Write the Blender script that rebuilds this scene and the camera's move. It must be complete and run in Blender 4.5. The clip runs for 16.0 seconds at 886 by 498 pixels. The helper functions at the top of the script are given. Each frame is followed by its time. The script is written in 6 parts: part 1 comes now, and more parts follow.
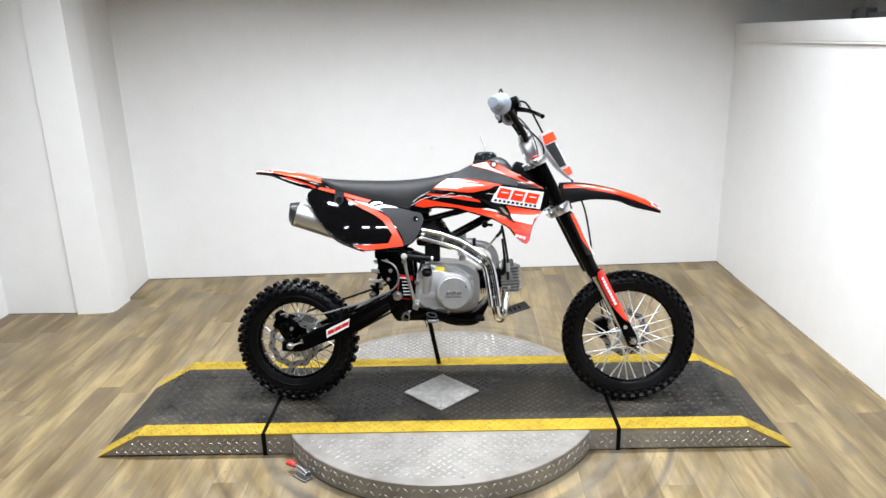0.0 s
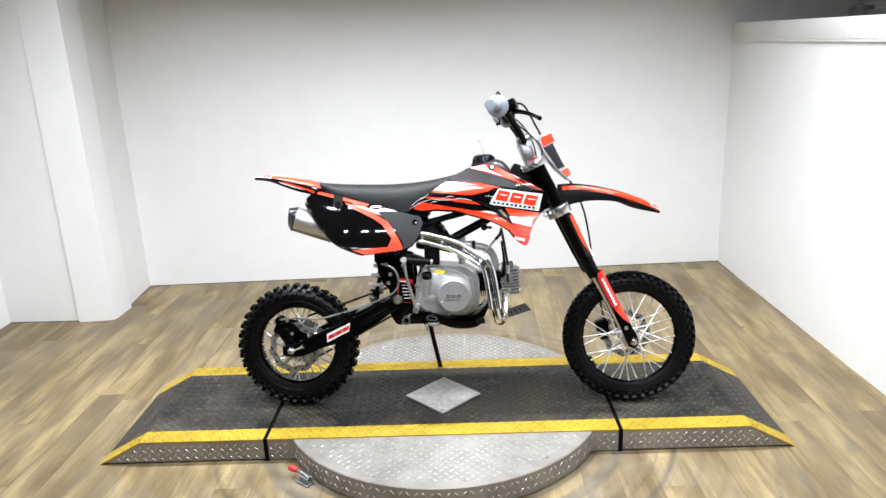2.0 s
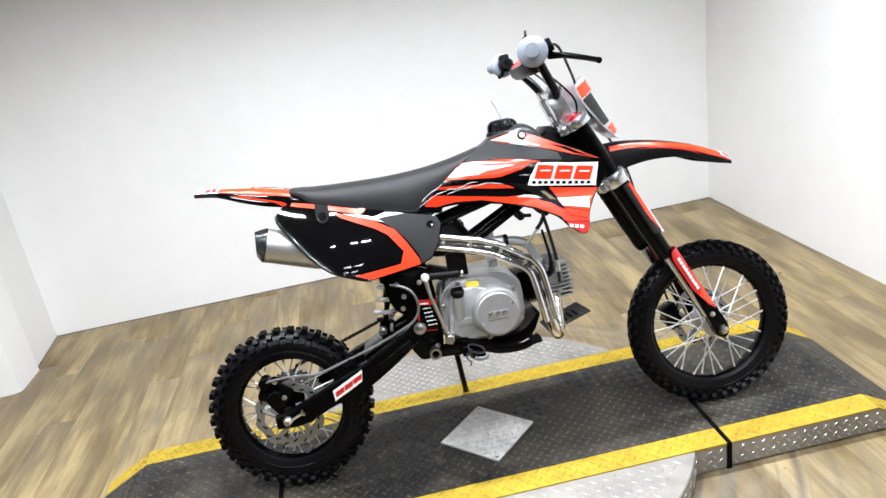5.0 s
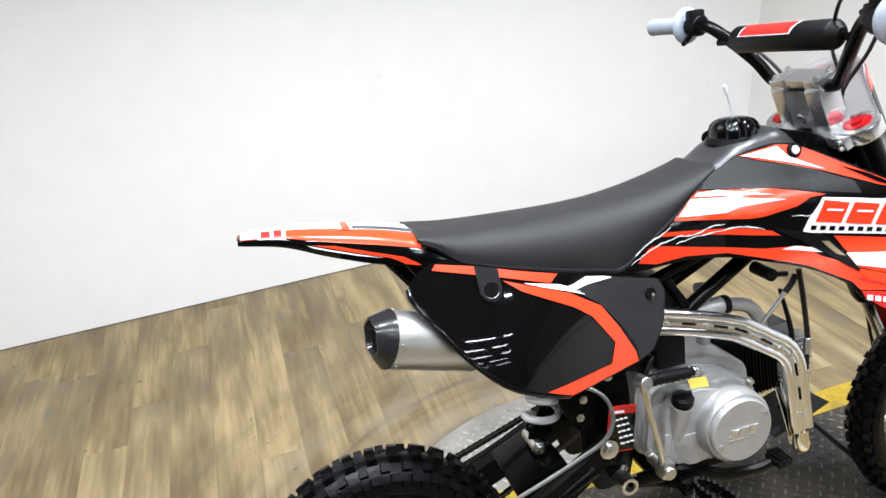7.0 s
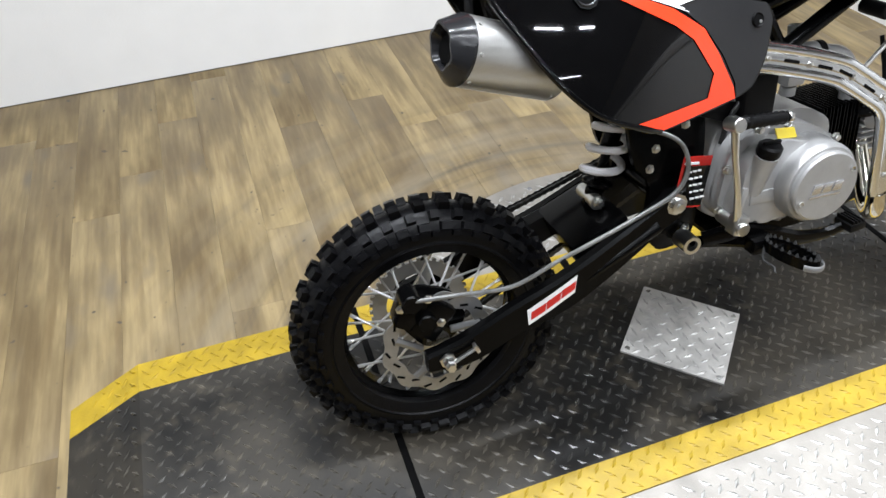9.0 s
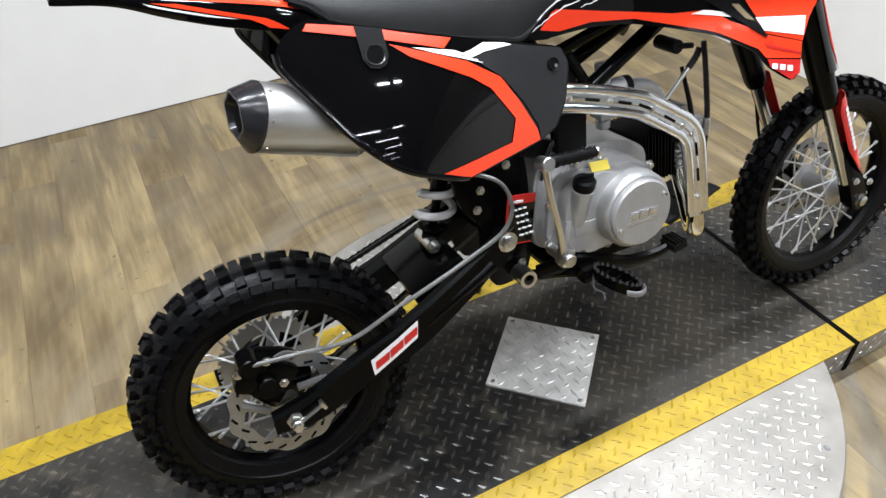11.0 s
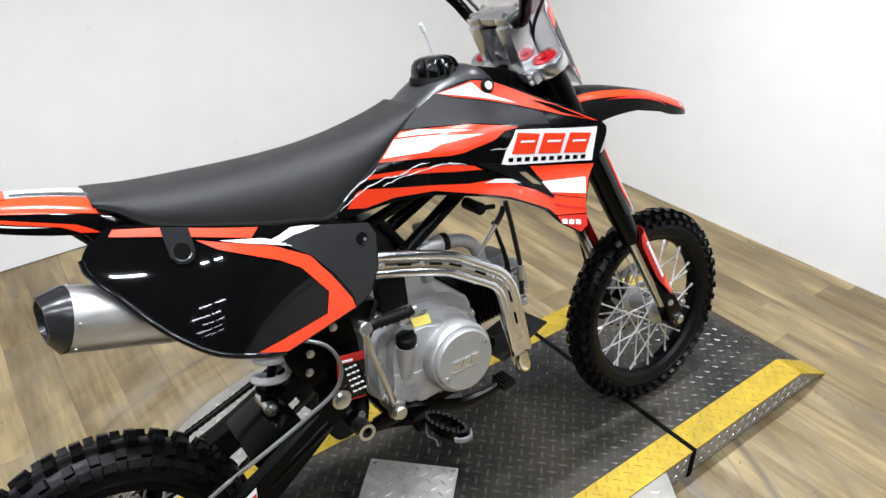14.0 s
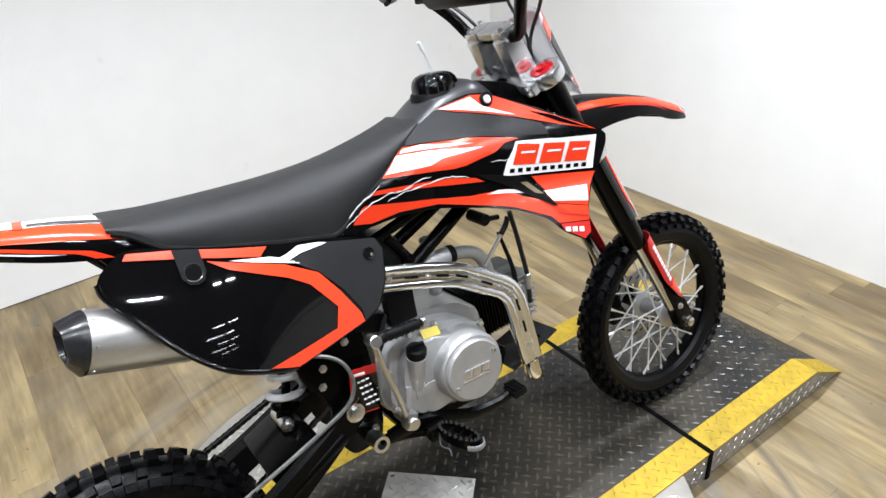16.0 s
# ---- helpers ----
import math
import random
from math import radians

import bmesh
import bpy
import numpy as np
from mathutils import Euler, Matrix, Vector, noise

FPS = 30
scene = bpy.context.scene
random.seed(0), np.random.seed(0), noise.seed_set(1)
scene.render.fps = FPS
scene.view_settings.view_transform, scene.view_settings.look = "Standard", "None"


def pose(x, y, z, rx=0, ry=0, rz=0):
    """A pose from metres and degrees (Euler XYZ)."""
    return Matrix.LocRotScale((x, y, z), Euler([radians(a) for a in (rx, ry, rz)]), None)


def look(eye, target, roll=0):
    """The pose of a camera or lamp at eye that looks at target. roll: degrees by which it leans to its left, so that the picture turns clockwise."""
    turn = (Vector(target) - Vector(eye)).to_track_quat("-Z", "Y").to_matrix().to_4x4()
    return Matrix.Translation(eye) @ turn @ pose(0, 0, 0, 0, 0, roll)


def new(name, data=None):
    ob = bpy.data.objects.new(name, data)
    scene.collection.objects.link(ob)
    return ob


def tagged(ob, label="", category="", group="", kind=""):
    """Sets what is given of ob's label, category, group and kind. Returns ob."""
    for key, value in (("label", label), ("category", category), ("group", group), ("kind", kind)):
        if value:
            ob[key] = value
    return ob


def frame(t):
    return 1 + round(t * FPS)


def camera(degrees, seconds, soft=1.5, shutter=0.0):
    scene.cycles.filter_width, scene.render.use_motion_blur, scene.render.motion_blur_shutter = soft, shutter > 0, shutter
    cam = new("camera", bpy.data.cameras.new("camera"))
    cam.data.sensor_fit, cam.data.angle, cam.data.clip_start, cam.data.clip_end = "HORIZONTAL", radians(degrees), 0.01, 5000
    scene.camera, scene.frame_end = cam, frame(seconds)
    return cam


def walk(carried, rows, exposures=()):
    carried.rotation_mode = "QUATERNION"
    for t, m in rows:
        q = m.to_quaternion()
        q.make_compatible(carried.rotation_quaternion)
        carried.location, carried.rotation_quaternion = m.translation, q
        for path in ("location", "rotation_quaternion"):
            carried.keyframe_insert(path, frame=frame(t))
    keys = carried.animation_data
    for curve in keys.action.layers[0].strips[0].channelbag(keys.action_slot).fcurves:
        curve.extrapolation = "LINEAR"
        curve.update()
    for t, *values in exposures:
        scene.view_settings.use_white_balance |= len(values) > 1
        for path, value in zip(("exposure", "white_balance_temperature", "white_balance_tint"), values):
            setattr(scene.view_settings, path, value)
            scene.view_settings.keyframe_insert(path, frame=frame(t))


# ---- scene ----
cam = camera(63.96, 16.0)
PATH = [
    (0, (0.0906, -2.5324, 1.4404), (0.0392, -0.6174, 0.8660), -1.70),
    (0.5, (0.0986, -2.5268, 1.4421), (0.0404, -0.6128, 0.8651), -1.94),
    (1, (0.0991, -2.5281, 1.4415), (0.0415, -0.6123, 0.8701), -2.04),
    (1.5, (0.0995, -2.5344, 1.4407), (0.0457, -0.6159, 0.8778), -2.36),
    (2, (0.0998, -2.5319, 1.4405), (0.0431, -0.6146, 0.8741), -2.49),
    (2.5, (0.1013, -2.5264, 1.4382), (0.0431, -0.6095, 0.8706), -2.97),
    (3, (0.1004, -2.5075, 1.4430), (0.0583, -0.5896, 0.8775), -3.05),
    (3.2, (0.0972, -2.5026, 1.4392), (0.0750, -0.5824, 0.8806), -2.59),
    (5.3, (-0.3171, -1.6945, 1.4166), (-0.1028, 0.1544, 0.6847), -9.90),
    (5.5, (-0.3705, -1.5999, 1.4244), (-0.1043, 0.2372, 0.6800), -8.59),
    (6, (-0.4567, -1.2878, 1.3921), (-0.2154, 0.5345, 0.6042), -5.94),
    (6.5, (-0.5265, -1.0502, 1.4258), (-0.3048, 0.7540, 0.5915), -6.29),
    (7, (-0.6683, -0.8928, 1.4247), (-0.1661, 0.8170, 0.5167), -4.65),
    (7.5, (-0.7731, -0.8091, 1.3911), (-0.1424, 0.8392, 0.4502), -1.91),
    (8, (-0.7970, -0.7862, 1.3269), (-0.2080, 0.7670, 0.2130), -0.49),
    (8.5, (-0.7905, -0.7896, 1.2602), (-0.2761, 0.6744, -0.0016), -0.83),
    (8.7, (-0.7978, -0.7902, 1.2324), (-0.3199, 0.6295, -0.0927), -1.07),
    (10.8, (-0.6920, -0.8237, 1.2447), (-0.0307, 0.5373, -0.0631), -1.28),
    (11, (-0.6605, -0.8294, 1.2635), (0.0388, 0.5473, -0.0076), -1.26),
    (11.5, (-0.5953, -0.8634, 1.3096), (0.1474, 0.5446, 0.0989), -3.52),
    (12, (-0.5576, -0.8806, 1.3524), (0.3004, 0.5236, 0.2157), -2.70),
    (12.5, (-0.5407, -0.8848, 1.3824), (0.3925, 0.5445, 0.3402), -2.69),
    (13, (-0.5399, -0.9005, 1.3861), (0.4297, 0.5017, 0.3402), -0.91),
    (13.5, (-0.5342, -0.9084, 1.3846), (0.4679, 0.4785, 0.3491), -0.49),
    (14, (-0.5388, -0.9183, 1.3854), (0.4540, 0.4740, 0.3482), -0.92),
    (14.5, (-0.5524, -0.9308, 1.3696), (0.4080, 0.4552, 0.2941), 0.12),
    (15, (-0.5565, -0.9408, 1.3741), (0.4095, 0.4662, 0.3313), 0.04),
    (15.5, (-0.5652, -0.9563, 1.3804), (0.4193, 0.4507, 0.3551), -0.16),
    (16, (-0.5366, -0.9457, 1.3926), (0.4329, 0.4889, 0.3916), -3.94),
]
walk(cam, [(t, look(eye, target, roll)) for t, eye, target, roll in PATH], [(0, -0.10), (1.5, -0.03), (2.5, 0.02), (5.3, 0.02), (7.0, -0.03), (8.5, -0.20), (11.0, -0.36), (12.5, -0.37), (14.0, -0.31), (16.0, -0.22)])

# ---- world, light ----
world = bpy.data.worlds.new("world")
scene.world = world
world.use_nodes = True
world.node_tree.nodes["Background"].inputs[0].default_value = (0.9, 0.95, 1.0, 1)
world.node_tree.nodes["Background"].inputs[1].default_value = 0.15
scene.view_settings.exposure = 0.0

# fluorescent tubes in rows under the ceiling: bright ones over the stand, weaker ones down the shop
def tube_row(y, xs, length, watts, spread_deg, wide=0.028):
    for x in xs:
        lamp = bpy.data.lights.new("tube_light", "AREA")
        lamp.shape, lamp.size, lamp.size_y = "RECTANGLE", length, wide
        lamp.spread = radians(spread_deg)
        lamp.energy, lamp.color = watts, (0.913, 0.962, 1.038)
        new("tube_light", lamp).matrix_world = pose(x, y, 2.38)


LAMP_POWER = 34.0
tube_row(0.20, (-1.45, -0.95, -0.40, 0.20, 0.75, 1.20), 0.20, LAMP_POWER * 0.52, 135, 0.05)
tube_row(-0.95, (-1.4, -0.85, -0.3, 0.25, 0.8, 1.3), 0.20, LAMP_POWER * 0.29, 140, 0.05)
tube_row(-1.9, (-0.55, 0.27, 0.62), 0.20, LAMP_POWER * 0.25, 155)
for row in range(5):
    tube_row(-3.3 - 0.55 * row, (-0.12, 0.42) if row % 2 else (0.02, 0.60), 0.40, LAMP_POWER * 0.165, 155)

# ---- materials ----


def mat(name, base, rough=0.5, metal=0.0, vary=0.12, scale=40.0, bump=0.0, bump_scale=200.0, coat=0.0, stretch=(1, 1, 1), spec=0.5, marks=0.0):
    """A surface with a fine grain and a coarse unevenness in colour and gloss."""
    m = bpy.data.materials.new(name)
    m.use_nodes = True
    nt = m.node_tree
    b = nt.nodes["Principled BSDF"]
    b.inputs["Metallic"].default_value = metal
    b.inputs["Coat Weight"].default_value = coat
    b.inputs["Coat Roughness"].default_value = 0.06
    b.inputs["Specular IOR Level"].default_value = spec
    co = nt.nodes.new("ShaderNodeTexCoord")
    mp = nt.nodes.new("ShaderNodeMapping")
    mp.inputs["Scale"].default_value = stretch
    nt.links.new(co.outputs["Object"], mp.inputs[0])
    n1 = nt.nodes.new("ShaderNodeTexNoise")
    n1.inputs["Scale"].default_value, n1.inputs["Detail"].default_value = scale, 5
    n2 = nt.nodes.new("ShaderNodeTexNoise")
    n2.inputs["Scale"].default_value, n2.inputs["Detail"].default_value = scale / 9, 3
    mix = nt.nodes.new("ShaderNodeMath")
    mix.operation = "ADD"
    for n in (n1, n2):
        nt.links.new(mp.outputs[0], n.inputs["Vector"])
    nt.links.new(n1.outputs[0], mix.inputs[0])
    nt.links.new(n2.outputs[0], mix.inputs[1])
    rp = nt.nodes.new("ShaderNodeMapRange")
    rp.inputs[1].default_value, rp.inputs[2].default_value = 0.6, 1.4
    rp.inputs[3].default_value, rp.inputs[4].default_value = 1 - vary, 1 + vary
    nt.links.new(mix.outputs[0], rp.inputs[0])
    vm = nt.nodes.new("ShaderNodeVectorMath")
    vm.operation = "SCALE"
    vm.inputs[0].default_value = base
    nt.links.new(rp.outputs[0], vm.inputs["Scale"])
    if marks:
        n4 = nt.nodes.new("ShaderNodeTexNoise")
        n4.inputs["Scale"].default_value, n4.inputs["Detail"].default_value = 7.0, 3
        nt.links.new(co.outputs["Object"], n4.inputs["Vector"])
        mk = nt.nodes.new("ShaderNodeMapRange")
        mk.inputs[1].default_value, mk.inputs[2].default_value = 0.72, 0.80
        mk.inputs[3].default_value, mk.inputs[4].default_value = 1.0, 1.0 - marks
        nt.links.new(n4.outputs[0], mk.inputs[0])
        vm2 = nt.nodes.new("ShaderNodeVectorMath")
        vm2.operation = "SCALE"
        nt.links.new(vm.outputs[0], vm2.inputs[0])
        nt.links.new(mk.outputs[0], vm2.inputs["Scale"])
        vm = vm2
    nt.links.new(vm.outputs[0], b.inputs["Base Color"])
    rr = nt.nodes.new("ShaderNodeMapRange")
    rr.inputs[1].default_value, rr.inputs[2].default_value = 0.3, 0.7
    rr.inputs[3].default_value, rr.inputs[4].default_value = rough * 0.85, min(1, rough * 1.15)
    nt.links.new(n2.outputs[0], rr.inputs[0])
    nt.links.new(rr.outputs[0], b.inputs["Roughness"])
    if bump:
        n3 = nt.nodes.new("ShaderNodeTexNoise")
        n3.inputs["Scale"].default_value, n3.inputs["Detail"].default_value = bump_scale, 3
        nt.links.new(mp.outputs[0], n3.inputs["Vector"])
        bp = nt.nodes.new("ShaderNodeBump")
        bp.inputs["Strength"].default_value, bp.inputs["Distance"].default_value = bump, 0.002
        nt.links.new(n3.outputs[0], bp.inputs["Height"])
        nt.links.new(bp.outputs[0], b.inputs["Normal"])
    return m


WALL = mat("white_wall_paint", (0.80, 0.795, 0.78), 0.55, vary=0.03, scale=9, bump=0.25, bump_scale=160, marks=0.13)
UNSEEN_WALL = mat("unseen_dark_wall", (0.045, 0.045, 0.05), 0.8, vary=0.1, scale=5)
CEIL = mat("ceiling_paint", (0.06, 0.058, 0.056), 0.9, vary=0.05, scale=6)
LEDGE = mat("ledge_paint", (0.72, 0.71, 0.69), 0.5, vary=0.04, scale=12)
RUBBER = mat("tyre_rubber", (0.0024, 0.0024, 0.0028), 0.33, spec=0.13, vary=0.5, scale=40, bump=0.35, bump_scale=180)
BLACK_GLOSS = mat("gloss_black_plastic", (0.002, 0.002, 0.0022), 0.03, vary=0.2, spec=0.45)
BLACK_SATIN = mat("satin_black_paint", (0.0014, 0.0014, 0.0015), 0.22, spec=0.09, vary=0.25, scale=60)
BLACK_MATT = mat("matt_black_plastic", (0.0026, 0.0026, 0.0028), 0.45, spec=0.11, vary=0.25, scale=80, bump=0.15, bump_scale=600)
GREY_PLASTIC = mat("dark_grey_plastic", (0.0125, 0.0125, 0.0132), 0.40, spec=0.26, vary=0.18, scale=60, bump=0.12, bump_scale=700)
TANK = mat("smooth_grey_tank_plastic", (0.024, 0.024, 0.0255), 0.30, spec=0.42, vary=0.15, scale=50, bump=0.06, bump_scale=500)
SEAT = mat("grey_seat_vinyl", (0.0125, 0.0122, 0.0124), 0.48, spec=0.28, vary=0.2, scale=120, bump=0.5, bump_scale=900)
ORANGE = mat("orange_red_graphic", (0.74, 0.045, 0.014), 0.2, vary=0.06, spec=0.4)
RED = mat("red_graphic", (0.50, 0.022, 0.018), 0.22, vary=0.1, spec=0.4)
WHITE = mat("white_graphic", (0.80, 0.80, 0.80), 0.25, vary=0.04, coat=0.5)
WHITE_PLASTIC = mat("milky_plastic", (0.86, 0.86, 0.88), 0.45, vary=0.04)
WHITE_PLASTIC.node_tree.nodes["Principled BSDF"].inputs["Transmission Weight"].default_value = 0.75
HEADER = mat("chromed_exhaust_pipe", (0.80, 0.82, 0.85), 0.14, 1.0, vary=0.12, scale=25)
BROWNED = mat("heat_tinted_chrome", (0.72, 0.68, 0.58), 0.12, 1.0, vary=0.15, scale=40)
ALU = mat("cast_aluminium", (0.38, 0.378, 0.374), 0.36, 0.55, vary=0.12, scale=50, bump=0.25, bump_scale=500)
ALU_DARK = mat("dull_aluminium", (0.20, 0.20, 0.20), 0.5, 0.5, vary=0.2, scale=45, bump=0.2, bump_scale=400)
BRUSHED = mat("brushed_aluminium", (0.42, 0.415, 0.40), 0.36, 0.8, vary=0.08, scale=140, stretch=(1, 9, 9))
CLAMP = mat("polished_aluminium", (0.66, 0.66, 0.67), 0.2, 0.9, vary=0.1, scale=40)
STEEL = mat("zinc_steel", (0.60, 0.60, 0.58), 0.28, 1.0, vary=0.12)
DISC = mat("brake_disc_steel", (0.29, 0.29, 0.29), 0.38, 0.75, vary=0.15, scale=80)
GREY_CAP = mat("dark_grey_end_cap", (0.012, 0.012, 0.013), 0.24, 0.0, vary=0.25, spec=0.4)
SPRING = mat("white_spring_paint", (0.72, 0.72, 0.74), 0.3, vary=0.04)
HOSE = mat("braided_steel_hose", (0.20, 0.20, 0.195), 0.5, 0.7, vary=0.35, scale=400)
CABLE = mat("black_cable", (0.005, 0.005, 0.005), 0.4, spec=0.3, vary=0.2)
GRIP = mat("pale_blue_rubber_grip", (0.25, 0.28, 0.325), 0.4, vary=0.14, scale=60)
YELLOW_TAG = mat("yellow_sticker", (0.62, 0.48, 0.02), 0.4, vary=0.05)
RED_METAL = mat("red_anodised_metal", (0.50, 0.012, 0.018), 0.16, 0.6, vary=0.1)
TREAD = mat("aluminium_tread_plate", (0.255, 0.238, 0.212), 0.46, 0.45, vary=0.32, scale=16, bump=0.15, bump_scale=300)
YELLOW = mat("yellow_floor_paint", (0.33, 0.222, 0.010), 0.5, vary=0.34, scale=26, marks=0.4, bump=0.25, bump_scale=240)
GAP = mat("dark_gap", (0.0015, 0.0015, 0.0015), 0.9, spec=0.08)
RED_RUBBER = mat("red_rubber", (0.50, 0.03, 0.025), 0.45, vary=0.1)
DARK_STUFF = mat("dark_steel", (0.015, 0.015, 0.015), 0.6, 0.2)
FLOOR_BED = mat("dark_plank_joint", (0.17, 0.128, 0.072), 0.8)
GAP_SHADE = mat("floor_gap_shade", (0.05, 0.042, 0.032), 0.8, vary=0.5, scale=30)
FORK_TUBE = mat("polished_fork_tube", (0.50, 0.51, 0.53), 0.18, 1.0, vary=0.1)
PAPER = mat("beige_paper_strip", (0.62, 0.58, 0.50), 0.7, vary=0.1, scale=60)
CHAIN = mat("oiled_chain_steel", (0.035, 0.034, 0.032), 0.32, 0.6, vary=0.3)
TREAD_LUG = mat("bright_tread_bar", (0.42, 0.41, 0.39), 0.38, 0.7, vary=0.3, scale=60)
SHROUD_BLACK = mat("shroud_black_plastic", (0.002, 0.002, 0.0022), 0.16, vary=0.2, spec=0.35)
TAIL_WHITE = mat("pearl_white_graphic", (0.50, 0.50, 0.50), 0.35, vary=0.06)
SPOKE = mat("bright_spoke_steel", (0.70, 0.70, 0.70), 0.3, 0.5, vary=0.1)
CLEAR_HOSE = mat("clear_hose", (0.52, 0.53, 0.55), 0.2, vary=0.03)
COVER_BAR = mat("rubbed_bright_tread_bar", (0.46, 0.45, 0.43), 0.46, 0.45, vary=0.3, scale=60)
COVER = mat("dull_bright_tread_plate", (0.47, 0.455, 0.43), 0.48, 0.25, vary=0.38, scale=34, bump=0.3, bump_scale=260)


def plank_mat():
    """Worn oak-look vinyl: tone by plank, streaks along the plank, knots, and scuffed arcs round the turntable."""
    m = bpy.data.materials.new("worn_oak_vinyl")
    m.use_nodes = True
    nt = m.node_tree
    N, Lk = nt.nodes.new, nt.links.new
    b = nt.nodes["Principled BSDF"]
    info = N("ShaderNodeObjectInfo")
    geo = N("ShaderNodeNewGeometry")
    off = N("ShaderNodeVectorMath")
    off.operation = "MULTIPLY_ADD"
    off.inputs[1].default_value = (1, 1, 1)
    comb = N("ShaderNodeCombineXYZ")
    sc = N("ShaderNodeMath")
    sc.operation, sc.inputs[1].default_value = "MULTIPLY", 37.0
    Lk(info.outputs["Random"], sc.inputs[0])
    Lk(sc.outputs[0], comb.inputs[2])
    Lk(geo.outputs["Position"], off.inputs[0])
    Lk(comb.outputs[0], off.inputs[2])

    def noise_at(stretch, scale, detail=5.0):
        mp = N("ShaderNodeMapping")
        mp.inputs["Scale"].default_value = stretch
        Lk(off.outputs[0], mp.inputs[0])
        n = N("ShaderNodeTexNoise")
        n.inputs["Scale"].default_value, n.inputs["Detail"].default_value = scale, detail
        Lk(mp.outputs[0], n.inputs["Vector"])
        return n

    broad = noise_at((1.0, 0.24, 1), 11, 6)
    grain = noise_at((1.0, 0.07, 1), 75, 6)
    knots = noise_at((1.0, 0.45, 1), 9, 2)
    ramp = N("ShaderNodeValToRGB")
    e = ramp.color_ramp.elements
    e[0].position, e[0].color = 0.25, (0.080, 0.052, 0.021, 1)
    e[1].position, e[1].color = 0.78, (0.38, 0.288, 0.138, 1)
    for p, c in ((0.41, (0.128, 0.090, 0.043, 1)), (0.49, (0.176, 0.129, 0.063, 1)), (0.55, (0.234, 0.174, 0.085, 1)), (0.62, (0.300, 0.225, 0.111, 1))):
        x = ramp.color_ramp.elements.new(p)
        x.color = c
    add = N("ShaderNodeMath")
    add.operation, add.inputs[1].default_value = "MULTIPLY_ADD", 0.62
    tone = N("ShaderNodeMapRange")
    tone.inputs[3].default_value, tone.inputs[4].default_value = 0.200, 0.290
    Lk(info.outputs["Random"], tone.inputs[0])
    Lk(broad.outputs[0], add.inputs[0])
    Lk(tone.outputs[0], add.inputs[2])
    add2 = N("ShaderNodeMath")
    add2.operation, add2.inputs[1].default_value = "MULTIPLY_ADD", 0.24
    Lk(grain.outputs[0], add2.inputs[0])
    sub = N("ShaderNodeMath")
    sub.operation, sub.inputs[1].default_value = "SUBTRACT", 0.176
    Lk(add.outputs[0], sub.inputs[0])
    Lk(sub.outputs[0], add2.inputs[2])
    Lk(add2.outputs[0], ramp.inputs[0])
    # brown streaks along the grain
    streak = noise_at((1.0, 0.09, 1), 34, 6)
    st = N("ShaderNodeMapRange")
    st.inputs[1].default_value, st.inputs[2].default_value, st.inputs[4].default_value = 0.57, 0.72, 0.6
    Lk(streak.outputs[0], st.inputs[0])
    mxs = N("ShaderNodeMix")
    mxs.data_type = "RGBA"
    mxs.inputs[7].default_value = (0.135, 0.090, 0.040, 1)
    Lk(st.outputs[0], mxs.inputs[0])
    Lk(ramp.outputs[0], mxs.inputs[6])
    # knots and grey washes
    kn = N("ShaderNodeMapRange")
    kn.inputs[1].default_value, kn.inputs[2].default_value = 0.63, 0.78
    Lk(knots.outputs[0], kn.inputs[0])
    mx = N("ShaderNodeMix")
    mx.data_type = "RGBA"
    mx.inputs[7].default_value = (0.125, 0.10, 0.068, 1)
    Lk(kn.outputs[0], mx.inputs[0])
    Lk(mxs.outputs[2], mx.inputs[6])
    # rubber scuffs in rings round the turntable
    ln = N("ShaderNodeVectorMath")
    ln.operation = "LENGTH"
    flat = N("ShaderNodeVectorMath")
    flat.operation, flat.inputs[1].default_value = "MULTIPLY", (1, 1, 0)
    Lk(geo.outputs["Position"], flat.inputs[0])
    Lk(flat.outputs[0], ln.inputs[0])
    wv = N("ShaderNodeTexNoise")
    wv.noise_dimensions = "1D"
    wv.inputs["Scale"].default_value, wv.inputs["Detail"].default_value = 11.0, 4
    Lk(ln.outputs["Value"], wv.inputs["W"])
    patch = N("ShaderNodeTexNoise")
    patch.inputs["Scale"].default_value = 1.7
    Lk(geo.outputs["Position"], patch.inputs["Vector"])
    near = N("ShaderNodeMapRange")
    near.inputs[1].default_value, near.inputs[2].default_value = 1.35, 0.75
    Lk(ln.outputs["Value"], near.inputs[0])
    ring = N("ShaderNodeMapRange")
    ring.inputs[1].default_value, ring.inputs[2].default_value = 0.50, 0.64
    Lk(wv.outputs[0], ring.inputs[0])
    p1 = N("ShaderNodeMath")
    p1.operation = "MULTIPLY"
    Lk(near.outputs[0], p1.inputs[0])
    Lk(ring.outputs[0], p1.inputs[1])
    p2 = N("ShaderNodeMath")
    p2.operation = "MULTIPLY"
    Lk(p1.outputs[0], p2.inputs[0])
    Lk(patch.outputs[0], p2.inputs[1])
    p3 = N("ShaderNodeMath")
    p3.operation, p3.inputs[1].default_value, p3.use_clamp = "MULTIPLY", 1.6, True
    Lk(p2.outputs[0], p3.inputs[0])
    mx2 = N("ShaderNodeMix")
    mx2.data_type = "RGBA"
    mx2.inputs[7].default_value = (0.055, 0.045, 0.033, 1)
    Lk(p3.outputs[0], mx2.inputs[0])
    Lk(mx.outputs[2], mx2.inputs[6])
    # grey wear in broken arcs round the turntable
    unit = N("ShaderNodeVectorMath")
    unit.operation = "NORMALIZE"
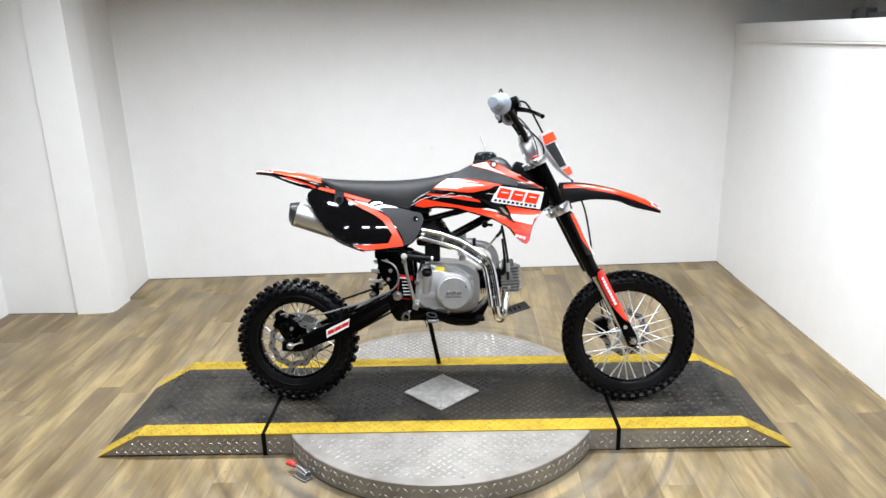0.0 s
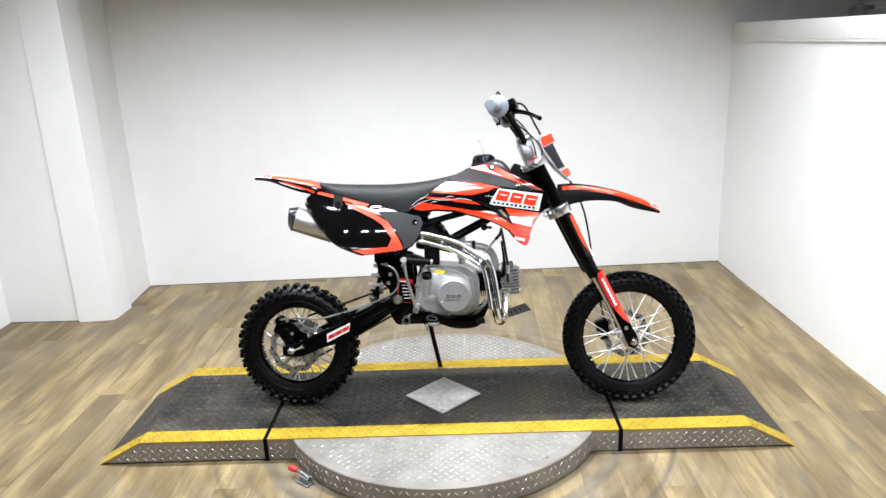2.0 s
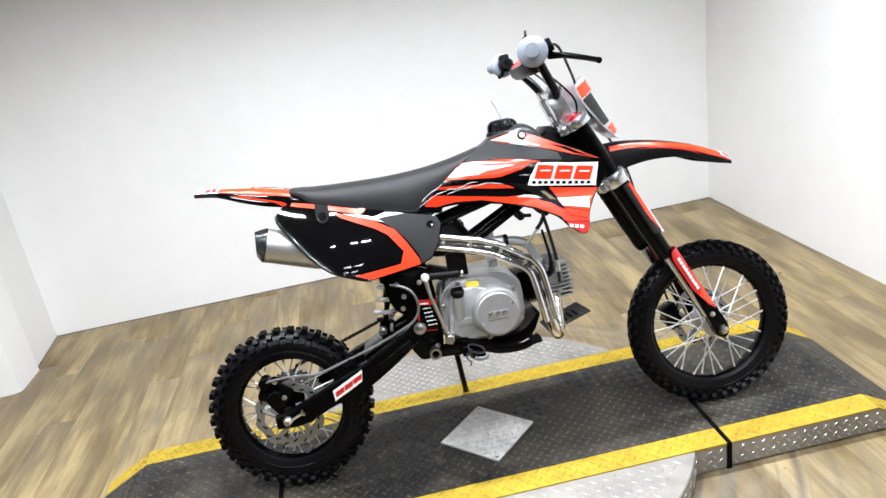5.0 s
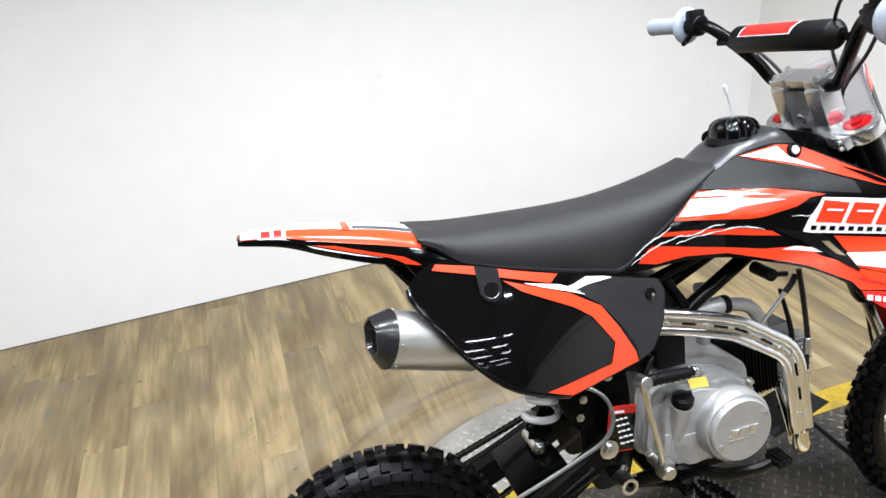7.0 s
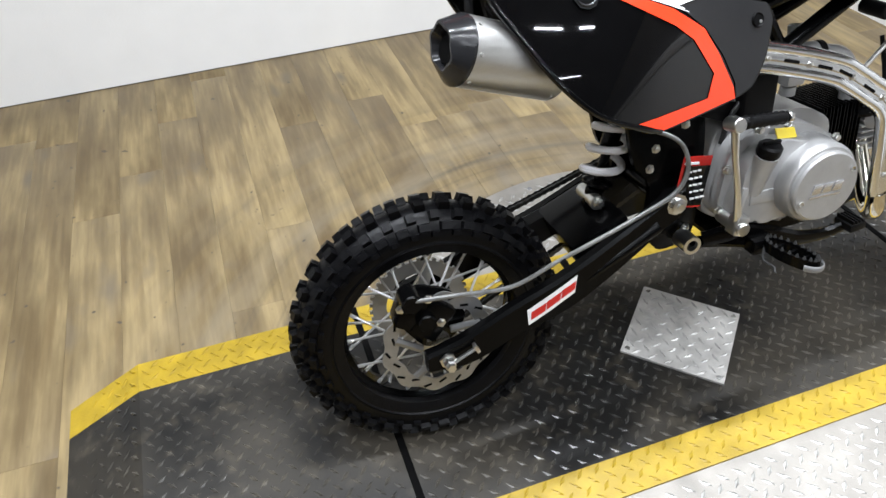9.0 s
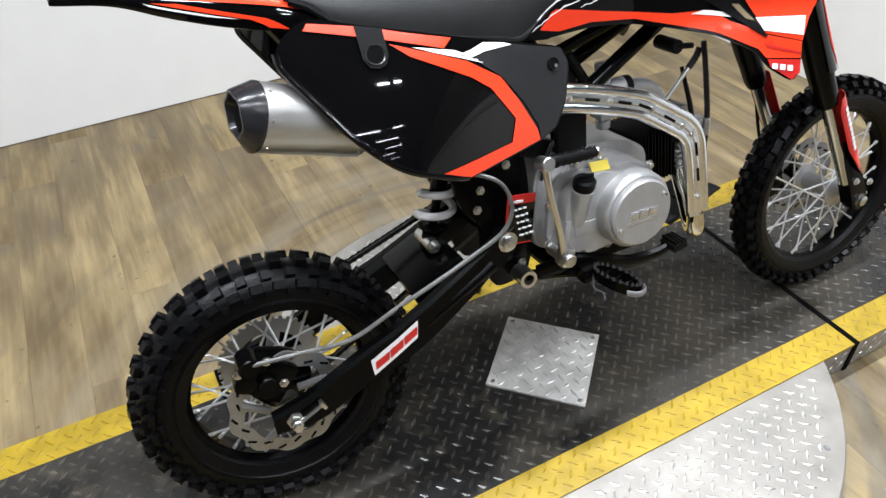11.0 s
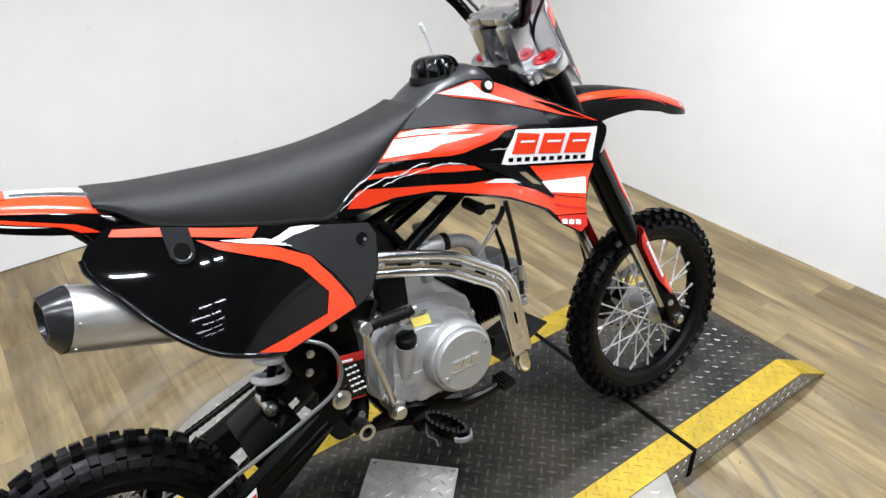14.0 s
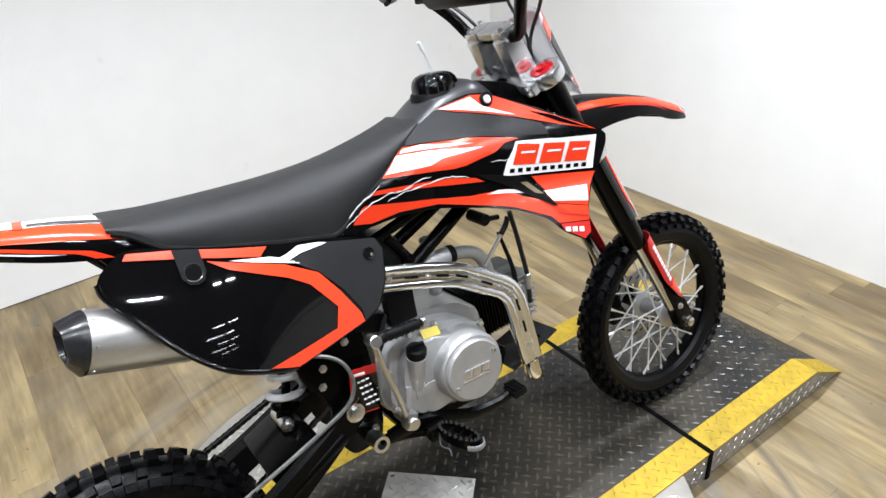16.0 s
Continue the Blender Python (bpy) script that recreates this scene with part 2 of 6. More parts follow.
    Lk(flat.outputs[0], unit.inputs[0])
    arcv = N("ShaderNodeVectorMath")
    arcv.operation, arcv.inputs[1].default_value = "MULTIPLY_ADD", (2.2, 2.2, 0)
    rad = N("ShaderNodeCombineXYZ")
    r9 = N("ShaderNodeMath")
    r9.operation, r9.inputs[1].default_value = "MULTIPLY", 7.0
    Lk(ln.outputs["Value"], r9.inputs[0])
    Lk(r9.outputs[0], rad.inputs[2])
    Lk(unit.outputs[0], arcv.inputs[0])
    Lk(rad.outputs[0], arcv.inputs[2])
    worn = N("ShaderNodeTexNoise")
    worn.inputs["Scale"].default_value, worn.inputs["Detail"].default_value = 1.6, 6
    Lk(arcv.outputs[0], worn.inputs["Vector"])
    wr = N("ShaderNodeMapRange")
    wr.inputs[1].default_value, wr.inputs[2].default_value, wr.inputs[4].default_value = 0.44, 0.70, 0.55
    Lk(worn.outputs[0], wr.inputs[0])
    close = N("ShaderNodeMapRange")
    close.inputs[1].default_value, close.inputs[2].default_value = 1.45, 0.85
    Lk(ln.outputs["Value"], close.inputs[0])
    wm = N("ShaderNodeMath")
    wm.operation = "MULTIPLY"
    Lk(wr.outputs[0], wm.inputs[0])
    Lk(close.outputs[0], wm.inputs[1])
    smear = N("ShaderNodeMix")
    smear.data_type = "RGBA"
    smear.inputs[7].default_value = (0.250, 0.212, 0.150, 1)
    Lk(wm.outputs[0], smear.inputs[0])
    Lk(mx2.outputs[2], smear.inputs[6])
    # small dark specks of dirt
    speck = N("ShaderNodeTexNoise")
    speck.inputs["Scale"].default_value, speck.inputs["Detail"].default_value = 34.0, 2
    Lk(geo.outputs["Position"], speck.inputs["Vector"])
    sr = N("ShaderNodeMapRange")
    sr.inputs[1].default_value, sr.inputs[2].default_value = 0.70, 0.76
    Lk(speck.outputs[0], sr.inputs[0])
    mx3 = N("ShaderNodeMix")
    mx3.data_type = "RGBA"
    mx3.inputs[7].default_value = (0.07, 0.056, 0.04, 1)
    Lk(sr.outputs[0], mx3.inputs[0])
    Lk(smear.outputs[2], mx3.inputs[6])
    Lk(mx3.outputs[2], b.inputs["Base Color"])
    b.inputs["Specular IOR Level"].default_value = 0.42
    rg = N("ShaderNodeMapRange")
    rg.inputs[3].default_value, rg.inputs[4].default_value = 0.30, 0.50
    Lk(broad.outputs[0], rg.inputs[0])
    Lk(rg.outputs[0], b.inputs["Roughness"])
    bp = N("ShaderNodeBump")
    bp.inputs["Strength"].default_value, bp.inputs["Distance"].default_value = 0.25, 0.001
    Lk(grain.outputs[0], bp.inputs["Height"])
    Lk(bp.outputs[0], b.inputs["Normal"])
    return m


PLANK = plank_mat()


def worn_tread(name, clean, dusty, rough):
    """Black coated tread plate, rubbed brown in patches and flecked with pale dust."""
    m = bpy.data.materials.new(name)
    m.use_nodes = True
    nt = m.node_tree
    N, Lk = nt.nodes.new, nt.links.new
    b = nt.nodes["Principled BSDF"]
    b.inputs["Specular IOR Level"].default_value = 0.4
    geo = N("ShaderNodeNewGeometry")

    def layer(scale, detail, lo, hi, colour, below):
        n = N("ShaderNodeTexNoise")
        n.inputs["Scale"].default_value, n.inputs["Detail"].default_value = scale, detail
        Lk(geo.outputs["Position"], n.inputs["Vector"])
        r = N("ShaderNodeMapRange")
        r.inputs[1].default_value, r.inputs[2].default_value = lo, hi
        Lk(n.outputs[0], r.inputs[0])
        mx = N("ShaderNodeMix")
        mx.data_type = "RGBA"
        mx.inputs[7].default_value = (*colour, 1)
        Lk(r.outputs[0], mx.inputs[0])
        if isinstance(below, tuple):
            mx.inputs[6].default_value = (*below, 1)
        else:
            Lk(below, mx.inputs[6])
        return mx.outputs[2], r.outputs[0]

    c1, f1 = layer(4.2, 6, 0.43, 0.66, dusty, clean)
    c2, f2 = layer(26.0, 5, 0.55, 0.78, tuple(1.5 * v for v in dusty), c1)
    c3, f3 = layer(150.0, 2, 0.72, 0.80, tuple(3.0 * v for v in dusty), c2)
    Lk(c3, b.inputs["Base Color"])
    rr = N("ShaderNodeMapRange")
    rr.inputs[3].default_value, rr.inputs[4].default_value = rough, rough + 0.25
    Lk(f1, rr.inputs[0])
    Lk(rr.outputs[0], b.inputs["Roughness"])
    bp = N("ShaderNodeBump")
    bp.inputs["Strength"].default_value, bp.inputs["Distance"].default_value = 0.3, 0.001
    Lk(f2, bp.inputs["Height"])
    Lk(bp.outputs[0], b.inputs["Normal"])
    return m


DARK_TREAD = worn_tread("black_coated_tread_plate", (0.0072, 0.0069, 0.0064), (0.037, 0.031, 0.022), 0.38)
# bars lighter than the plate: rubbed tops, plus grazing reflections put into the colour
LUG = worn_tread("worn_black_tread_bar_with_glint", (0.030, 0.0290, 0.0270), (0.085, 0.074, 0.056), 0.24)

# ---- mesh helpers ----


def part(name, bm, material, parent=None, label="", sharp=35):
    bmesh.ops.recalc_face_normals(bm, faces=bm.faces)
    lay = bm.verts.layers.float_vector.get("facing")
    facing = [tuple(v[lay]) for v in bm.verts] if lay else None
    if lay:
        bm.verts.layers.float_vector.remove(lay)
    me = bpy.data.meshes.new(name)
    bm.to_mesh(me)
    bm.free()
    for p in me.polygons:
        p.use_smooth = True
    me.set_sharp_from_angle(angle=radians(sharp))
    if facing:
        me.normals_split_custom_set_from_vertices(facing)
    me.materials.append(material)
    ob = new(name, me)
    ob.parent = parent
    return tagged(ob, label)


def curve(*pairs):
    """A smooth function through (x, value) pairs."""
    xs, vs = np.array([p[0] for p in pairs], float), np.array([p[1] for p in pairs], float)
    d = np.gradient(vs, xs) if len(xs) > 2 else np.full(2, (vs[1] - vs[0]) / (xs[1] - xs[0]))

    def at(x):
        x = min(max(x, xs[0]), xs[-1])
        i = min(max(int(np.searchsorted(xs, x)) - 1, 0), len(xs) - 2)
        h = xs[i + 1] - xs[i]
        t = (x - xs[i]) / h
        a, b = 2 * t**3 - 3 * t**2 + 1, t**3 - 2 * t**2 + t
        return float(a * vs[i] + b * h * d[i] + (1 - a) * vs[i + 1] + (t**3 - t**2) * h * d[i + 1])

    return at


def glide(pts, n=6):
    """Points along a Catmull-Rom line."""
    p = [Vector(v) for v in pts]
    if len(p) < 3 or n < 2:
        return p
    q = [2 * p[0] - p[1], *p, 2 * p[-1] - p[-2]]
    out = []
    for i in range(1, len(q) - 2):
        for k in range(n):
            t = k / n
            a, b, c, d = q[i - 1 : i + 3]
            out.append(0.5 * (2 * b + (c - a) * t + (2 * a - 5 * b + 4 * c - d) * t * t + (3 * b - a - 3 * c + d) * t**3))
    return out + [p[-1]]


def tube(bm, pts, r, seg=10, n=6, wide=1.0, ref=(0, 1, 0)):
    """A round or flattened bar along a line; r may be a list, one for each given point; wide stretches it across ref."""
    line = glide(pts, n)
    rs = [r] * len(line) if not isinstance(r, (list, tuple)) else [float(np.interp(i, np.linspace(0, len(line) - 1, len(r)), r)) for i in range(len(line))]
    rings, side = [], Vector(ref)
    for i, p in enumerate(line):
        d = (line[min(i + 1, len(line) - 1)] - line[max(i - 1, 0)]).normalized()
        s = side - d * side.dot(d)
        if s.length < 1e-4:
            s = d.orthogonal()
        side = s.normalized()
        up = d.cross(side)
        rings.append([bm.verts.new(p + rs[i] * (side * math.cos(a) + up * wide * math.sin(a))) for a in np.linspace(0, 2 * math.pi, seg, endpoint=False)])
    for a, b in zip(rings, rings[1:]):
        for k in range(seg):
            bm.faces.new((a[k], a[(k + 1) % seg], b[(k + 1) % seg], b[k]))
    bm.faces.new(rings[0][::-1])
    bm.faces.new(rings[-1])
    return bm


def lathe(bm, prof, c, axis=(0, 1, 0), seg=32, closed=False):
    """A turned shape: prof holds (radius, place along the axis)."""
    ax = Vector(axis).normalized()
    u = ax.orthogonal().normalized()
    v = ax.cross(u)
    rings = []
    for r, h in prof:
        o = Vector(c) + ax * h
        if r < 1e-5:
            rings.append([bm.verts.new(o)])
        else:
            rings.append([bm.verts.new(o + r * (u * math.cos(a) + v * math.sin(a))) for a in np.linspace(0, 2 * math.pi, seg, endpoint=False)])
    pairs = list(zip(rings, rings[1:])) + ([(rings[-1], rings[0])] if closed else [])
    for a, b in pairs:
        for k in range(seg):
            j = (k + 1) % seg
            if len(a) == 1 and len(b) == 1:
                continue
            if len(a) == 1:
                bm.faces.new((a[0], b[j], b[k]))
            elif len(b) == 1:
                bm.faces.new((a[k], a[j], b[0]))
            else:
                bm.faces.new((a[k], a[j], b[j], b[k]))
    if not closed:
        for r in (rings[0], rings[-1]):
            if len(r) > 2:
                bm.faces.new(r)
    return bm


def rod(bm, a, b, r, r2=None, seg=14):
    """A straight bar with slightly eased ends."""
    a, b = Vector(a), Vector(b)
    h, r2 = (b - a).length, r if r2 is None else r2
    e = min(0.15 * min(r, r2), 0.2 * h)
    return lathe(bm, [(r - e, 0), (r, e), (r2, h - e), (r2 - e, h)], a, b - a, seg)


def box(bm, c, s, turn=(0, 0, 0), bevel=0.0):
    made = bmesh.ops.create_cube(bm, size=1.0, matrix=pose(*c, *turn) @ Matrix.Diagonal((*s, 1)))["verts"]
    if bevel:
        edges = {e for v in made for e in v.link_edges}
        bmesh.ops.bevel(bm, geom=list(edges), offset=bevel, segments=2, affect="EDGES", profile=0.6)
    return bm


def prism(bm, outline, y0, y1, bevel=0.0):
    """A plate: an outline in x and z, from y0 to y1."""
    a = [bm.verts.new((x, y0, z)) for x, z in outline]
    b = [bm.verts.new((x, y1, z)) for x, z in outline]
    n = len(a)
    faces = [bm.faces.new(a), bm.faces.new(b[::-1])]
    faces += [bm.faces.new((a[i], b[i], b[(i + 1) % n], a[(i + 1) % n])) for i in range(n)]
    if bevel:
        rim = {e for f in faces[:2] for e in f.edges}
        bmesh.ops.bevel(bm, geom=list(rim), offset=bevel, segments=2, affect="EDGES", profile=0.6)
    return bm


def rounded(outline, n=3):
    """An outline with its corners drawn smooth."""
    p = [Vector((*v, 0)) for v in outline]
    out = []
    for i, b in enumerate(p):
        a, c = p[i - 1], p[(i + 1) % len(p)]
        s, e = b + (a - b) * 0.28, b + (c - b) * 0.28
        for k in range(n + 1):
            t = k / n
            q = s * (1 - t) ** 2 + b * 2 * t * (1 - t) + e * t * t
            out.append((q.x, q.y))
    return out


def skin(outline, g, off=0.0, thick=0.002, fine=0.025):
    """A curved sheet: an outline in two parameters, laid on the surface g, raised by off and thick."""
    bm = bmesh.new()
    vs = [bm.verts.new((u, v, 0)) for u, v in outline]
    edges = [bm.edges.new((vs[i], vs[(i + 1) % len(vs)])) for i in range(len(vs))]
    bmesh.ops.triangle_fill(bm, edges=edges, use_beauty=True)
    for _ in range(7):
        long = [e for e in bm.edges if e.calc_length() > fine * 1.5]
        if not long:
            break
        bmesh.ops.subdivide_edges(bm, edges=long, cuts=1)
        bmesh.ops.triangulate(bm, faces=[f for f in bm.faces if len(f.verts) > 3])
    flat = [(v.co.x, v.co.y) for v in bm.verts]
    bm.verts.index_update()
    tris = [[v.index for v in f.verts] for f in bm.faces]
    rim = [[v.index for v in e.verts] for e in bm.edges if len(e.link_faces) == 1]
    bm.free()
    out = bmesh.new()
    lay = out.verts.layers.float_vector.new("facing")
    top, low = [], []
    way = 1 if thick > 0 else -1
    for u, v in flat:
        p, q, r = g(u, v), g(u + 1e-3, v), g(u, v + 1e-3)
        n = (q - p).cross(r - p).normalized()
        top.append(out.verts.new(p + n * (off + thick)))
        low.append(out.verts.new(p + n * off))
        top[-1][lay], low[-1][lay] = n * way, -n * way
    for a, b, c in tris:
        out.faces.new((top[a], top[b], top[c]))
        out.faces.new((low[c], low[b], low[a]))
    for a, b in rim:
        out.faces.new((top[a], top[b], low[b], low[a]))
    return out


def mirrored(bm):
    """The same shape on the other side of the machine."""
    twin = bm.copy()
    for v in twin.verts:
        v.co.y = -v.co.y
    lay = twin.verts.layers.float_vector.get("facing")
    for v in twin.verts if lay else ():
        v[lay] = Vector((v[lay].x, -v[lay].y, v[lay].z))
    return twin


def bolt(bm, c, r=0.007, h=0.006, axis=(0, -1, 0)):
    """A hexagon head on a washer."""
    lathe(bm, [(r * 1.45, 0), (r * 1.45, h * 0.25), (r, h * 0.25), (r, h * 0.9), (r * 0.8, h)], c, axis, 6 if r < 0.006 else 10)
    return bm


def bolts(spots, r, h, axis, parent, label="zinc bolt", material=None):
    """Separate bolts that share one mesh."""
    me = None
    for p in spots:
        if me is None:
            bm = bmesh.new()
            bolt(bm, (0, 0, 0), r, h, axis)
            ob = part("bolt", bm, material or STEEL, parent, label)
            me = ob.data
        else:
            ob = tagged(new("bolt", me), label)
            ob.parent = parent
        ob.matrix_basis = Matrix.Translation(p)


def spread(name, bm, material, parent, places, label=""):
    """Alike pieces, each an object of its own on one mesh."""
    first = part(name, bm, material, parent, label)
    first.matrix_basis = places[0]
    for m in places[1:]:
        ob = tagged(new(name, first.data), label)
        ob.parent = parent
        ob.matrix_basis = m
    return first


def quads(name, verts, faces, material, parent=None, label=""):
    me = bpy.data.meshes.new(name)
    me.from_pydata(verts, [], faces)
    me.materials.append(material)
    ob = new(name, me)
    ob.parent = parent
    return tagged(ob, label)


def slab(name, lo, hi, material, parent=None, bevel=0.004, label=""):
    bm = bmesh.new()
    box(bm, [(a + b) / 2 for a, b in zip(lo, hi)], [b - a for a, b in zip(lo, hi)], bevel=bevel)
    return part(name, bm, material, parent, label)


# ---- the room ----
FLOOR_X, FLOOR_Y = (-2.8, 2.7), (-6.9, 2.1)
floor = slab("floor", (FLOOR_X[0], FLOOR_Y[0], -0.12), (FLOOR_X[1], FLOOR_Y[1], -0.0035), FLOOR_BED, bevel=0)
tagged(floor, "worn oak-look plank floor with dark scuffs", "floor", kind="structure")


def wall(name, a, b, thick, z0, z1, material=WALL, label="plain white painted wall"):
    """A wall from a to b whose room side is on the left of that way."""
    a, b = Vector((*a, 0)), Vector((*b, 0))
    n = Vector((-(b - a).y, (b - a).x, 0)).normalized()
    bm = bmesh.new()
    vs = [bm.verts.new((*(p + o).xy, z)) for z in (z0, z1) for p, o in ((a, n * 0), (b, n * 0), (b, -n * thick), (a, -n * thick))]
    for f in ((0, 1, 5, 4), (1, 2, 6, 5), (2, 3, 7, 6), (3, 0, 4, 7), (4, 5, 6, 7), (3, 2, 1, 0)):
        bm.faces.new([vs[i] for i in f])
    return tagged(part(name, bm, material, None, label), label, "wall", kind="structure")


TOP = 2.45
NW, NE = (-1.915, 1.738), (1.731, 1.856)
PIL_Y, WEST_X = 1.160, -2.484
EAST_END = (1.908, -6.8)
wall("wall_north", NE, NW, 0.15, -0.02, TOP)
wall("wall_alcove", NW, (-1.873, PIL_Y), 0.2, -0.02, TOP, label="short white side wall of the alcove")
wall("wall_pillar", (-1.873, PIL_Y), (WEST_X, PIL_Y + 0.012), 0.2, -0.02, TOP, label="white wall face beside the alcove")
wall("wall_west", (WEST_X, PIL_Y + 0.012), (WEST_X, -1.2), 0.15, -0.02, TOP)
# two near-black walls added out of view, to keep sheen and reflections low
wall("wall_west_far", (WEST_X, -1.2), (WEST_X, -6.8), 0.15, -0.02, TOP, UNSEEN_WALL, "unseen dark wall added behind to keep reflections dark")
wall("wall_south", (WEST_X, -6.8), (2.5, -6.8), 0.15, -0.02, TOP, UNSEEN_WALL, "unseen dark wall added behind to keep reflections dark")
wall("wall_east_low", EAST_END, NE, 0.15, -0.02, 1.37, label="low white partition wall under a painted ledge")
wall("wall_east_high", (2.48, -6.8), (2.48, 2.0), 0.15, -0.02, TOP)
wall("wall_recess", (2.63, 1.893), NE, 0.15, -0.02, TOP)
ceiling = slab("ceiling", (-2.7, -6.95, TOP), (2.7, 2.1, TOP + 0.1), CEIL, bevel=0)
tagged(ceiling, "plain grey ceiling above the stand", "ceiling", kind="structure")
# dark strip where the floor meets the walls: gap with its shadow line painted
for a, b in ((NE, NW), (NW, (-1.873, PIL_Y)), ((-1.873, PIL_Y), (WEST_X, PIL_Y + 0.012)), ((EAST_END[0], -4.5), NE)):
    a, b = Vector((*a, 0)), Vector((*b, 0))
    gap = bmesh.new()
    box(gap, tuple((a + b) / 2 + Vector((0, 0, 0.00125))), ((b - a).length, 0.004, 0.0025), (0, 0, math.degrees(math.atan2((b - a).y, (b - a).x))))
    tagged(part("trim_gap_shade", gap, GAP_SHADE), "dark strip painted as gap and shadow line along the wall foot", "trim", kind="structure")
LEAN = math.degrees(math.atan2(NE[0] - EAST_END[0], NE[1] - EAST_END[1]))


def east_x(y):
    """The room side of the partition wall."""
    return NE[0] + (EAST_END[0] - NE[0]) * (y - NE[1]) / (EAST_END[1] - NE[1])


ledge = bmesh.new()
box(ledge, (east_x(-1.31) + 0.107, -1.31, 1.416), (0.24, 6.30, 0.092), (0, 0, -LEAN), bevel=0.004)
tagged(part("ledge_trim", ledge, LEDGE), "white painted ledge along the top of the partition wall", "trim", kind="structure")
caulk = bmesh.new()
box(caulk, (east_x(-1.31) - 0.005, -1.31, 1.365), (0.012, 6.28, 0.010), (0, 0, -LEAN), bevel=0.002)
tagged(part("trim_strip", caulk, LEDGE), "thin painted strip under the ledge", "trim", kind="structure")


def stored_bar(x, y, z, length, turn):
    bm = bmesh.new()
    box(bm, (0, 0, 0.012), (0.03, length, 0.024), bevel=0.004)
    box(bm, (0, length * 0.42, 0.022), (0.05, 0.06, 0.044), bevel=0.006)
    ob = part("metal_bar", bm, DARK_STUFF)
    ob.matrix_world = pose(x, y, z, 0, 0, turn)
    return tagged(ob, "dark steel bar lying on the white ledge", "metal bar")


stored_bar(1.86, 0.35, 1.4625, 0.8, 3)
stored_bar(1.91, 0.80, 1.4625, 0.3, -12)

# ---- the turntable stand ----
H = 0.088
YN, YF, XE, XC, XS = -0.288, 0.312, 1.25, 1.095, 0.637
stand = tagged(new("turntable_stand"), "round tread-plate turntable with black yellow-edged deck", "display stand")


def lugs(spots, u, v, n, half=0.0130, wide=0.0042, high=0.0026):
    """Raised tread bars: a low ridged lozenge at each spot, turned one way and the other in turn."""
    verts, faces = [], []
    u, v, n = Vector(u), Vector(v), Vector(n)
    for p, odd in spots:
        a, b = ((u + v).normalized(), (u - v).normalized()) if odd else ((u - v).normalized(), (u + v).normalized())
        o, k = Vector(p), len(verts)
        verts += [o - a * half, o - b * wide, o + a * half, o + b * wide, o - a * half * 0.55 + n * high, o + a * half * 0.55 + n * high]
        faces += [(k, k + 1, k + 5, k + 4), (k + 1, k + 2, k + 5), (k + 2, k + 3, k + 4, k + 5), (k + 3, k, k + 4)]
    return verts, faces


def lug_grid(x0, x1, y0, y1, pitch, place, keep=lambda x, y: True):
    out = []
    h = pitch * 0.7071
    for i in range(int((x1 - x0) / h) + 1):
        for j in range(i % 2, int((y1 - y0) / h) + 1, 2):
            x, y = x0 + (i + 0.6) * h, y0 + (j + 0.6) * h
            if x < x1 - 0.008 and y < y1 - 0.008 and keep(x, y):
                out.append((place(x, y), i % 2))
    return out


STRIPE = 0.072


def ramp_top(x):
    return H if abs(x) <= XC else H * (XE - abs(x)) / (XE - XC)


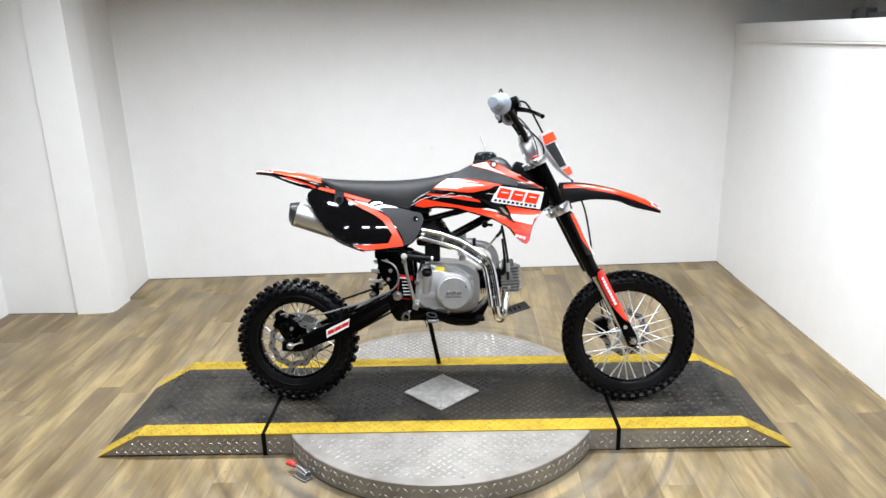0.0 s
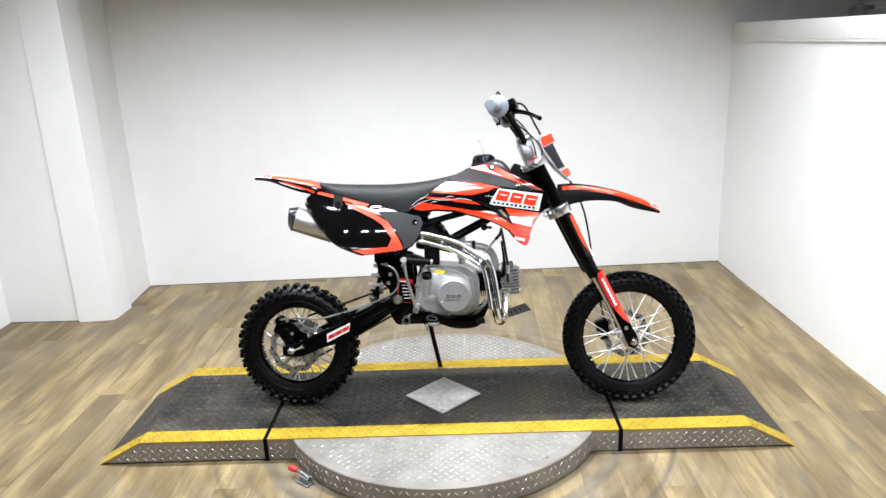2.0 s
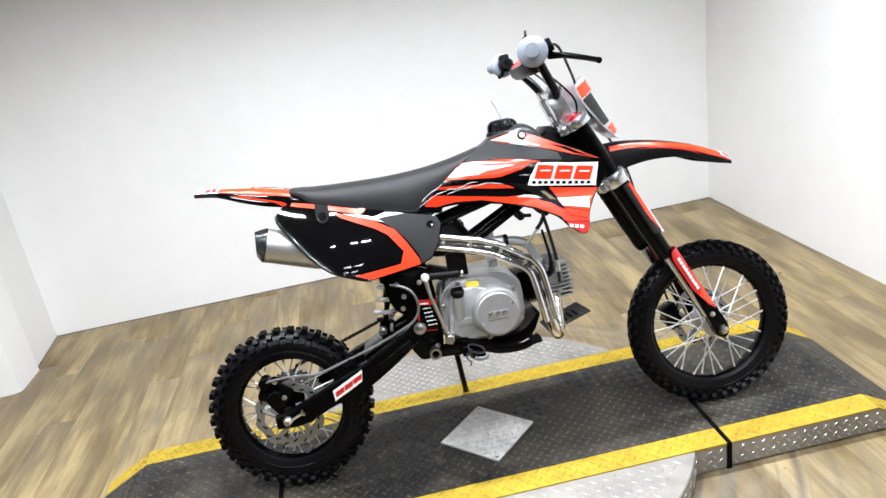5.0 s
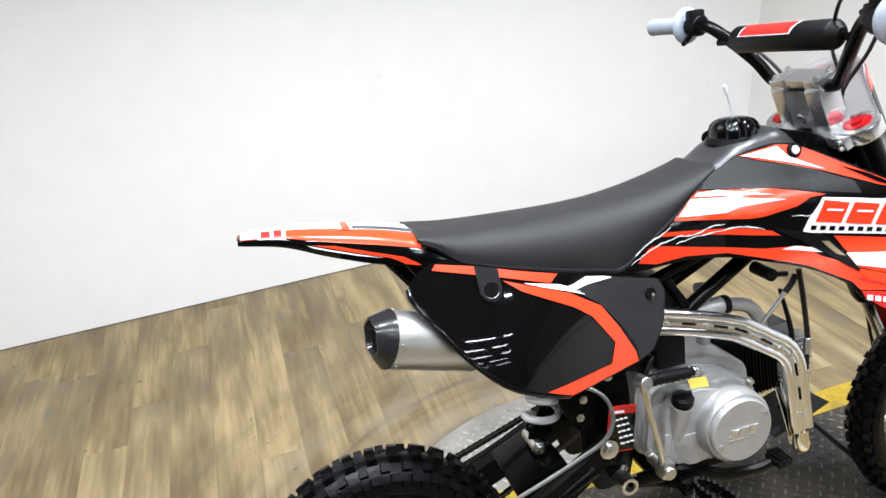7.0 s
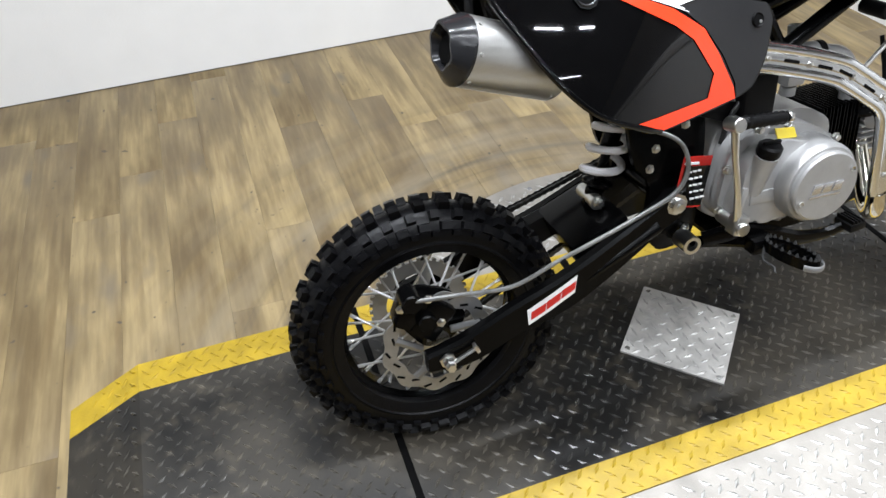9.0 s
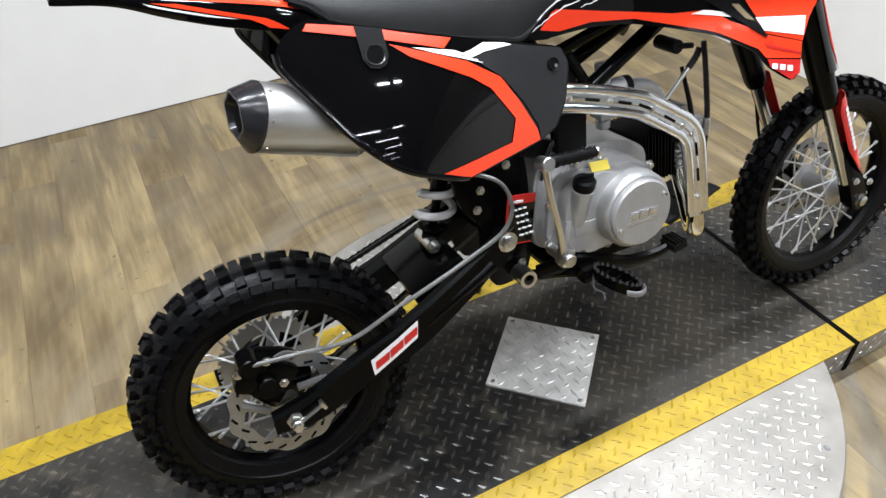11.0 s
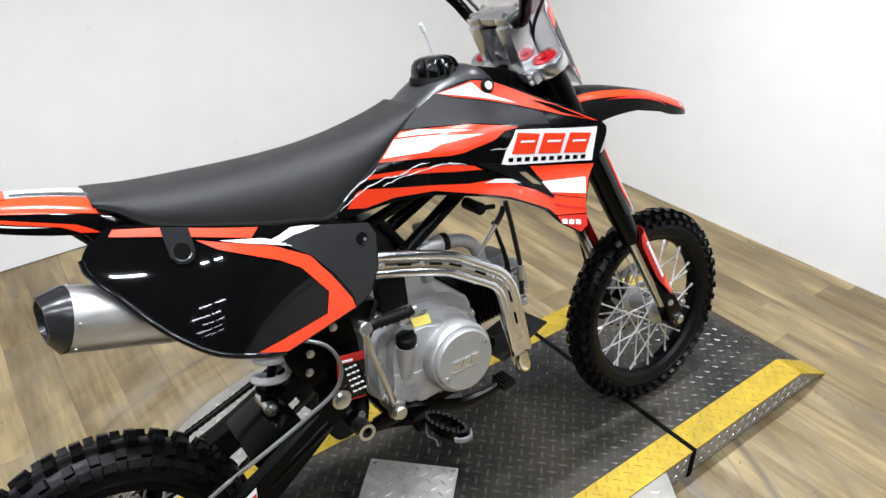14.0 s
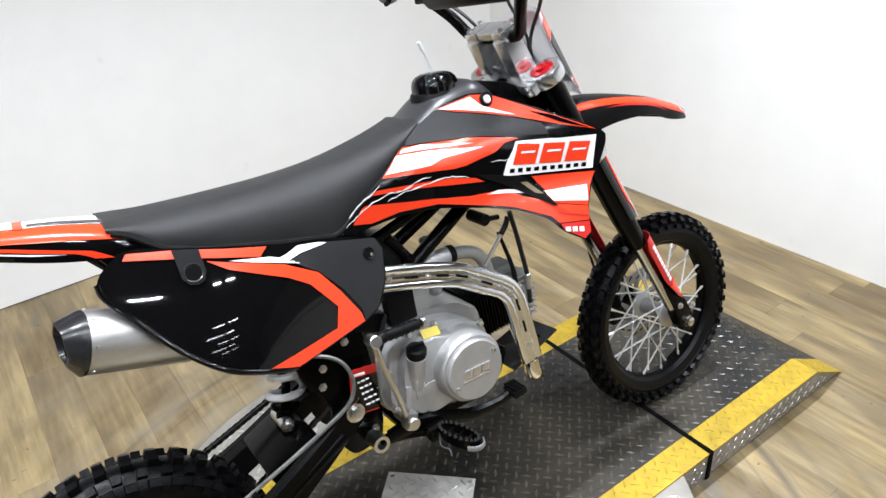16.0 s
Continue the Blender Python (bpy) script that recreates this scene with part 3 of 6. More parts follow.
def ramp(sign):
    """An end ramp: black tread top that slopes to the floor, yellow edges, bright tread sides."""
    name = "end_ramp"
    bm = bmesh.new()
    prism(bm, [(sign * XS, 0.007), (sign * XS, H - 0.004), (sign * XC, H - 0.004), (sign * (XE - 0.012), 0.007)], YN, YF)
    body = part(name, bm, TREAD)
    tagged(body, "black tread-plate ramp with yellow edges beside turntable", "ramp", "end ramps of the stand")
    for y in (YN + 0.05, YF - 0.05):
        foot = bmesh.new()
        box(foot, (sign * (XS + XC) / 2, y, 0.0035), (0.36, 0.03, 0.007))
        part("runner", foot, DARK_STUFF, body, "dark runner under the ramp")
    xs = [sign * (XS + 0.004), sign * XC, sign * (XE + 0.004)]

    def sheet(nm, y0, y1, material, label, up=0.0):
        b = bmesh.new()
        prism(b, [(xs[0], H + up - 0.004), (xs[0], H + up), (xs[1], H + up), (xs[2], 0.0035 + up), (xs[2] - sign * 0.004, 0.001 + up), (xs[1] - sign * 0.001, H + up - 0.004)], y0, y1)
        return part(nm, b, material, body, label, sharp=8)

    sheet("black_top", YN + STRIPE, YF - STRIPE, DARK_TREAD, "black tread plate")
    sheet("yellow_stripe", YN - 0.002, YN + STRIPE, YELLOW, "yellow painted edge")
    sheet("yellow_stripe", YF - STRIPE, YF + 0.002, YELLOW, "yellow painted edge")
    lo, hi = (XS + 0.01, XC - 0.004) if sign > 0 else (-XC + 0.004, -XS - 0.01)
    for nm, y0, y1, material in (("tread_pattern", YN + STRIPE, YF - STRIPE, LUG), ("tread_pattern", YN, YN + STRIPE, YELLOW), ("tread_pattern", YF - STRIPE, YF, YELLOW)):
        v, f = lugs(lug_grid(lo, hi, y0, y1, 0.0245, lambda x, y: (x, y, H)), (1, 0, 0), (0, 1, 0), (0, 0, 1))
        sl = Vector((XE - XC, 0, -H)).normalized()
        su = Vector((sign * sl.x, 0, sl.z))
        sn = Vector((sign * H, 0, XE - XC)).normalized()
        a, b = (XC + 0.004, XE - 0.01) if sign > 0 else (-XE + 0.01, -XC - 0.004)
        v2, f2 = lugs(lug_grid(a, b, y0, y1, 0.0245, lambda x, y: (x, y, ramp_top(x) + 0.002)), su, (0, 1, 0), sn)
        k = len(v)
        tagged(quads(nm, v + v2, f + [tuple(i + k for i in q) for q in f2], material, body), kind="stuff")
    # bright dashes on the near side face
    a, b = (XS + 0.012, XE - 0.03) if sign > 0 else (-XE + 0.03, -XS - 0.012)
    v, f = lugs(
        lug_grid(a, b, 0.006, H, 0.0225, lambda x, z: (x, YN - 0.0002, z), lambda x, z: 0.012 < z < ramp_top(x) - 0.014),
        (1, 0, 0), (0, 0, 1), (0, -1, 0), half=0.0105, wide=0.0034)
    tagged(quads("side_tread_pattern", v, f, TREAD_LUG, body), kind="stuff")
    return body


ramp(1)
ramp(-1)

RT, CX, CY = 0.615, 0.0, 0.012
disc = bmesh.new()
lathe(disc, [(RT - 0.02, 0.004), (RT, 0.006), (RT, H - 0.007), (RT - 0.003, H - 0.004), (RT - 0.02, H - 0.004), (0, H - 0.004)], (CX, CY, 0), (0, 0, 1), 128)
table = part("turntable", disc, TREAD, stand, "round aluminium tread-plate turntable")
bridge = bmesh.new()
prism(bridge, [(-XS + 0.003, 0.004), (-XS + 0.003, H - 0.002), (XS - 0.003, H - 0.002), (XS - 0.003, 0.004)], YN, YF)
middle = part("middle_deck", bridge, TREAD, stand, "middle deck between the ramps")
slab("black_top", (-XS + 0.004, YN + STRIPE, H - 0.006), (XS - 0.004, YF - STRIPE, H), DARK_TREAD, middle, 0, "black tread plate")
slab("yellow_stripe", (-XS + 0.004, YN - 0.002, H - 0.006), (XS - 0.004, YN + STRIPE, H + 0.0004), YELLOW, middle, 0, "yellow painted edge")
slab("yellow_stripe", (-XS + 0.004, YF - STRIPE, H - 0.006), (XS - 0.004, YF + 0.002, H + 0.0004), YELLOW, middle, 0, "yellow painted edge")


def off_plate(x, y):
    return abs(x) + abs(y) > 0.150


for y0, y1, material in ((YN + STRIPE, YF - STRIPE, LUG), (YN, YN + STRIPE, YELLOW), (YF - STRIPE, YF, YELLOW)):
    v, f = lugs(lug_grid(-XS + 0.01, XS - 0.01, y0, y1, 0.0245, lambda x, y: (x, y, H + 0.0003), off_plate), (1, 0, 0), (0, 1, 0), (0, 0, 1))
    tagged(quads("tread_pattern", v, f, material, middle), kind="stuff")
v, f = lugs(
    lug_grid(-RT, RT, -RT, RT, 0.0245, lambda x, y: (x + CX, y + CY, H - 0.004), lambda x, y: math.hypot(x, y) < RT - 0.03 and not YN - 0.02 < y + CY < YF + 0.02),
    (1, 0, 0), (0, 1, 0), (0, 0, 1), high=0.0018)
tagged(quads("tread_pattern", v, f, TREAD_LUG, table), kind="stuff")
spots = []
for i in range(150):
    a = 2 * math.pi * i / 150
    for j in range(2):
        spots.append((Vector((CX + RT * math.cos(a + j * 0.021), CY + RT * math.sin(a + j * 0.021), 0.028 + 0.032 * j)), i % 2, a + j * 0.021))
verts, faces = [], []
for p, odd, a in spots:
    v, f = lugs([(p, odd)], (-math.sin(a), math.cos(a), 0), (0, 0, 1), (math.cos(a), math.sin(a), 0), half=0.011)
    k = len(verts)
    verts += v
    faces += [tuple(i + k for i in q) for q in f]
tagged(quads("rim_tread_pattern", verts, faces, TREAD_LUG, table), kind="stuff")
screw = bmesh.new()
lathe(screw, [(0.007, 0), (0.006, 0.0015), (0.003, 0.001), (0, 0.0005)], (0, 0, 0), (0, 0, 1), 10)
spots = [(CX + (RT - 0.035) * math.cos(radians(a + 8)), CY + (RT - 0.035) * math.sin(radians(a + 8)), H - 0.004) for a in range(0, 360, 30)]
spread("screw", screw, ALU_DARK, table, [Matrix.Translation(p) for p in spots if not YN - 0.03 < p[1] < YF + 0.03], "countersunk steel screw")
# black joints between deck and ramps
for s in (-1, 1):
    slab("joint", (s * XS - 0.007, YN - 0.004, 0.001), (s * XS + 0.007, YF + 0.004, H + 0.0012), GAP, middle, 0, "black open joint")

v, f = lugs(
    lug_grid(-XS + 0.012, XS - 0.012, 0.006, H, 0.0225, lambda x, z: (x, YN - 0.0002, z), lambda x, z: 0.012 < z < H - 0.014 and abs(x) > 0.555),
    (1, 0, 0), (0, 0, 1), (0, -1, 0), half=0.0105, wide=0.0034)
tagged(quads("side_tread_pattern", v, f, TREAD_LUG, middle), kind="stuff")

# loose square cover plate, turned on its corner
cover_plate = bmesh.new()
box(cover_plate, (0, 0, 0.003), (0.2085, 0.2085, 0.006), bevel=0.001)
cover = tagged(part("cover_plate", cover_plate, COVER), "square bright tread plate lying on the black deck", "metal plate")
cover.matrix_world = pose(0.001, -0.002, H + 0.001, 0, 0, 45)
v, f = lugs(lug_grid(-0.103, 0.103, -0.103, 0.103, 0.0235, lambda x, y: (x, y, 0.006)), (1, 0, 0), (0, 1, 0), (0, 0, 1), half=0.0125, wide=0.0040, high=0.0028)
tagged(quads("tread_pattern", v, f, COVER_BAR, cover), kind="stuff")
for sx, sy in ((-1, -1), (1, -1), (1, 1), (-1, 1)):
    b = bmesh.new()
    lathe(b, [(0.0055, 0.006), (0.005, 0.0085), (0.003, 0.0088), (0.0025, 0.0075), (0, 0.0075)], (sx * 0.0925, sy * 0.0925, 0), (0, 0, 1), 10)
    part("screw", b, STEEL, cover, "small steel screw")

# toggle clamp with a red grip at the edge of the turntable
clamp = tagged(new("toggle_clamp"), "steel toggle clamp with red grip beside turntable", "clamp")
clamp.matrix_world = pose(-0.485, -0.420, 0.0, 0, 0, -38) @ Matrix.Scale(0.85, 4)
b = bmesh.new()
box(b, (0.02, 0, 0.004), (0.075, 0.04, 0.008), bevel=0.002)
box(b, (0.03, 0.012, 0.02), (0.05, 0.005, 0.028), bevel=0.001)
box(b, (0.03, -0.012, 0.02), (0.05, 0.005, 0.028), bevel=0.001)
part("base", b, ALU_DARK, clamp)
b = bmesh.new()
tube(b, [(0.05, 0, 0.03), (0.01, 0, 0.042), (-0.03, 0.0, 0.04)], 0.006, 8)
part("lever", b, ALU_DARK, clamp)
b = bmesh.new()
tube(b, [(-0.02, 0, 0.041), (-0.045, 0, 0.04), (-0.068, 0, 0.036)], [0.010, 0.013, 0.011], 12)
part("grip", b, RED_RUBBER, clamp, "red rubber grip")

# ---- the dirt bike ----
# Its own axes: x ahead, y to its left, z up, from the ground midway between the wheels; it leans on its side stand.
bike = tagged(new("dirt_bike"), "black and orange pit bike leaning on its side stand", "motorcycle")
bike.matrix_world = pose(0.079, -0.0545, H, 0, 0, -2.13) @ pose(0, 0, 0, -11.1, 0, 0) @ Matrix.Scale(1.0105, 4)
RX, RR, FX, FR = -0.628, 0.2365, 0.628, 0.2466


def tyre(r, half, c, rows, count, bead):
    """A knobbly tyre: rounded carcass with rows of blocks."""
    bm = bmesh.new()
    rim = r - 2 * half * 1.12
    prof = []
    for a in np.linspace(-bead, bead, 15):
        prof.append((r - 0.012 - half + half * math.cos(a) * 1.0 - (0.006 if abs(a) > 2 else 0), half * 1.02 * math.sin(a)))
    lathe(bm, prof, c, (0, 1, 0), 72, closed=True)
    # a moulded ridge on each side wall
    for s in (-1, 1):
        lathe(bm, [(rim + half * 0.62, s * half * 0.93), (rim + half * 0.70, s * half * 1.035), (rim + half * 0.80, s * half * 1.0), (rim + half * 0.7, s * half * 0.8)], c, (0, 1, 0), 72, closed=True)
    rng = random.Random(4)
    for ang, ln, wd, hi, shift in rows:
        for k in range(count):
            a = 2 * math.pi * (k + shift) / count
            ro = r - 0.012 - half + half * math.cos(ang)
            o = Vector((ro * math.cos(a), half * 1.02 * math.sin(ang), ro * math.sin(a)))
            rad = Vector((math.cos(a) * math.cos(ang), math.sin(ang), math.sin(a) * math.cos(ang)))
            tan = Vector((-math.sin(a), 0, math.cos(a)))
            sd = rad.cross(tan)
            j = rng.uniform(0.94, 1.06)
            low = [o + rad * -0.003 + tan * x * ln * 0.56 + sd * y * wd * 0.56 for x, y in ((-1, -1), (1, -1), (1, 1), (-1, 1))]
            up = [o + rad * hi * j + tan * x * ln * 0.47 + sd * y * wd * 0.47 for x, y in ((-1, -1), (1, -1), (1, 1), (-1, 1))]
            vs = [bm.verts.new(Vector(c) + p) for p in low + up]
            for q in ((4, 5, 6, 7), (0, 1, 5, 4), (1, 2, 6, 5), (2, 3, 7, 6), (3, 0, 4, 7)):
                bm.faces.new([vs[i] for i in q])
    return bm


def wheel(c, r, half, bead, rim_r, hub_half, count, rows, label, disc_side, disc_r, disc_y):
    cx, cz = c
    o = (cx, 0, cz)
    bm = bmesh.new()
    w = half * 0.62
    lathe(bm, [(rim_r + 0.010, -w - 0.002), (rim_r + 0.012, -w + 0.003), (rim_r + 0.004, -w + 0.006), (rim_r - 0.006, -w * 0.5), (rim_r - 0.010, 0), (rim_r - 0.006, w * 0.5), (rim_r + 0.004, w - 0.006), (rim_r + 0.012, w - 0.003), (rim_r + 0.010, w), (rim_r - 0.003, w - 0.002), (rim_r - 0.016, w * 0.45), (rim_r - 0.017, -w * 0.45), (rim_r - 0.003, -w + 0.002)], o, (0, 1, 0), 96, closed=True)
    whl = part("wheel", bm, BLACK_SATIN, bike, label)
    part("tyre", tyre(r, half, o, rows, count, bead), RUBBER, whl, "black knobbly off-road tyre", sharp=30)
    hb = bmesh.new()
    lathe(hb, [(0.012, -hub_half - 0.008), (0.020, -hub_half - 0.008), (0.034, -hub_half), (0.034, -hub_half + 0.006), (0.020, -hub_half + 0.012), (0.018, 0), (0.020, hub_half - 0.012), (0.034, hub_half - 0.006), (0.034, hub_half), (0.020, hub_half + 0.008), (0.012, hub_half + 0.008)], o, (0, 1, 0), 32)
    part("hub", hb, ALU, whl, "cast aluminium hub")
    # spokes, laced crosswise from both hub flanges
    sp = bmesh.new()
    rng = random.Random(7)
    a0 = Vector((0.031 * math.cos(1.25), 0, 0.031 * math.sin(1.25)))
    b0 = Vector((rim_r - 0.015, 0, 0))
    tube(sp, [a0 + Vector((0, -hub_half + 0.003, 0)), b0 + Vector((0, -0.006, 0))], 0.0021, 6, 1)
    lathe(sp, [(0.0032, 0), (0.0032, 0.013), (0.002, 0.016)], b0 + Vector((0.002, -0.006, 0)), (a0 + Vector((0, -hub_half, 0)) - b0), 6)
    me = None
    n = 32
    for k in range(n):
        side = 1 if k % 2 else -1
        lean = 1 if (k // 2) % 2 else -1
        m = pose(cx, 0, cz, 0, -360 * k / n, 0) @ Matrix.Diagonal((1, -side, lean, 1))
        if me is None:
            ob = part("spoke", sp, SPOKE, whl)
            me = ob.data
        else:
            ob = new("spoke", me)
            ob.parent = whl
        ob.matrix_basis = m
    # waved brake disc with slots
    db = bmesh.new()
    seg = 120
    loops = []
    for y in (disc_y - 0.0017, disc_y + 0.0017):
        for rad, wav in ((disc_r, 0.0035), (disc_r - 0.024, 0.0025)):
            loops.append([db.verts.new((cx + (rad + wav * math.sin(10 * a)) * math.cos(a), y, cz + (rad + wav * math.sin(10 * a)) * math.sin(a))) for a in np.linspace(0, 2 * math.pi, seg, endpoint=False)])
    for a, b in ((0, 1), (2, 3), (0, 2), (1, 3)):
        for k in range(seg):
            db.faces.new((loops[a][k], loops[a][(k + 1) % seg], loops[b][(k + 1) % seg], loops[b][k]))
    for k in range(5):
        a = 2 * math.pi * k / 5 + 0.3
        tube(db, [(cx + 0.03 * math.cos(a + 0.5), disc_y, cz + 0.03 * math.sin(a + 0.5)), (cx + (disc_r - 0.02) * math.cos(a), disc_y, cz + (disc_r - 0.02) * math.sin(a))], 0.0045, 6, 1, wide=1.6)
    part("brake_disc", db, DISC, whl, "waved steel brake disc")
    sl = bmesh.new()
    box(sl, (0, 0, 0), (0.014, 0.0046, 0.0042))
    turns = [2 * math.pi * k / 20 for k in range(20)]
    spread("slot", sl, GAP, whl, [pose(cx + (disc_r - 0.008 - 0.008 * (k % 2)) * math.cos(a), disc_y, cz + (disc_r - 0.008 - 0.008 * (k % 2)) * math.sin(a), 0, -math.degrees(a) + 62, 0) for k, a in enumerate(turns)], "dark cut slot")
    return whl


# rows of blocks: angle across the tread, length, width, height, shift
REAR_ROWS = [(-0.26, 0.017, 0.015, 0.0120, 0.0), (0.26, 0.017, 0.015, 0.0120, 0.0), (-0.72, 0.015, 0.014, 0.0110, 0.5), (0.72, 0.015, 0.014, 0.0110, 0.5), (-1.10, 0.019, 0.012, 0.0085, 0.0), (1.10, 0.019, 0.012, 0.0085, 0.0), (-1.36, 0.013, 0.008, 0.0055, 0.5), (1.36, 0.013, 0.008, 0.0055, 0.5)]
FRONT_ROWS = [(-0.28, 0.016, 0.013, 0.0115, 0.0), (0.28, 0.016, 0.013, 0.0115, 0.0), (0.0, 0.016, 0.013, 0.0115, 0.5), (-0.80, 0.015, 0.013, 0.0115, 0.5), (0.80, 0.015, 0.013, 0.0115, 0.5), (-1.25, 0.014, 0.010, 0.008, 0.0), (1.25, 0.014, 0.010, 0.008, 0.0)]
rear = wheel((RX, RR), RR, 0.042, 2.2, 0.160, 0.052, 36, REAR_ROWS, "rear wheel with black rim and wire spokes", -1, 0.095, -0.066)
front = wheel((FX, FR), FR, 0.0285, 2.6, 0.185, 0.045, 44, FRONT_ROWS, "front wheel with black rim and wire spokes", 1, 0.090, 0.052)
b = bmesh.new()
lathe(b, [(0.060, 0.058), (0.085, 0.058), (0.085, 0.064), (0.060, 0.064)], (RX, 0, RR), (0, 1, 0), 48, closed=True)
for k in range(5):
    a = 2 * math.pi * k / 5
    tube(b, [(RX + 0.02 * math.cos(a), 0.061, RR + 0.02 * math.sin(a)), (RX + 0.064 * math.cos(a), 0.061, RR + 0.064 * math.sin(a))], 0.0035, 6, 1, wide=3.6)
for k in range(38):
    a = 2 * math.pi * k / 38
    box(b, (RX + 0.086 * math.cos(a), 0.061, RR + 0.086 * math.sin(a)), (0.008, 0.005, 0.006), (0, -math.degrees(a), 0))
part("sprocket", b, ALU, rear, "silver aluminium chain sprocket")

# ---- frame and running gear ----
b = bmesh.new()
for s in (-1, 1):
    rod(b, (0.275, s * 0.022, 0.785), (-0.085, s * 0.056, 0.598), 0.0135, seg=14)
    rod(b, (-0.080, s * 0.056, 0.692), (-0.030, s * 0.054, 0.618), 0.009, seg=10)
    rod(b, (0.06, s * 0.048, 0.735), (-0.12, s * 0.06, 0.692), 0.010, seg=10)
    tube(b, [(-0.12, s * 0.06, 0.69), (-0.30, s * 0.055, 0.74), (-0.50, s * 0.04, 0.80)], 0.010, 8)
    tube(b, [(-0.20, s * 0.06, 0.585), (-0.33, s * 0.055, 0.67), (-0.47, s * 0.045, 0.785)], 0.009, 8)
part("frame", b, BLACK_SATIN, bike, "black tubular steel frame")
b = bmesh.new()
rod(b, (0.235, 0, 0.885), (0.315, 0, 0.725), 0.034, 0.034, 24)
box(b, (0.238, 0, 0.812), (0.125, 0.125, 0.150), (0, 24, 0), 0.014)
part("steering_head", b, BLACK_SATIN, bike)
for s in (-1, 1):
    y0 = s * 0.062
    b = bmesh.new()
    prism(b, rounded([(-0.31, 0.575), (-0.175, 0.585), (-0.165, 0.50), (-0.165, 0.365), (-0.175, 0.325), (-0.235, 0.315), (-0.262, 0.36), (-0.255, 0.45), (-0.29, 0.48)]), y0 - 0.006, y0 + 0.006, 0.0015)
    plate = part("frame_plate", b, BLACK_SATIN, bike)
    bolts([(x, y0 + s * 0.006, z) for x, z in ((-0.268, 0.545), (-0.254, 0.508), (-0.205, 0.540), (-0.262, 0.475), (-0.185, 0.352))], 0.0055, 0.006, (0, s, 0), plate)
b = bmesh.new()
bolt(b, (-0.226, -0.097, 0.418), 0.0125, 0.010)
lathe(b, [(0.006, 0.010), (0.006, 0.014), (0.0, 0.014)], (-0.226, -0.097, 0.418), (0, -1, 0), 6)
part("pivot_bolt", b, STEEL, bike, "large zinc swingarm pivot bolt")
b = bmesh.new()
lathe(b, [(0.016, -0.075), (0.016, -0.11), (0.010, -0.11), (0.010, -0.075)], (-0.196, 0, 0.340), (0, 1, 0), 20, closed=True)
part("peg_tube", b, STEEL, bike, "short open steel tube")

# swingarm
top = curve((-0.655, 0.252), (-0.60, 0.268), (-0.50, 0.312), (-0.40, 0.350), (-0.30, 0.400), (-0.215, 0.446))
low = curve((-0.655, 0.215), (-0.60, 0.212), (-0.50, 0.248), (-0.40, 0.278), (-0.30, 0.335), (-0.215, 0.392))


def arm_y(x):
    """The middle of the swingarm's beam, off the centre line."""
    return 0.102 - 0.016 * min(max((x + 0.46) / 0.22, 0.0), 1.0)


for s in (-1, 1):
    b = bmesh.new()
    rings = []
    for x in np.linspace(-0.66, -0.212, 22):
        yc = s * arm_y(x)
        hw, zt, zl = 0.012, top(x), low(x)
        sec = [(-hw, zl + 0.006), (-hw + 0.005, zl), (hw - 0.005, zl), (hw, zl + 0.006), (hw, zt - 0.006), (hw - 0.005, zt), (-hw + 0.005, zt), (-hw, zt - 0.006)]
        rings.append([b.verts.new((x, yc + y, z)) for y, z in sec])
    for p, q in zip(rings, rings[1:]):
        for k in range(8):
            b.faces.new((p[k], p[(k + 1) % 8], q[(k + 1) % 8], q[k]))
    b.faces.new(rings[0])
    b.faces.new(rings[-1])
    arm = part("swingarm", b, BLACK_SATIN, bike, "satin black box-section swingarm")
    b = bmesh.new()
    rod(b, (-0.40, s * 0.101, 0.312), (-0.255, s * 0.094, 0.385), 0.008, 0.013, 12)
    part("brace", b, BLACK_SATIN, arm)
b = bmesh.new()
box(b, (-0.338, 0.0, 0.362), (0.105, 0.150, 0.050), (0, -24, 0), 0.008)
part("swingarm_gusset", b, BLACK_SATIN, bike, "black box-section swingarm gusset")
b = bmesh.new()
rod(b, (-0.225, -0.09, 0.418), (-0.225, 0.09, 0.418), 0.018)
part("pivot_tube", b, BLACK_SATIN, bike)
b = bmesh.new()
lathe(b, [(0.014, 0), (0.014, 0.003), (0.010, 0.004), (0.010, 0.016), (0.0075, 0.018), (0.0075, 0.024), (0, 0.024)], (RX, -0.114, RR), (0, -1, 0), 6)
tube(b, [(RX + 0.006, -0.124, RR), (RX + 0.045, -0.122, RR + 0.016)], 0.0035, 6, 1)
box(b, (RX + 0.046, -0.122, RR + 0.017), (0.006, 0.012, 0.016), (0, -25, 0), 0.001)
part("axle_nut", b, STEEL, bike, "zinc axle nut and chain adjuster")


def swing_y(x):
    return -arm_y(x) - 0.012


def on_arm(x, z):
    return Vector((x, swing_y(x), z))


badge = part("sticker", skin([(-0.490, 0.266), (-0.408, 0.306), (-0.404, 0.338), (-0.492, 0.296)], on_arm, 0.0008, 0.0008, 0.05), WHITE, bike, "white sticker with red blocks")
for k in range(3):
    x, z = -0.486 + 0.0265 * k, 0.2725 + 0.0128 * k
    part("red_block", skin([(x + 0.000, z + 0.0035), (x + 0.0245, z + 0.0150), (x + 0.0265, z + 0.0300), (x + 0.0010, z + 0.0185)], on_arm, 0.002, 0.0006, 0.05), RED, badge)

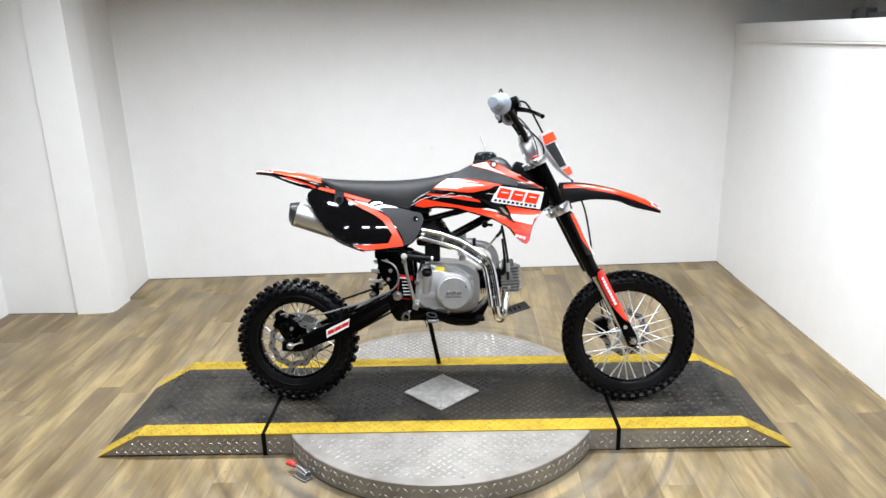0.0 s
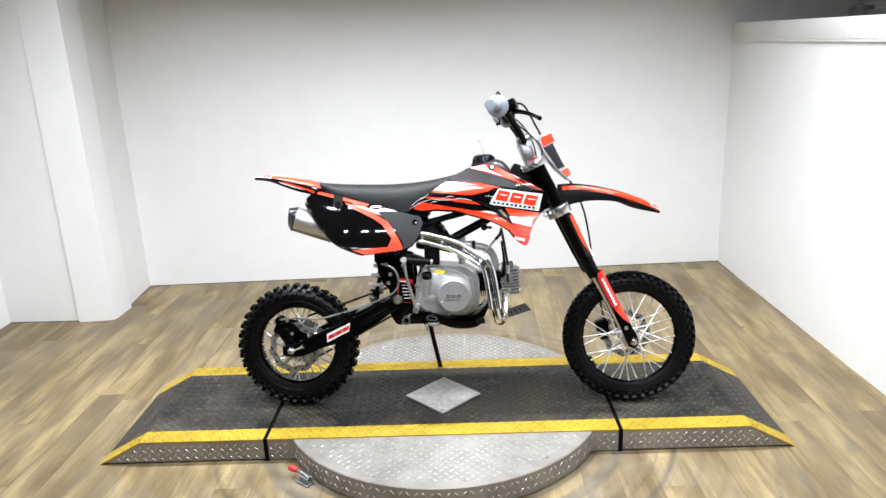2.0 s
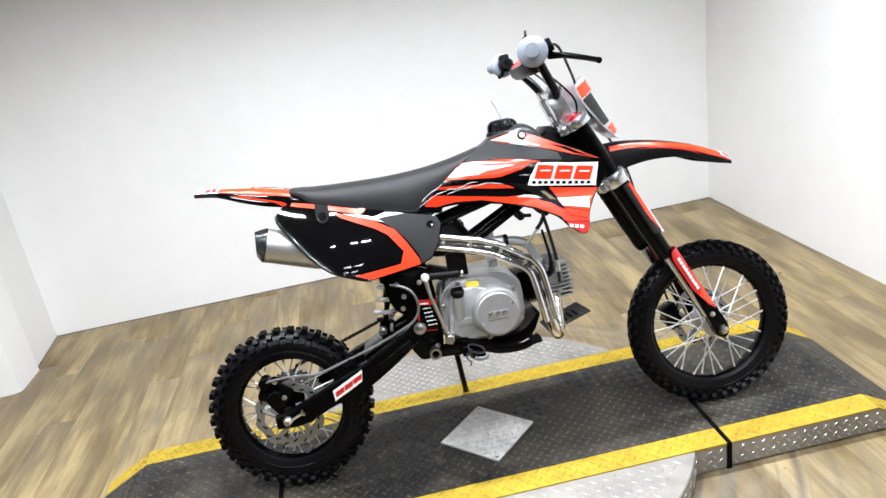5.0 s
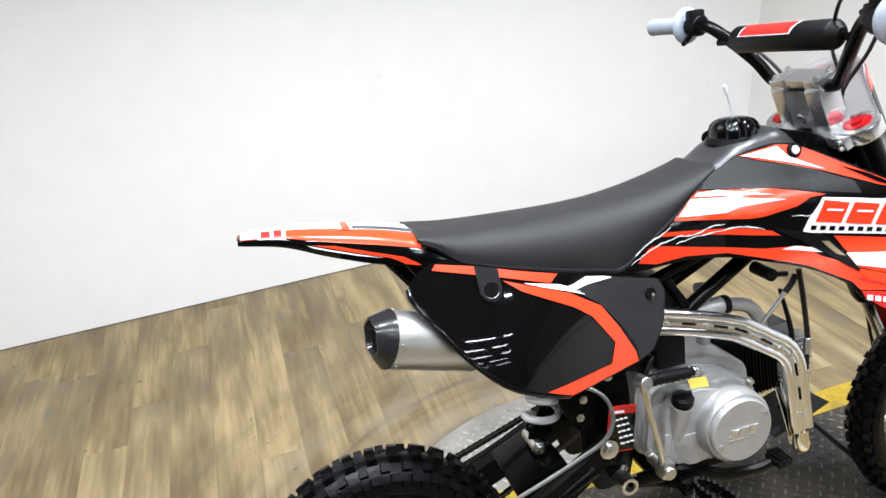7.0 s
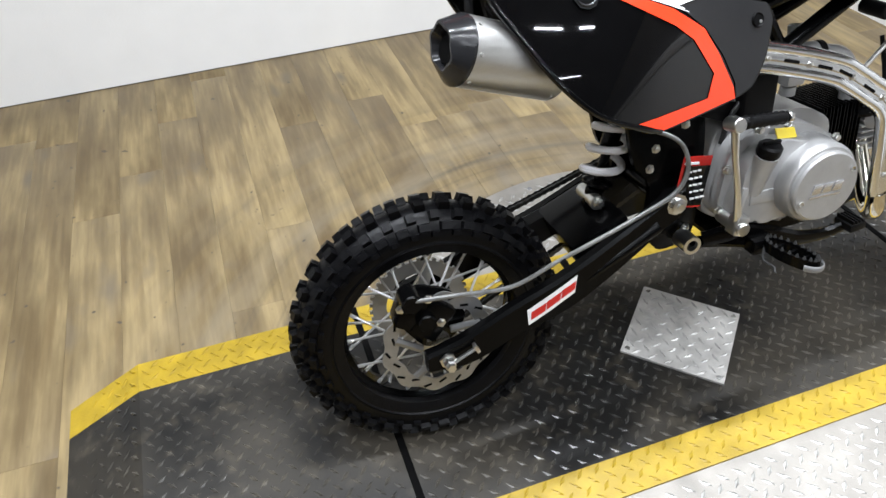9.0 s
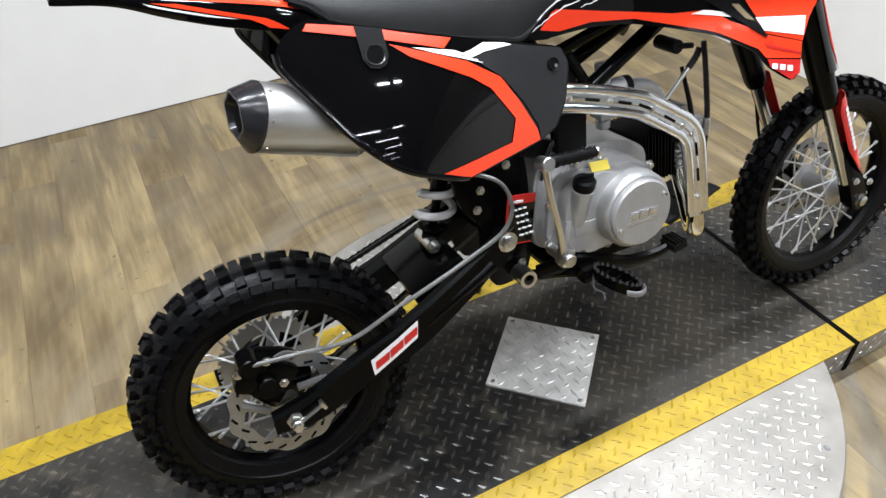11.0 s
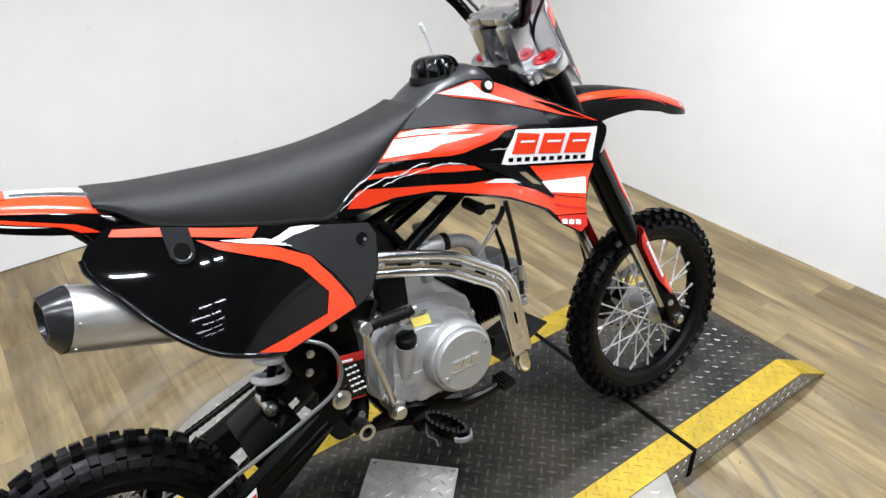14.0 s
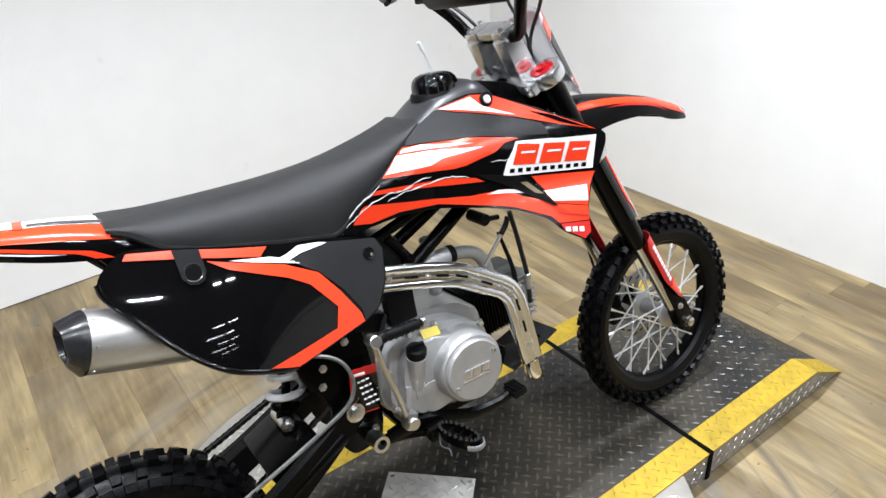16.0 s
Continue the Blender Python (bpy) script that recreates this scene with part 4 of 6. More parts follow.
# rear brake: caliper, bracket and hose
b = bmesh.new()
box(b, (-0.668, -0.068, 0.318), (0.052, 0.046, 0.060), (0, 25, 0), 0.010)
box(b, (-0.640, -0.082, 0.300), (0.050, 0.022, 0.066), (0, 40, 0), 0.006)
rod(b, (-0.672, -0.06, 0.345), (-0.672, -0.102, 0.345), 0.017)
rod(b, (-0.652, -0.06, 0.306), (-0.652, -0.104, 0.306), 0.015)
caliper = part("rear_brake_caliper", b, BLACK_SATIN, bike, "black two-piston brake caliper")
b = bmesh.new()
prism(b, rounded([(-0.70, 0.30), (-0.66, 0.355), (-0.60, 0.33), (-0.575, 0.275), (-0.60, 0.235), (-0.65, 0.225)]), -0.060, -0.052, 0.001)
part("bracket", b, BLACK_SATIN, caliper)
bolts([(x, -0.092, z) for x, z in ((-0.690, 0.338), (-0.645, 0.345), (-0.628, 0.296))], 0.0055, 0.006, (0, -1, 0), caliper, "small zinc bolt")
b = bmesh.new()
tube(b, [(-0.668, -0.098, 0.350), (-0.60, -0.122, 0.360), (-0.52, -0.126, 0.356), (-0.44, -0.112, 0.372), (-0.354, -0.106, 0.396), (-0.290, -0.106, 0.420), (-0.242, -0.108, 0.443), (-0.222, -0.108, 0.469), (-0.220, -0.106, 0.497), (-0.230, -0.100, 0.523), (-0.250, -0.088, 0.538), (-0.285, -0.070, 0.548)], 0.0036, 8)
part("rear_brake_hose", b, HOSE, bike, "braided steel brake hose")
b = bmesh.new()
box(b, (-0.43, -0.117, 0.370), (0.010, 0.014, 0.011), (0, -20, 0), 0.002)
part("hose_clip", b, BLACK_MATT, bike)

# shock absorber
p0, p1 = Vector((-0.330, -0.004, 0.395)), Vector((-0.268, -0.004, 0.610))
ax = (p1 - p0).normalized()
b = bmesh.new()
rod(b, p0, p0 + ax * 0.10, 0.008)
rod(b, p0 + ax * 0.095, p1, 0.015)
lathe(b, [(0.012, -0.026), (0.016, -0.02), (0.016, 0.010), (0.012, 0.014)], p0 + ax * 0.022, ax, 20)
lathe(b, [(0.012, -0.004), (0.026, 0.0), (0.026, 0.005), (0.018, 0.008)], p0 + ax * 0.040, ax, 24)
lathe(b, [(0.02, -0.008), (0.036, 0.0), (0.036, 0.008)], p0 + ax * 0.178, ax, 24)
shock = part("shock_absorber", b, BLACK_SATIN, bike, "rear shock with white coil spring")
b = bmesh.new()
side = ax.orthogonal().normalized()
up = ax.cross(side)
tube(b, [p0 + ax * (0.050 + 0.125 * t) + 0.0300 * (side * math.cos(t * 2 * math.pi * 3.4) + up * math.sin(t * 2 * math.pi * 3.4)) for t in np.linspace(0, 1, 72)], 0.0066, 8, 1, ref=ax)
part("spring", b, SPRING, shock, "white painted coil spring")
b = bmesh.new()
box(b, (-0.288, -0.052, 0.572), (0.050, 0.026, 0.040), (0, 0, 0), 0.008)
rod(b, (-0.280, -0.052, 0.56), (-0.268, -0.052, 0.505), 0.0095)
part("brake_master_cylinder", b, BLACK_MATT, bike, "black rear brake master cylinder")
b = bmesh.new()
rod(b, (-0.330, -0.028, 0.412), (-0.330, 0.028, 0.412), 0.012)
bolt(b, (-0.330, -0.028, 0.412), 0.009, 0.010)
part("shock_bolt", b, STEEL, bike, "zinc lower shock bolt")

# chain, two runs on the left side
link = bmesh.new()
for s in (-1, 1):
    prism(link, rounded([(-0.0080, -0.0055), (-0.002, -0.0032), (0.002, -0.0032), (0.0080, -0.0055), (0.0080, 0.0055), (0.002, 0.0032), (-0.002, 0.0032), (-0.0080, 0.0055)], 1), s * 0.0045 - 0.0008, s * 0.0045 + 0.0008)
rod(link, (-0.0035, -0.004, 0), (-0.0035, 0.004, 0), 0.0028, seg=8)
LINK = []
for (x0, z0), (x1, z1) in (((-0.600, 0.335), (-0.160, 0.484)), ((-0.610, 0.150), (-0.170, 0.385))):
    n = 36
    ang = -math.degrees(math.atan2(z1 - z0, x1 - x0))
    for k in range(n):
        t = k / n
        sag = -0.003 * math.sin(math.pi * t)
        LINK.append(pose(x0 + (x1 - x0) * t, 0.061, z0 + (z1 - z0) * t + sag, 0, ang, 0))
b = bmesh.new()
tube(b, [m.translation for m in LINK[:36]] + [Vector((-0.13, 0.061, 0.44))] + [m.translation for m in LINK[:35:-1]] + [Vector((RX - 0.086, 0.061, RR)), LINK[0].translation], 0.003, 6, 1)
chain = part("drive_chain", b, CHAIN, bike, "black oiled roller chain")
spread("link", link, CHAIN, chain, LINK)
b = bmesh.new()
prism(b, rounded([(-0.46, 0.285), (-0.30, 0.350), (-0.22, 0.392), (-0.225, 0.418), (-0.36, 0.376), (-0.465, 0.335)]), 0.046, 0.074, 0.002)
part("chain_slider", b, BLACK_MATT, bike, "black plastic chain slider")

# ---- engine ----
engine = bmesh.new()
prism(engine, rounded([(-0.155, 0.520), (-0.165, 0.380), (-0.120, 0.352), (0.035, 0.348), (0.075, 0.385), (0.075, 0.500), (0.02, 0.530), (-0.10, 0.540)]), -0.072, 0.085, 0.006)
case = part("engine", engine, ALU, bike, "grey cast aluminium four-stroke engine")
b = bmesh.new()
prism(b, rounded([(-0.150, 0.505), (-0.163, 0.390), (-0.118, 0.362), (0.015, 0.358), (0.050, 0.380), (0.062, 0.480), (-0.005, 0.520), (-0.105, 0.535)]), -0.112, -0.070, 0.006)
prism(b, rounded([(-0.135, 0.490), (-0.148, 0.400), (-0.105, 0.375), (-0.03, 0.372), (0.0, 0.50), (-0.095, 0.520)]), -0.140, -0.105, 0.006)
box(b, (-0.098, -0.1395, 0.425), (0.052, 0.006, 0.022), bevel=0.002)
lathe(b, [(0.010, -0.072), (0.014, -0.060), (0.0175, -0.004), (0.0185, 0.0), (0.0185, 0.004), (0.015, 0.005)], (-0.112, -0.146, 0.496), (0.06, -0.22, 0.97), 20)
lathe(b, [(0.069, -0.105), (0.067, -0.150), (0.066, -0.160), (0.062, -0.166), (0.054, -0.167)], (-0.015, 0, 0.439), (0, 1, 0), 56)
part("clutch_case", b, ALU, case, "cast clutch cover")
b = bmesh.new()
lathe(b, [(0.0575, 0.0), (0.058, 0.008), (0.055, 0.011), (0.0, 0.0115)], (-0.015, -0.1655, 0.439), (0, -1, 0), 56)
part("clutch_cap", b, ALU, case, "round grey cover with raised badge")
for x in (-0.044, -0.025, -0.006):
    b = bmesh.new()
    prism(b, [(x, 0.432), (x + 0.016, 0.432), (x + 0.020, 0.447), (x + 0.004, 0.447)], -0.1792, -0.1766, 0.0005)
    part("badge_block", b, CLAMP, case, "raised bright block")
b = bmesh.new()
box(b, (-0.018, -0.1778, 0.426), (0.056, 0.002, 0.003))
part("badge_line", b, CLAMP, case)
for a in (30, 205):
    b = bmesh.new()
    lathe(b, [(0.0045, 0), (0.0043, 0.003), (0.002, 0.002), (0, 0.002)], (-0.015 + 0.048 * math.cos(radians(a)), -0.1765, 0.439 + 0.048 * math.sin(radians(a))), (0, -1, 0), 10)
    part("screw", b, STEEL, case)
bolts([(x, -0.111, z) for x, z in ((-0.153, 0.470), (-0.104, 0.528), (-0.050, 0.524), (0.046, 0.488), (0.054, 0.398), (-0.04, 0.362), (-0.118, 0.370), (-0.158, 0.400))], 0.0058, 0.009, (0, -1, 0), case, "zinc cover bolt")
b = bmesh.new()
lathe(b, [(0.0165, 0.004), (0.0165, 0.008), (0.0185, 0.009), (0.0185, 0.021), (0.015, 0.0245), (0, 0.025)], (-0.112, -0.146, 0.496), (0.06, -0.22, 0.97), 16)
box(b, (-0.1105, -0.1515, 0.5215), (0.030, 0.006, 0.008), (13, 0, 0), 0.002)
part("oil_cap", b, BLACK_MATT, case, "black plastic oil filler cap")
b = bmesh.new()
box(b, (-0.066, -0.1265, 0.5205), (0.036, 0.017, 0.0016), (48, 6, 0))
part("yellow_tag", b, YELLOW_TAG, case, "small yellow sticker")
b = bmesh.new()
for x, z in ((-0.142, 0.418),):
    box(b, (x, -0.12, z), (0.012, 0.05, 0.06), (0, 12, 0), 0.004)
part("case_rib", b, ALU, case)
# cylinder with cooling fins, head ahead of it
CA = Vector((0.998, 0, 0.06)).normalized()
CB = Vector((0.068, 0, 0.463))
CU = Vector((-CA.z, 0, CA.x))
ang = -math.degrees(math.atan2(CA.z, CA.x))
b = bmesh.new()
rod(b, CB, CB + CA * 0.092, 0.036)
cylinder = part("cylinder", b, BLACK_SATIN, bike, "black finned cylinder")
for k in range(12):
    b = bmesh.new()
    box(b, tuple(CB + CA * (0.004 + 0.0072 * k)), (0.0028, 0.112 - 0.002 * (k % 2), 0.096), (0, ang, 0), 0.001)
    part("fin", b, BLACK_SATIN, cylinder)
b = bmesh.new()
o = CB + CA * 0.112
box(b, tuple(o), (0.044, 0.092, 0.092), (0, ang, 0), 0.008)
box(b, tuple(CB + CA * 0.142), (0.022, 0.070, 0.080), (0, ang, 0), 0.008)
box(b, tuple(o + CU * 0.056 + CA * 0.004), (0.044, 0.054, 0.022), (0, ang, 0), 0.006)
lathe(b, [(0.022, 0), (0.022, 0.014), (0.017, 0.017), (0, 0.017)], CB + CA * 0.110 + CU * 0.012 + Vector((0, -0.046, 0)), (0, -1, 0), 24)
head = part("cylinder_head", b, ALU_DARK, bike, "aluminium cylinder head with cooling fins")
for k in range(9):
    b = bmesh.new()
    box(b, tuple(o + CA * 0.010 + CU * (-0.048 + 0.0115 * k)), (0.074 - 0.004 * abs(k - 4), 0.120, 0.0032), (0, ang, 0), 0.0008)
    part("fin", b, ALU, head)
bolts([CB + CA * 0.152 + CU * u + Vector((0, w, 0)) for u, w in ((0.036, -0.03), (-0.036, -0.03), (0.036, 0.03), (-0.036, 0.03))], 0.0065, 0.010, CA, head, "zinc head nut")
bolts([CB + CA * 0.115 + CU * u + Vector((0, -0.062, 0)) for u in (0.030, -0.028)], 0.005, 0.006, (0, -1, 0), head)
b = bmesh.new()
tube(b, [(0.140, -0.035, 0.49), (0.162, -0.066, 0.498), (0.168, -0.072, 0.54), (0.160, -0.05, 0.62)], [0.010, 0.009, 0.005, 0.0035], 8)
part("spark_plug_lead", b, BLACK_MATT, bike, "black spark plug cap and lead")
# inlet pipe and carburettor
b = bmesh.new()
tube(b, [(0.136, -0.03, 0.510), (0.134, -0.03, 0.548), (0.120, -0.03, 0.579), (0.093, -0.03, 0.597), (0.045, -0.03, 0.605)], 0.0130, 16)
lathe(b, [(0.019, 0), (0.019, 0.007)], (0.136, -0.03, 0.528), (0, 0, 1), 16)
part("inlet_pipe", b, ALU, bike, "bent cast aluminium inlet pipe")
b = bmesh.new()
rod(b, (0.052, -0.03, 0.606), (-0.020, -0.026, 0.602), 0.017)
box(b, (0.012, -0.028, 0.577), (0.034, 0.036, 0.040), bevel=0.006)
rod(b, (0.014, -0.026, 0.61), (0.014, -0.020, 0.652), 0.013)
rod(b, (0.012, -0.028, 0.538), (0.012, -0.028, 0.556), 0.013)
rod(b, (0.026, -0.048, 0.59), (0.026, -0.062, 0.59), 0.006)
carb = part("carburettor", b, ALU, bike, "aluminium carburettor with float bowl")
b = bmesh.new()
lathe(b, [(0.0165, 0), (0.018, 0.002), (0.018, 0.010), (0.0165, 0.012)], (0.063, -0.03, 0.6045), (-1, 0, 0.02), 20)
part("clamp_ring", b, BLACK_MATT, carb, "black rubber clamp ring")
b = bmesh.new()
rod(b, (-0.018, -0.026, 0.602), (-0.07, -0.018, 0.615), 0.026)
part("clamp_band", b, BLACK_MATT, carb, "black rubber clamp sleeve")
b = bmesh.new()
box(b, (-0.105, 0, 0.640), (0.10, 0.105, 0.095), (0, 6, 0), 0.014)
part("airbox", b, BLACK_MATT, bike, "black plastic airbox")
b = bmesh.new()
box(b, (-0.095, -0.082, 0.575), (0.055, 0.026, 0.066), (0, 0, 0), 0.004)
box(b, (-0.150, -0.05, 0.555), (0.06, 0.05, 0.035), (0, 20, 0), 0.006)
part("engine_mount", b, BLACK_MATT, bike)
# cables and hoses round the engine
for pts, r in (
    ([(0.158, -0.10, 0.672), (0.166, -0.10, 0.63), (0.173, -0.10, 0.585), (0.179, -0.10, 0.535), (0.179, -0.098, 0.474)], 0.0048),
    ([(0.160, -0.09, 0.660), (0.152, -0.09, 0.645), (0.138, -0.09, 0.630)], 0.0055),
    ([(-0.08, -0.075, 0.60), (-0.13, -0.08, 0.55), (-0.145, -0.08, 0.50)], 0.0045),
):
    b = bmesh.new()
    tube(b, pts, r, 8)
    part("cable", b, CABLE, bike, "black rubber cable")
b = bmesh.new()
rod(b, (0.140, -0.09, 0.632), (0.094, -0.086, 0.580), 0.0042, 0.0035, 10)
part("cable_adjuster", b, STEEL, bike, "bright threaded cable adjuster")
b = bmesh.new()
rod(b, (0.1795, -0.10, 0.537), (0.1795, -0.0995, 0.505), 0.0072)
part("cable_adjuster", b, STEEL, bike, "bright threaded cable adjuster")
b = bmesh.new()
rod(b, (0.097, -0.060, 0.678), (0.097, -0.110, 0.676), 0.0115)
tube(b, [(0.097, -0.106, 0.677), (0.125, -0.110, 0.674)], 0.005, 8, 1)
part("choke_lever", b, BLACK_MATT, bike)

# ---- exhaust ----
PIPE = [(-0.160, -0.112, 0.653), (-0.105, -0.118, 0.641), (-0.045, -0.124, 0.625), (0.000, -0.128, 0.610), (0.022, -0.130, 0.598), (0.062, -0.133, 0.572), (0.092, -0.135, 0.551), (0.109, -0.136, 0.526), (0.117, -0.136, 0.490), (0.126, -0.136, 0.430), (0.135, -0.135, 0.362)]
b = bmesh.new()
tube(b, PIPE, 0.0135, 14, 6)
pipe = part("exhaust_pipe", b, HEADER, bike, "chromed header pipe with slotted heat shield")
b = bmesh.new()
tube(b, [(0.133, -0.137, 0.382), (0.140, -0.134, 0.348), (0.150, -0.118, 0.336), (0.163, -0.09, 0.350), (0.170, -0.06, 0.395), (0.176, -0.03, 0.44)], [0.0145, 0.016, 0.0165, 0.0165, 0.016, 0.016], 14)
part("bend", b, BROWNED, pipe, "heat-browned lower bend")
line = glide(PIPE, 6)


def across(i):
    d = (line[min(i + 1, len(line) - 1)] - line[max(i - 1, 0)]).normalized()
    return Vector((0, -1, 0)).cross(d).normalized()


b = bmesh.new()
for sg in (-1, 1):
    tube(b, [line[i] + across(i) * 0.0145 * sg + Vector((0, -0.0075, 0)) for i in range(2, len(line) - 2)], 0.0088, 12, 1)
rings = []
for i in range(2, len(line) - 2):
    w = across(i)
    rings.append([b.verts.new(line[i] + w * 0.013 * t + Vector((0, d, 0))) for t, d in ((-1, -0.0128), (1, -0.0128), (1, -0.0105), (-1, -0.0105))])
for p, q in zip(rings, rings[1:]):
    for k in range(4):
        b.faces.new((p[k], p[(k + 1) % 4], q[(k + 1) % 4], q[k]))
b.faces.new(rings[0])
b.faces.new(rings[-1])
shield = part("heat_shield", b, HEADER, bike, "polished slotted heat shield", sharp=50)
for i in (8, 14, 20, 29, 45, 51):
    d = (line[i + 1] - line[i - 1]).normalized()
    b = bmesh.new()
    c = line[i] + Vector((0, -0.0126, 0))
    tube(b, [c - d * 0.012, c + d * 0.012], 0.0026, 8, 1)
    part("slot", b, GAP, shield, "dark cooling slot")
bolts([line[i] + Vector((0, -0.0126, 0)) for i in (4, 11, 24, 34, 39, 55)], 0.0042, 0.004, (0, -1, 0), shield, "small zinc bolt")
M0, M1 = Vector((-0.586, -0.128, 0.7260)), Vector((-0.378, -0.088, 0.6500))
md = (M1 - M0).normalized()
b = bmesh.new()
lathe(b, [(0.042, 0.0), (0.0445, 0.003), (0.0445, 0.146), (0.042, 0.151), (0.022, 0.154), (0.022, 0.215)], M0, md, 40)
muffler = part("silencer", b, BRUSHED, bike, "brushed aluminium silencer")
b = bmesh.new()
c0, s0 = Vector(M0), md.orthogonal().normalized()
rings = []
for h, r, sl in ((0.003, 0.0450, 0.0), (-0.001, 0.0450, 0.0), (-0.021, 0.0290, 0.28), (-0.021, 0.0255, 0.28), (-0.010, 0.020, 0.1)):
    rings.append([])
    for q in range(36):
        a = 2 * math.pi * q / 36
        n = s0 * math.cos(a) + md.cross(s0) * math.sin(a)
        p = c0 + md * h + n * r * (1 - (0.07 if h < -0.02 else 0.0) * math.cos(6 * a))
        rings[-1].append(b.verts.new(p + md * sl * (p - c0).dot(Vector((0, 0, -1))) * 0.9))
for p, q in zip(rings, rings[1:]):
    for i in range(36):
        b.faces.new((p[i], p[(i + 1) % 36], q[(i + 1) % 36], q[i]))
b.faces.new(rings[0])
b.faces.new(rings[-1])
part("end_cap", b, GREY_CAP, muffler, "dark grey conical end cap")
b = bmesh.new()
lathe(b, [(0.0195, -0.0115), (0.018, -0.014), (0, -0.0145)], M0, md, 24)
part("outlet", b, GAP, muffler, "black outlet hole")
rivet = bmesh.new()
lathe(rivet, [(0.0028, 0), (0.0022, 0.0016), (0, 0.0018)], (0, 0, 0), (0, 0, 1), 8)
s1 = md.orthogonal().normalized()
spots = []
for k in range(7):
    a = 2 * math.pi * k / 7 + 0.4
    n = s1 * math.cos(a) + md.cross(s1) * math.sin(a)
    spots += [Matrix.Translation(M0 + md * h + n * 0.0443) @ n.to_track_quat("Z", "Y").to_matrix().to_4x4() for h in (0.010, 0.140)]
spread("rivet", rivet, STEEL, muffler, spots, "small steel rivet")
b = bmesh.new()
lathe(b, [(0.026, 0.152), (0.026, 0.178)], M0, md, 28)
part("band", b, STEEL, muffler, "steel clamp band")

# ---- controls at the feet ----
b = bmesh.new()
tube(b, [(-0.152, -0.154, 0.391), (-0.169, -0.164, 0.458), (-0.184, -0.166, 0.52), (-0.190, -0.164, 0.566)], [0.0075, 0.0049, 0.0049, 0.0065], 10)
rod(b, (-0.152, -0.112, 0.391), (-0.152, -0.172, 0.391), 0.0115)
box(b, (-0.152, -0.154, 0.394), (0.022, 0.026, 0.034), (0, 15, 0), 0.006)
rod(b, (-0.190, -0.148, 0.566), (-0.190, -0.176, 0.572), 0.011)
kick = part("kick_start_lever", b, STEEL, bike, "chromed kick-start lever with folding pedal")
b = bmesh.new()
lathe(b, [(0.0075, 0.0), (0.0105, 0.010)] + [(0.0085 if k % 2 else 0.0105, 0.014 + 0.0055 * k) for k in range(13)] + [(0.006, 0.088)], (-0.184, -0.164, 0.570), (0.985, 0.10, -0.10), 14)
part("pedal_rubber", b, BLACK_MATT, kick, "ribbed black rubber", sharp=60)
b = bmesh.new()
rod(b, (-0.096, -0.1552, 0.5612), (-0.088, -0.1544, 0.5604), 0.0095)
part("end_nut", b, STEEL, kick)
for s in (-1, 1):
    b = bmesh.new()
    tube(b, [(-0.190, s * 0.09, 0.335), (-0.142, s * 0.115, 0.340), (-0.108, s * 0.150, 0.348)], 0.0105, 10)
    box(b, (-0.106, s * 0.158, 0.350), (0.040, 0.026, 0.026), (0, 0, 0), 0.004)
    peg = part("foot_peg", b, BLACK_SATIN, bike, "black folding foot peg")
    b = bmesh.new()
    teeth = bmesh.new()
    sweep = -s * radians(14)
    o = Vector((-0.092, s * 0.212, 0.357))

    def swept(x, y, z=0.0):
        return o + Vector((x * math.cos(sweep) - y * math.sin(sweep), x * math.sin(sweep) + y * math.cos(sweep), z))

    oval = [swept(0.016 * math.cos(a), 0.045 * math.sin(a)) for a in np.linspace(0, 2 * math.pi, 22, endpoint=False)]
    for k, a_ in enumerate(oval):
        b_ = oval[(k + 1) % 22]
        mid = (a_ + b_) / 2
        box(b, tuple(mid), ((b_ - a_).length * 1.12, 0.004, 0.018), (0, 0, math.degrees(math.atan2(b_.y - a_.y, b_.x - a_.x))))
        lathe(teeth, [(0.0030, 0.0), (0.0008, 0.0055)], tuple(mid + Vector((0, 0, 0.009))), (0, 0, 1), 5)
    for dy in (-0.022, 0.0, 0.022):
        box(b, tuple(swept(0, dy, -0.002)), (0.028, 0.004, 0.012), (0, 0, math.degrees(sweep)))
    part("tread_cage", b, BLACK_SATIN, peg, "toothed peg cage")
    tagged(part("teeth", teeth, DARK_STUFF, peg, "worn dark peg teeth"), kind="stuff")
b = bmesh.new()
tube(b, [(-0.106, -0.170, 0.355), (-0.118, -0.185, 0.338), (-0.110, -0.200, 0.331), (-0.113, -0.21, 0.325)], 0.0022, 6)
part("peg_spring", b, DARK_STUFF, bike, "small dark peg spring")
b = bmesh.new()
tube(b, [(-0.066, -0.247, 0.355), (-0.072, -0.258, 0.355), (-0.082, -0.2625, 0.355), (-0.092, -0.260, 0.355), (-0.101, -0.250, 0.355)], 0.0018, 8, 4, wide=3.0)
part("peg_end", b, ALU_DARK, bike, "bright worn peg end")
b = bmesh.new()
tube(b, [(-0.175, -0.105, 0.345), (-0.13, -0.125, 0.360), (-0.08, -0.135, 0.352), (-0.02, -0.138, 0.330), (0.040, -0.140, 0.326), (0.070, -0.145, 0.336)], [0.010, 0.012, 0.011, 0.010, 0.008, 0.007], 8, 6, wide=1.5)
pedal = part("brake_pedal", b, BLACK_SATIN, bike, "black rear brake pedal")
b = bmesh.new()
box(b, (0.078, -0.150, 0.342), (0.030, 0.038, 0.014), (0, -8, 0), 0.003)
for k in range(4):
    box(b, (0.068 + 0.0065 * k, -0.150, 0.351), (0.003, 0.036, 0.006))
part("pedal_tip", b, BLACK_MATT, pedal)
b = bmesh.new()
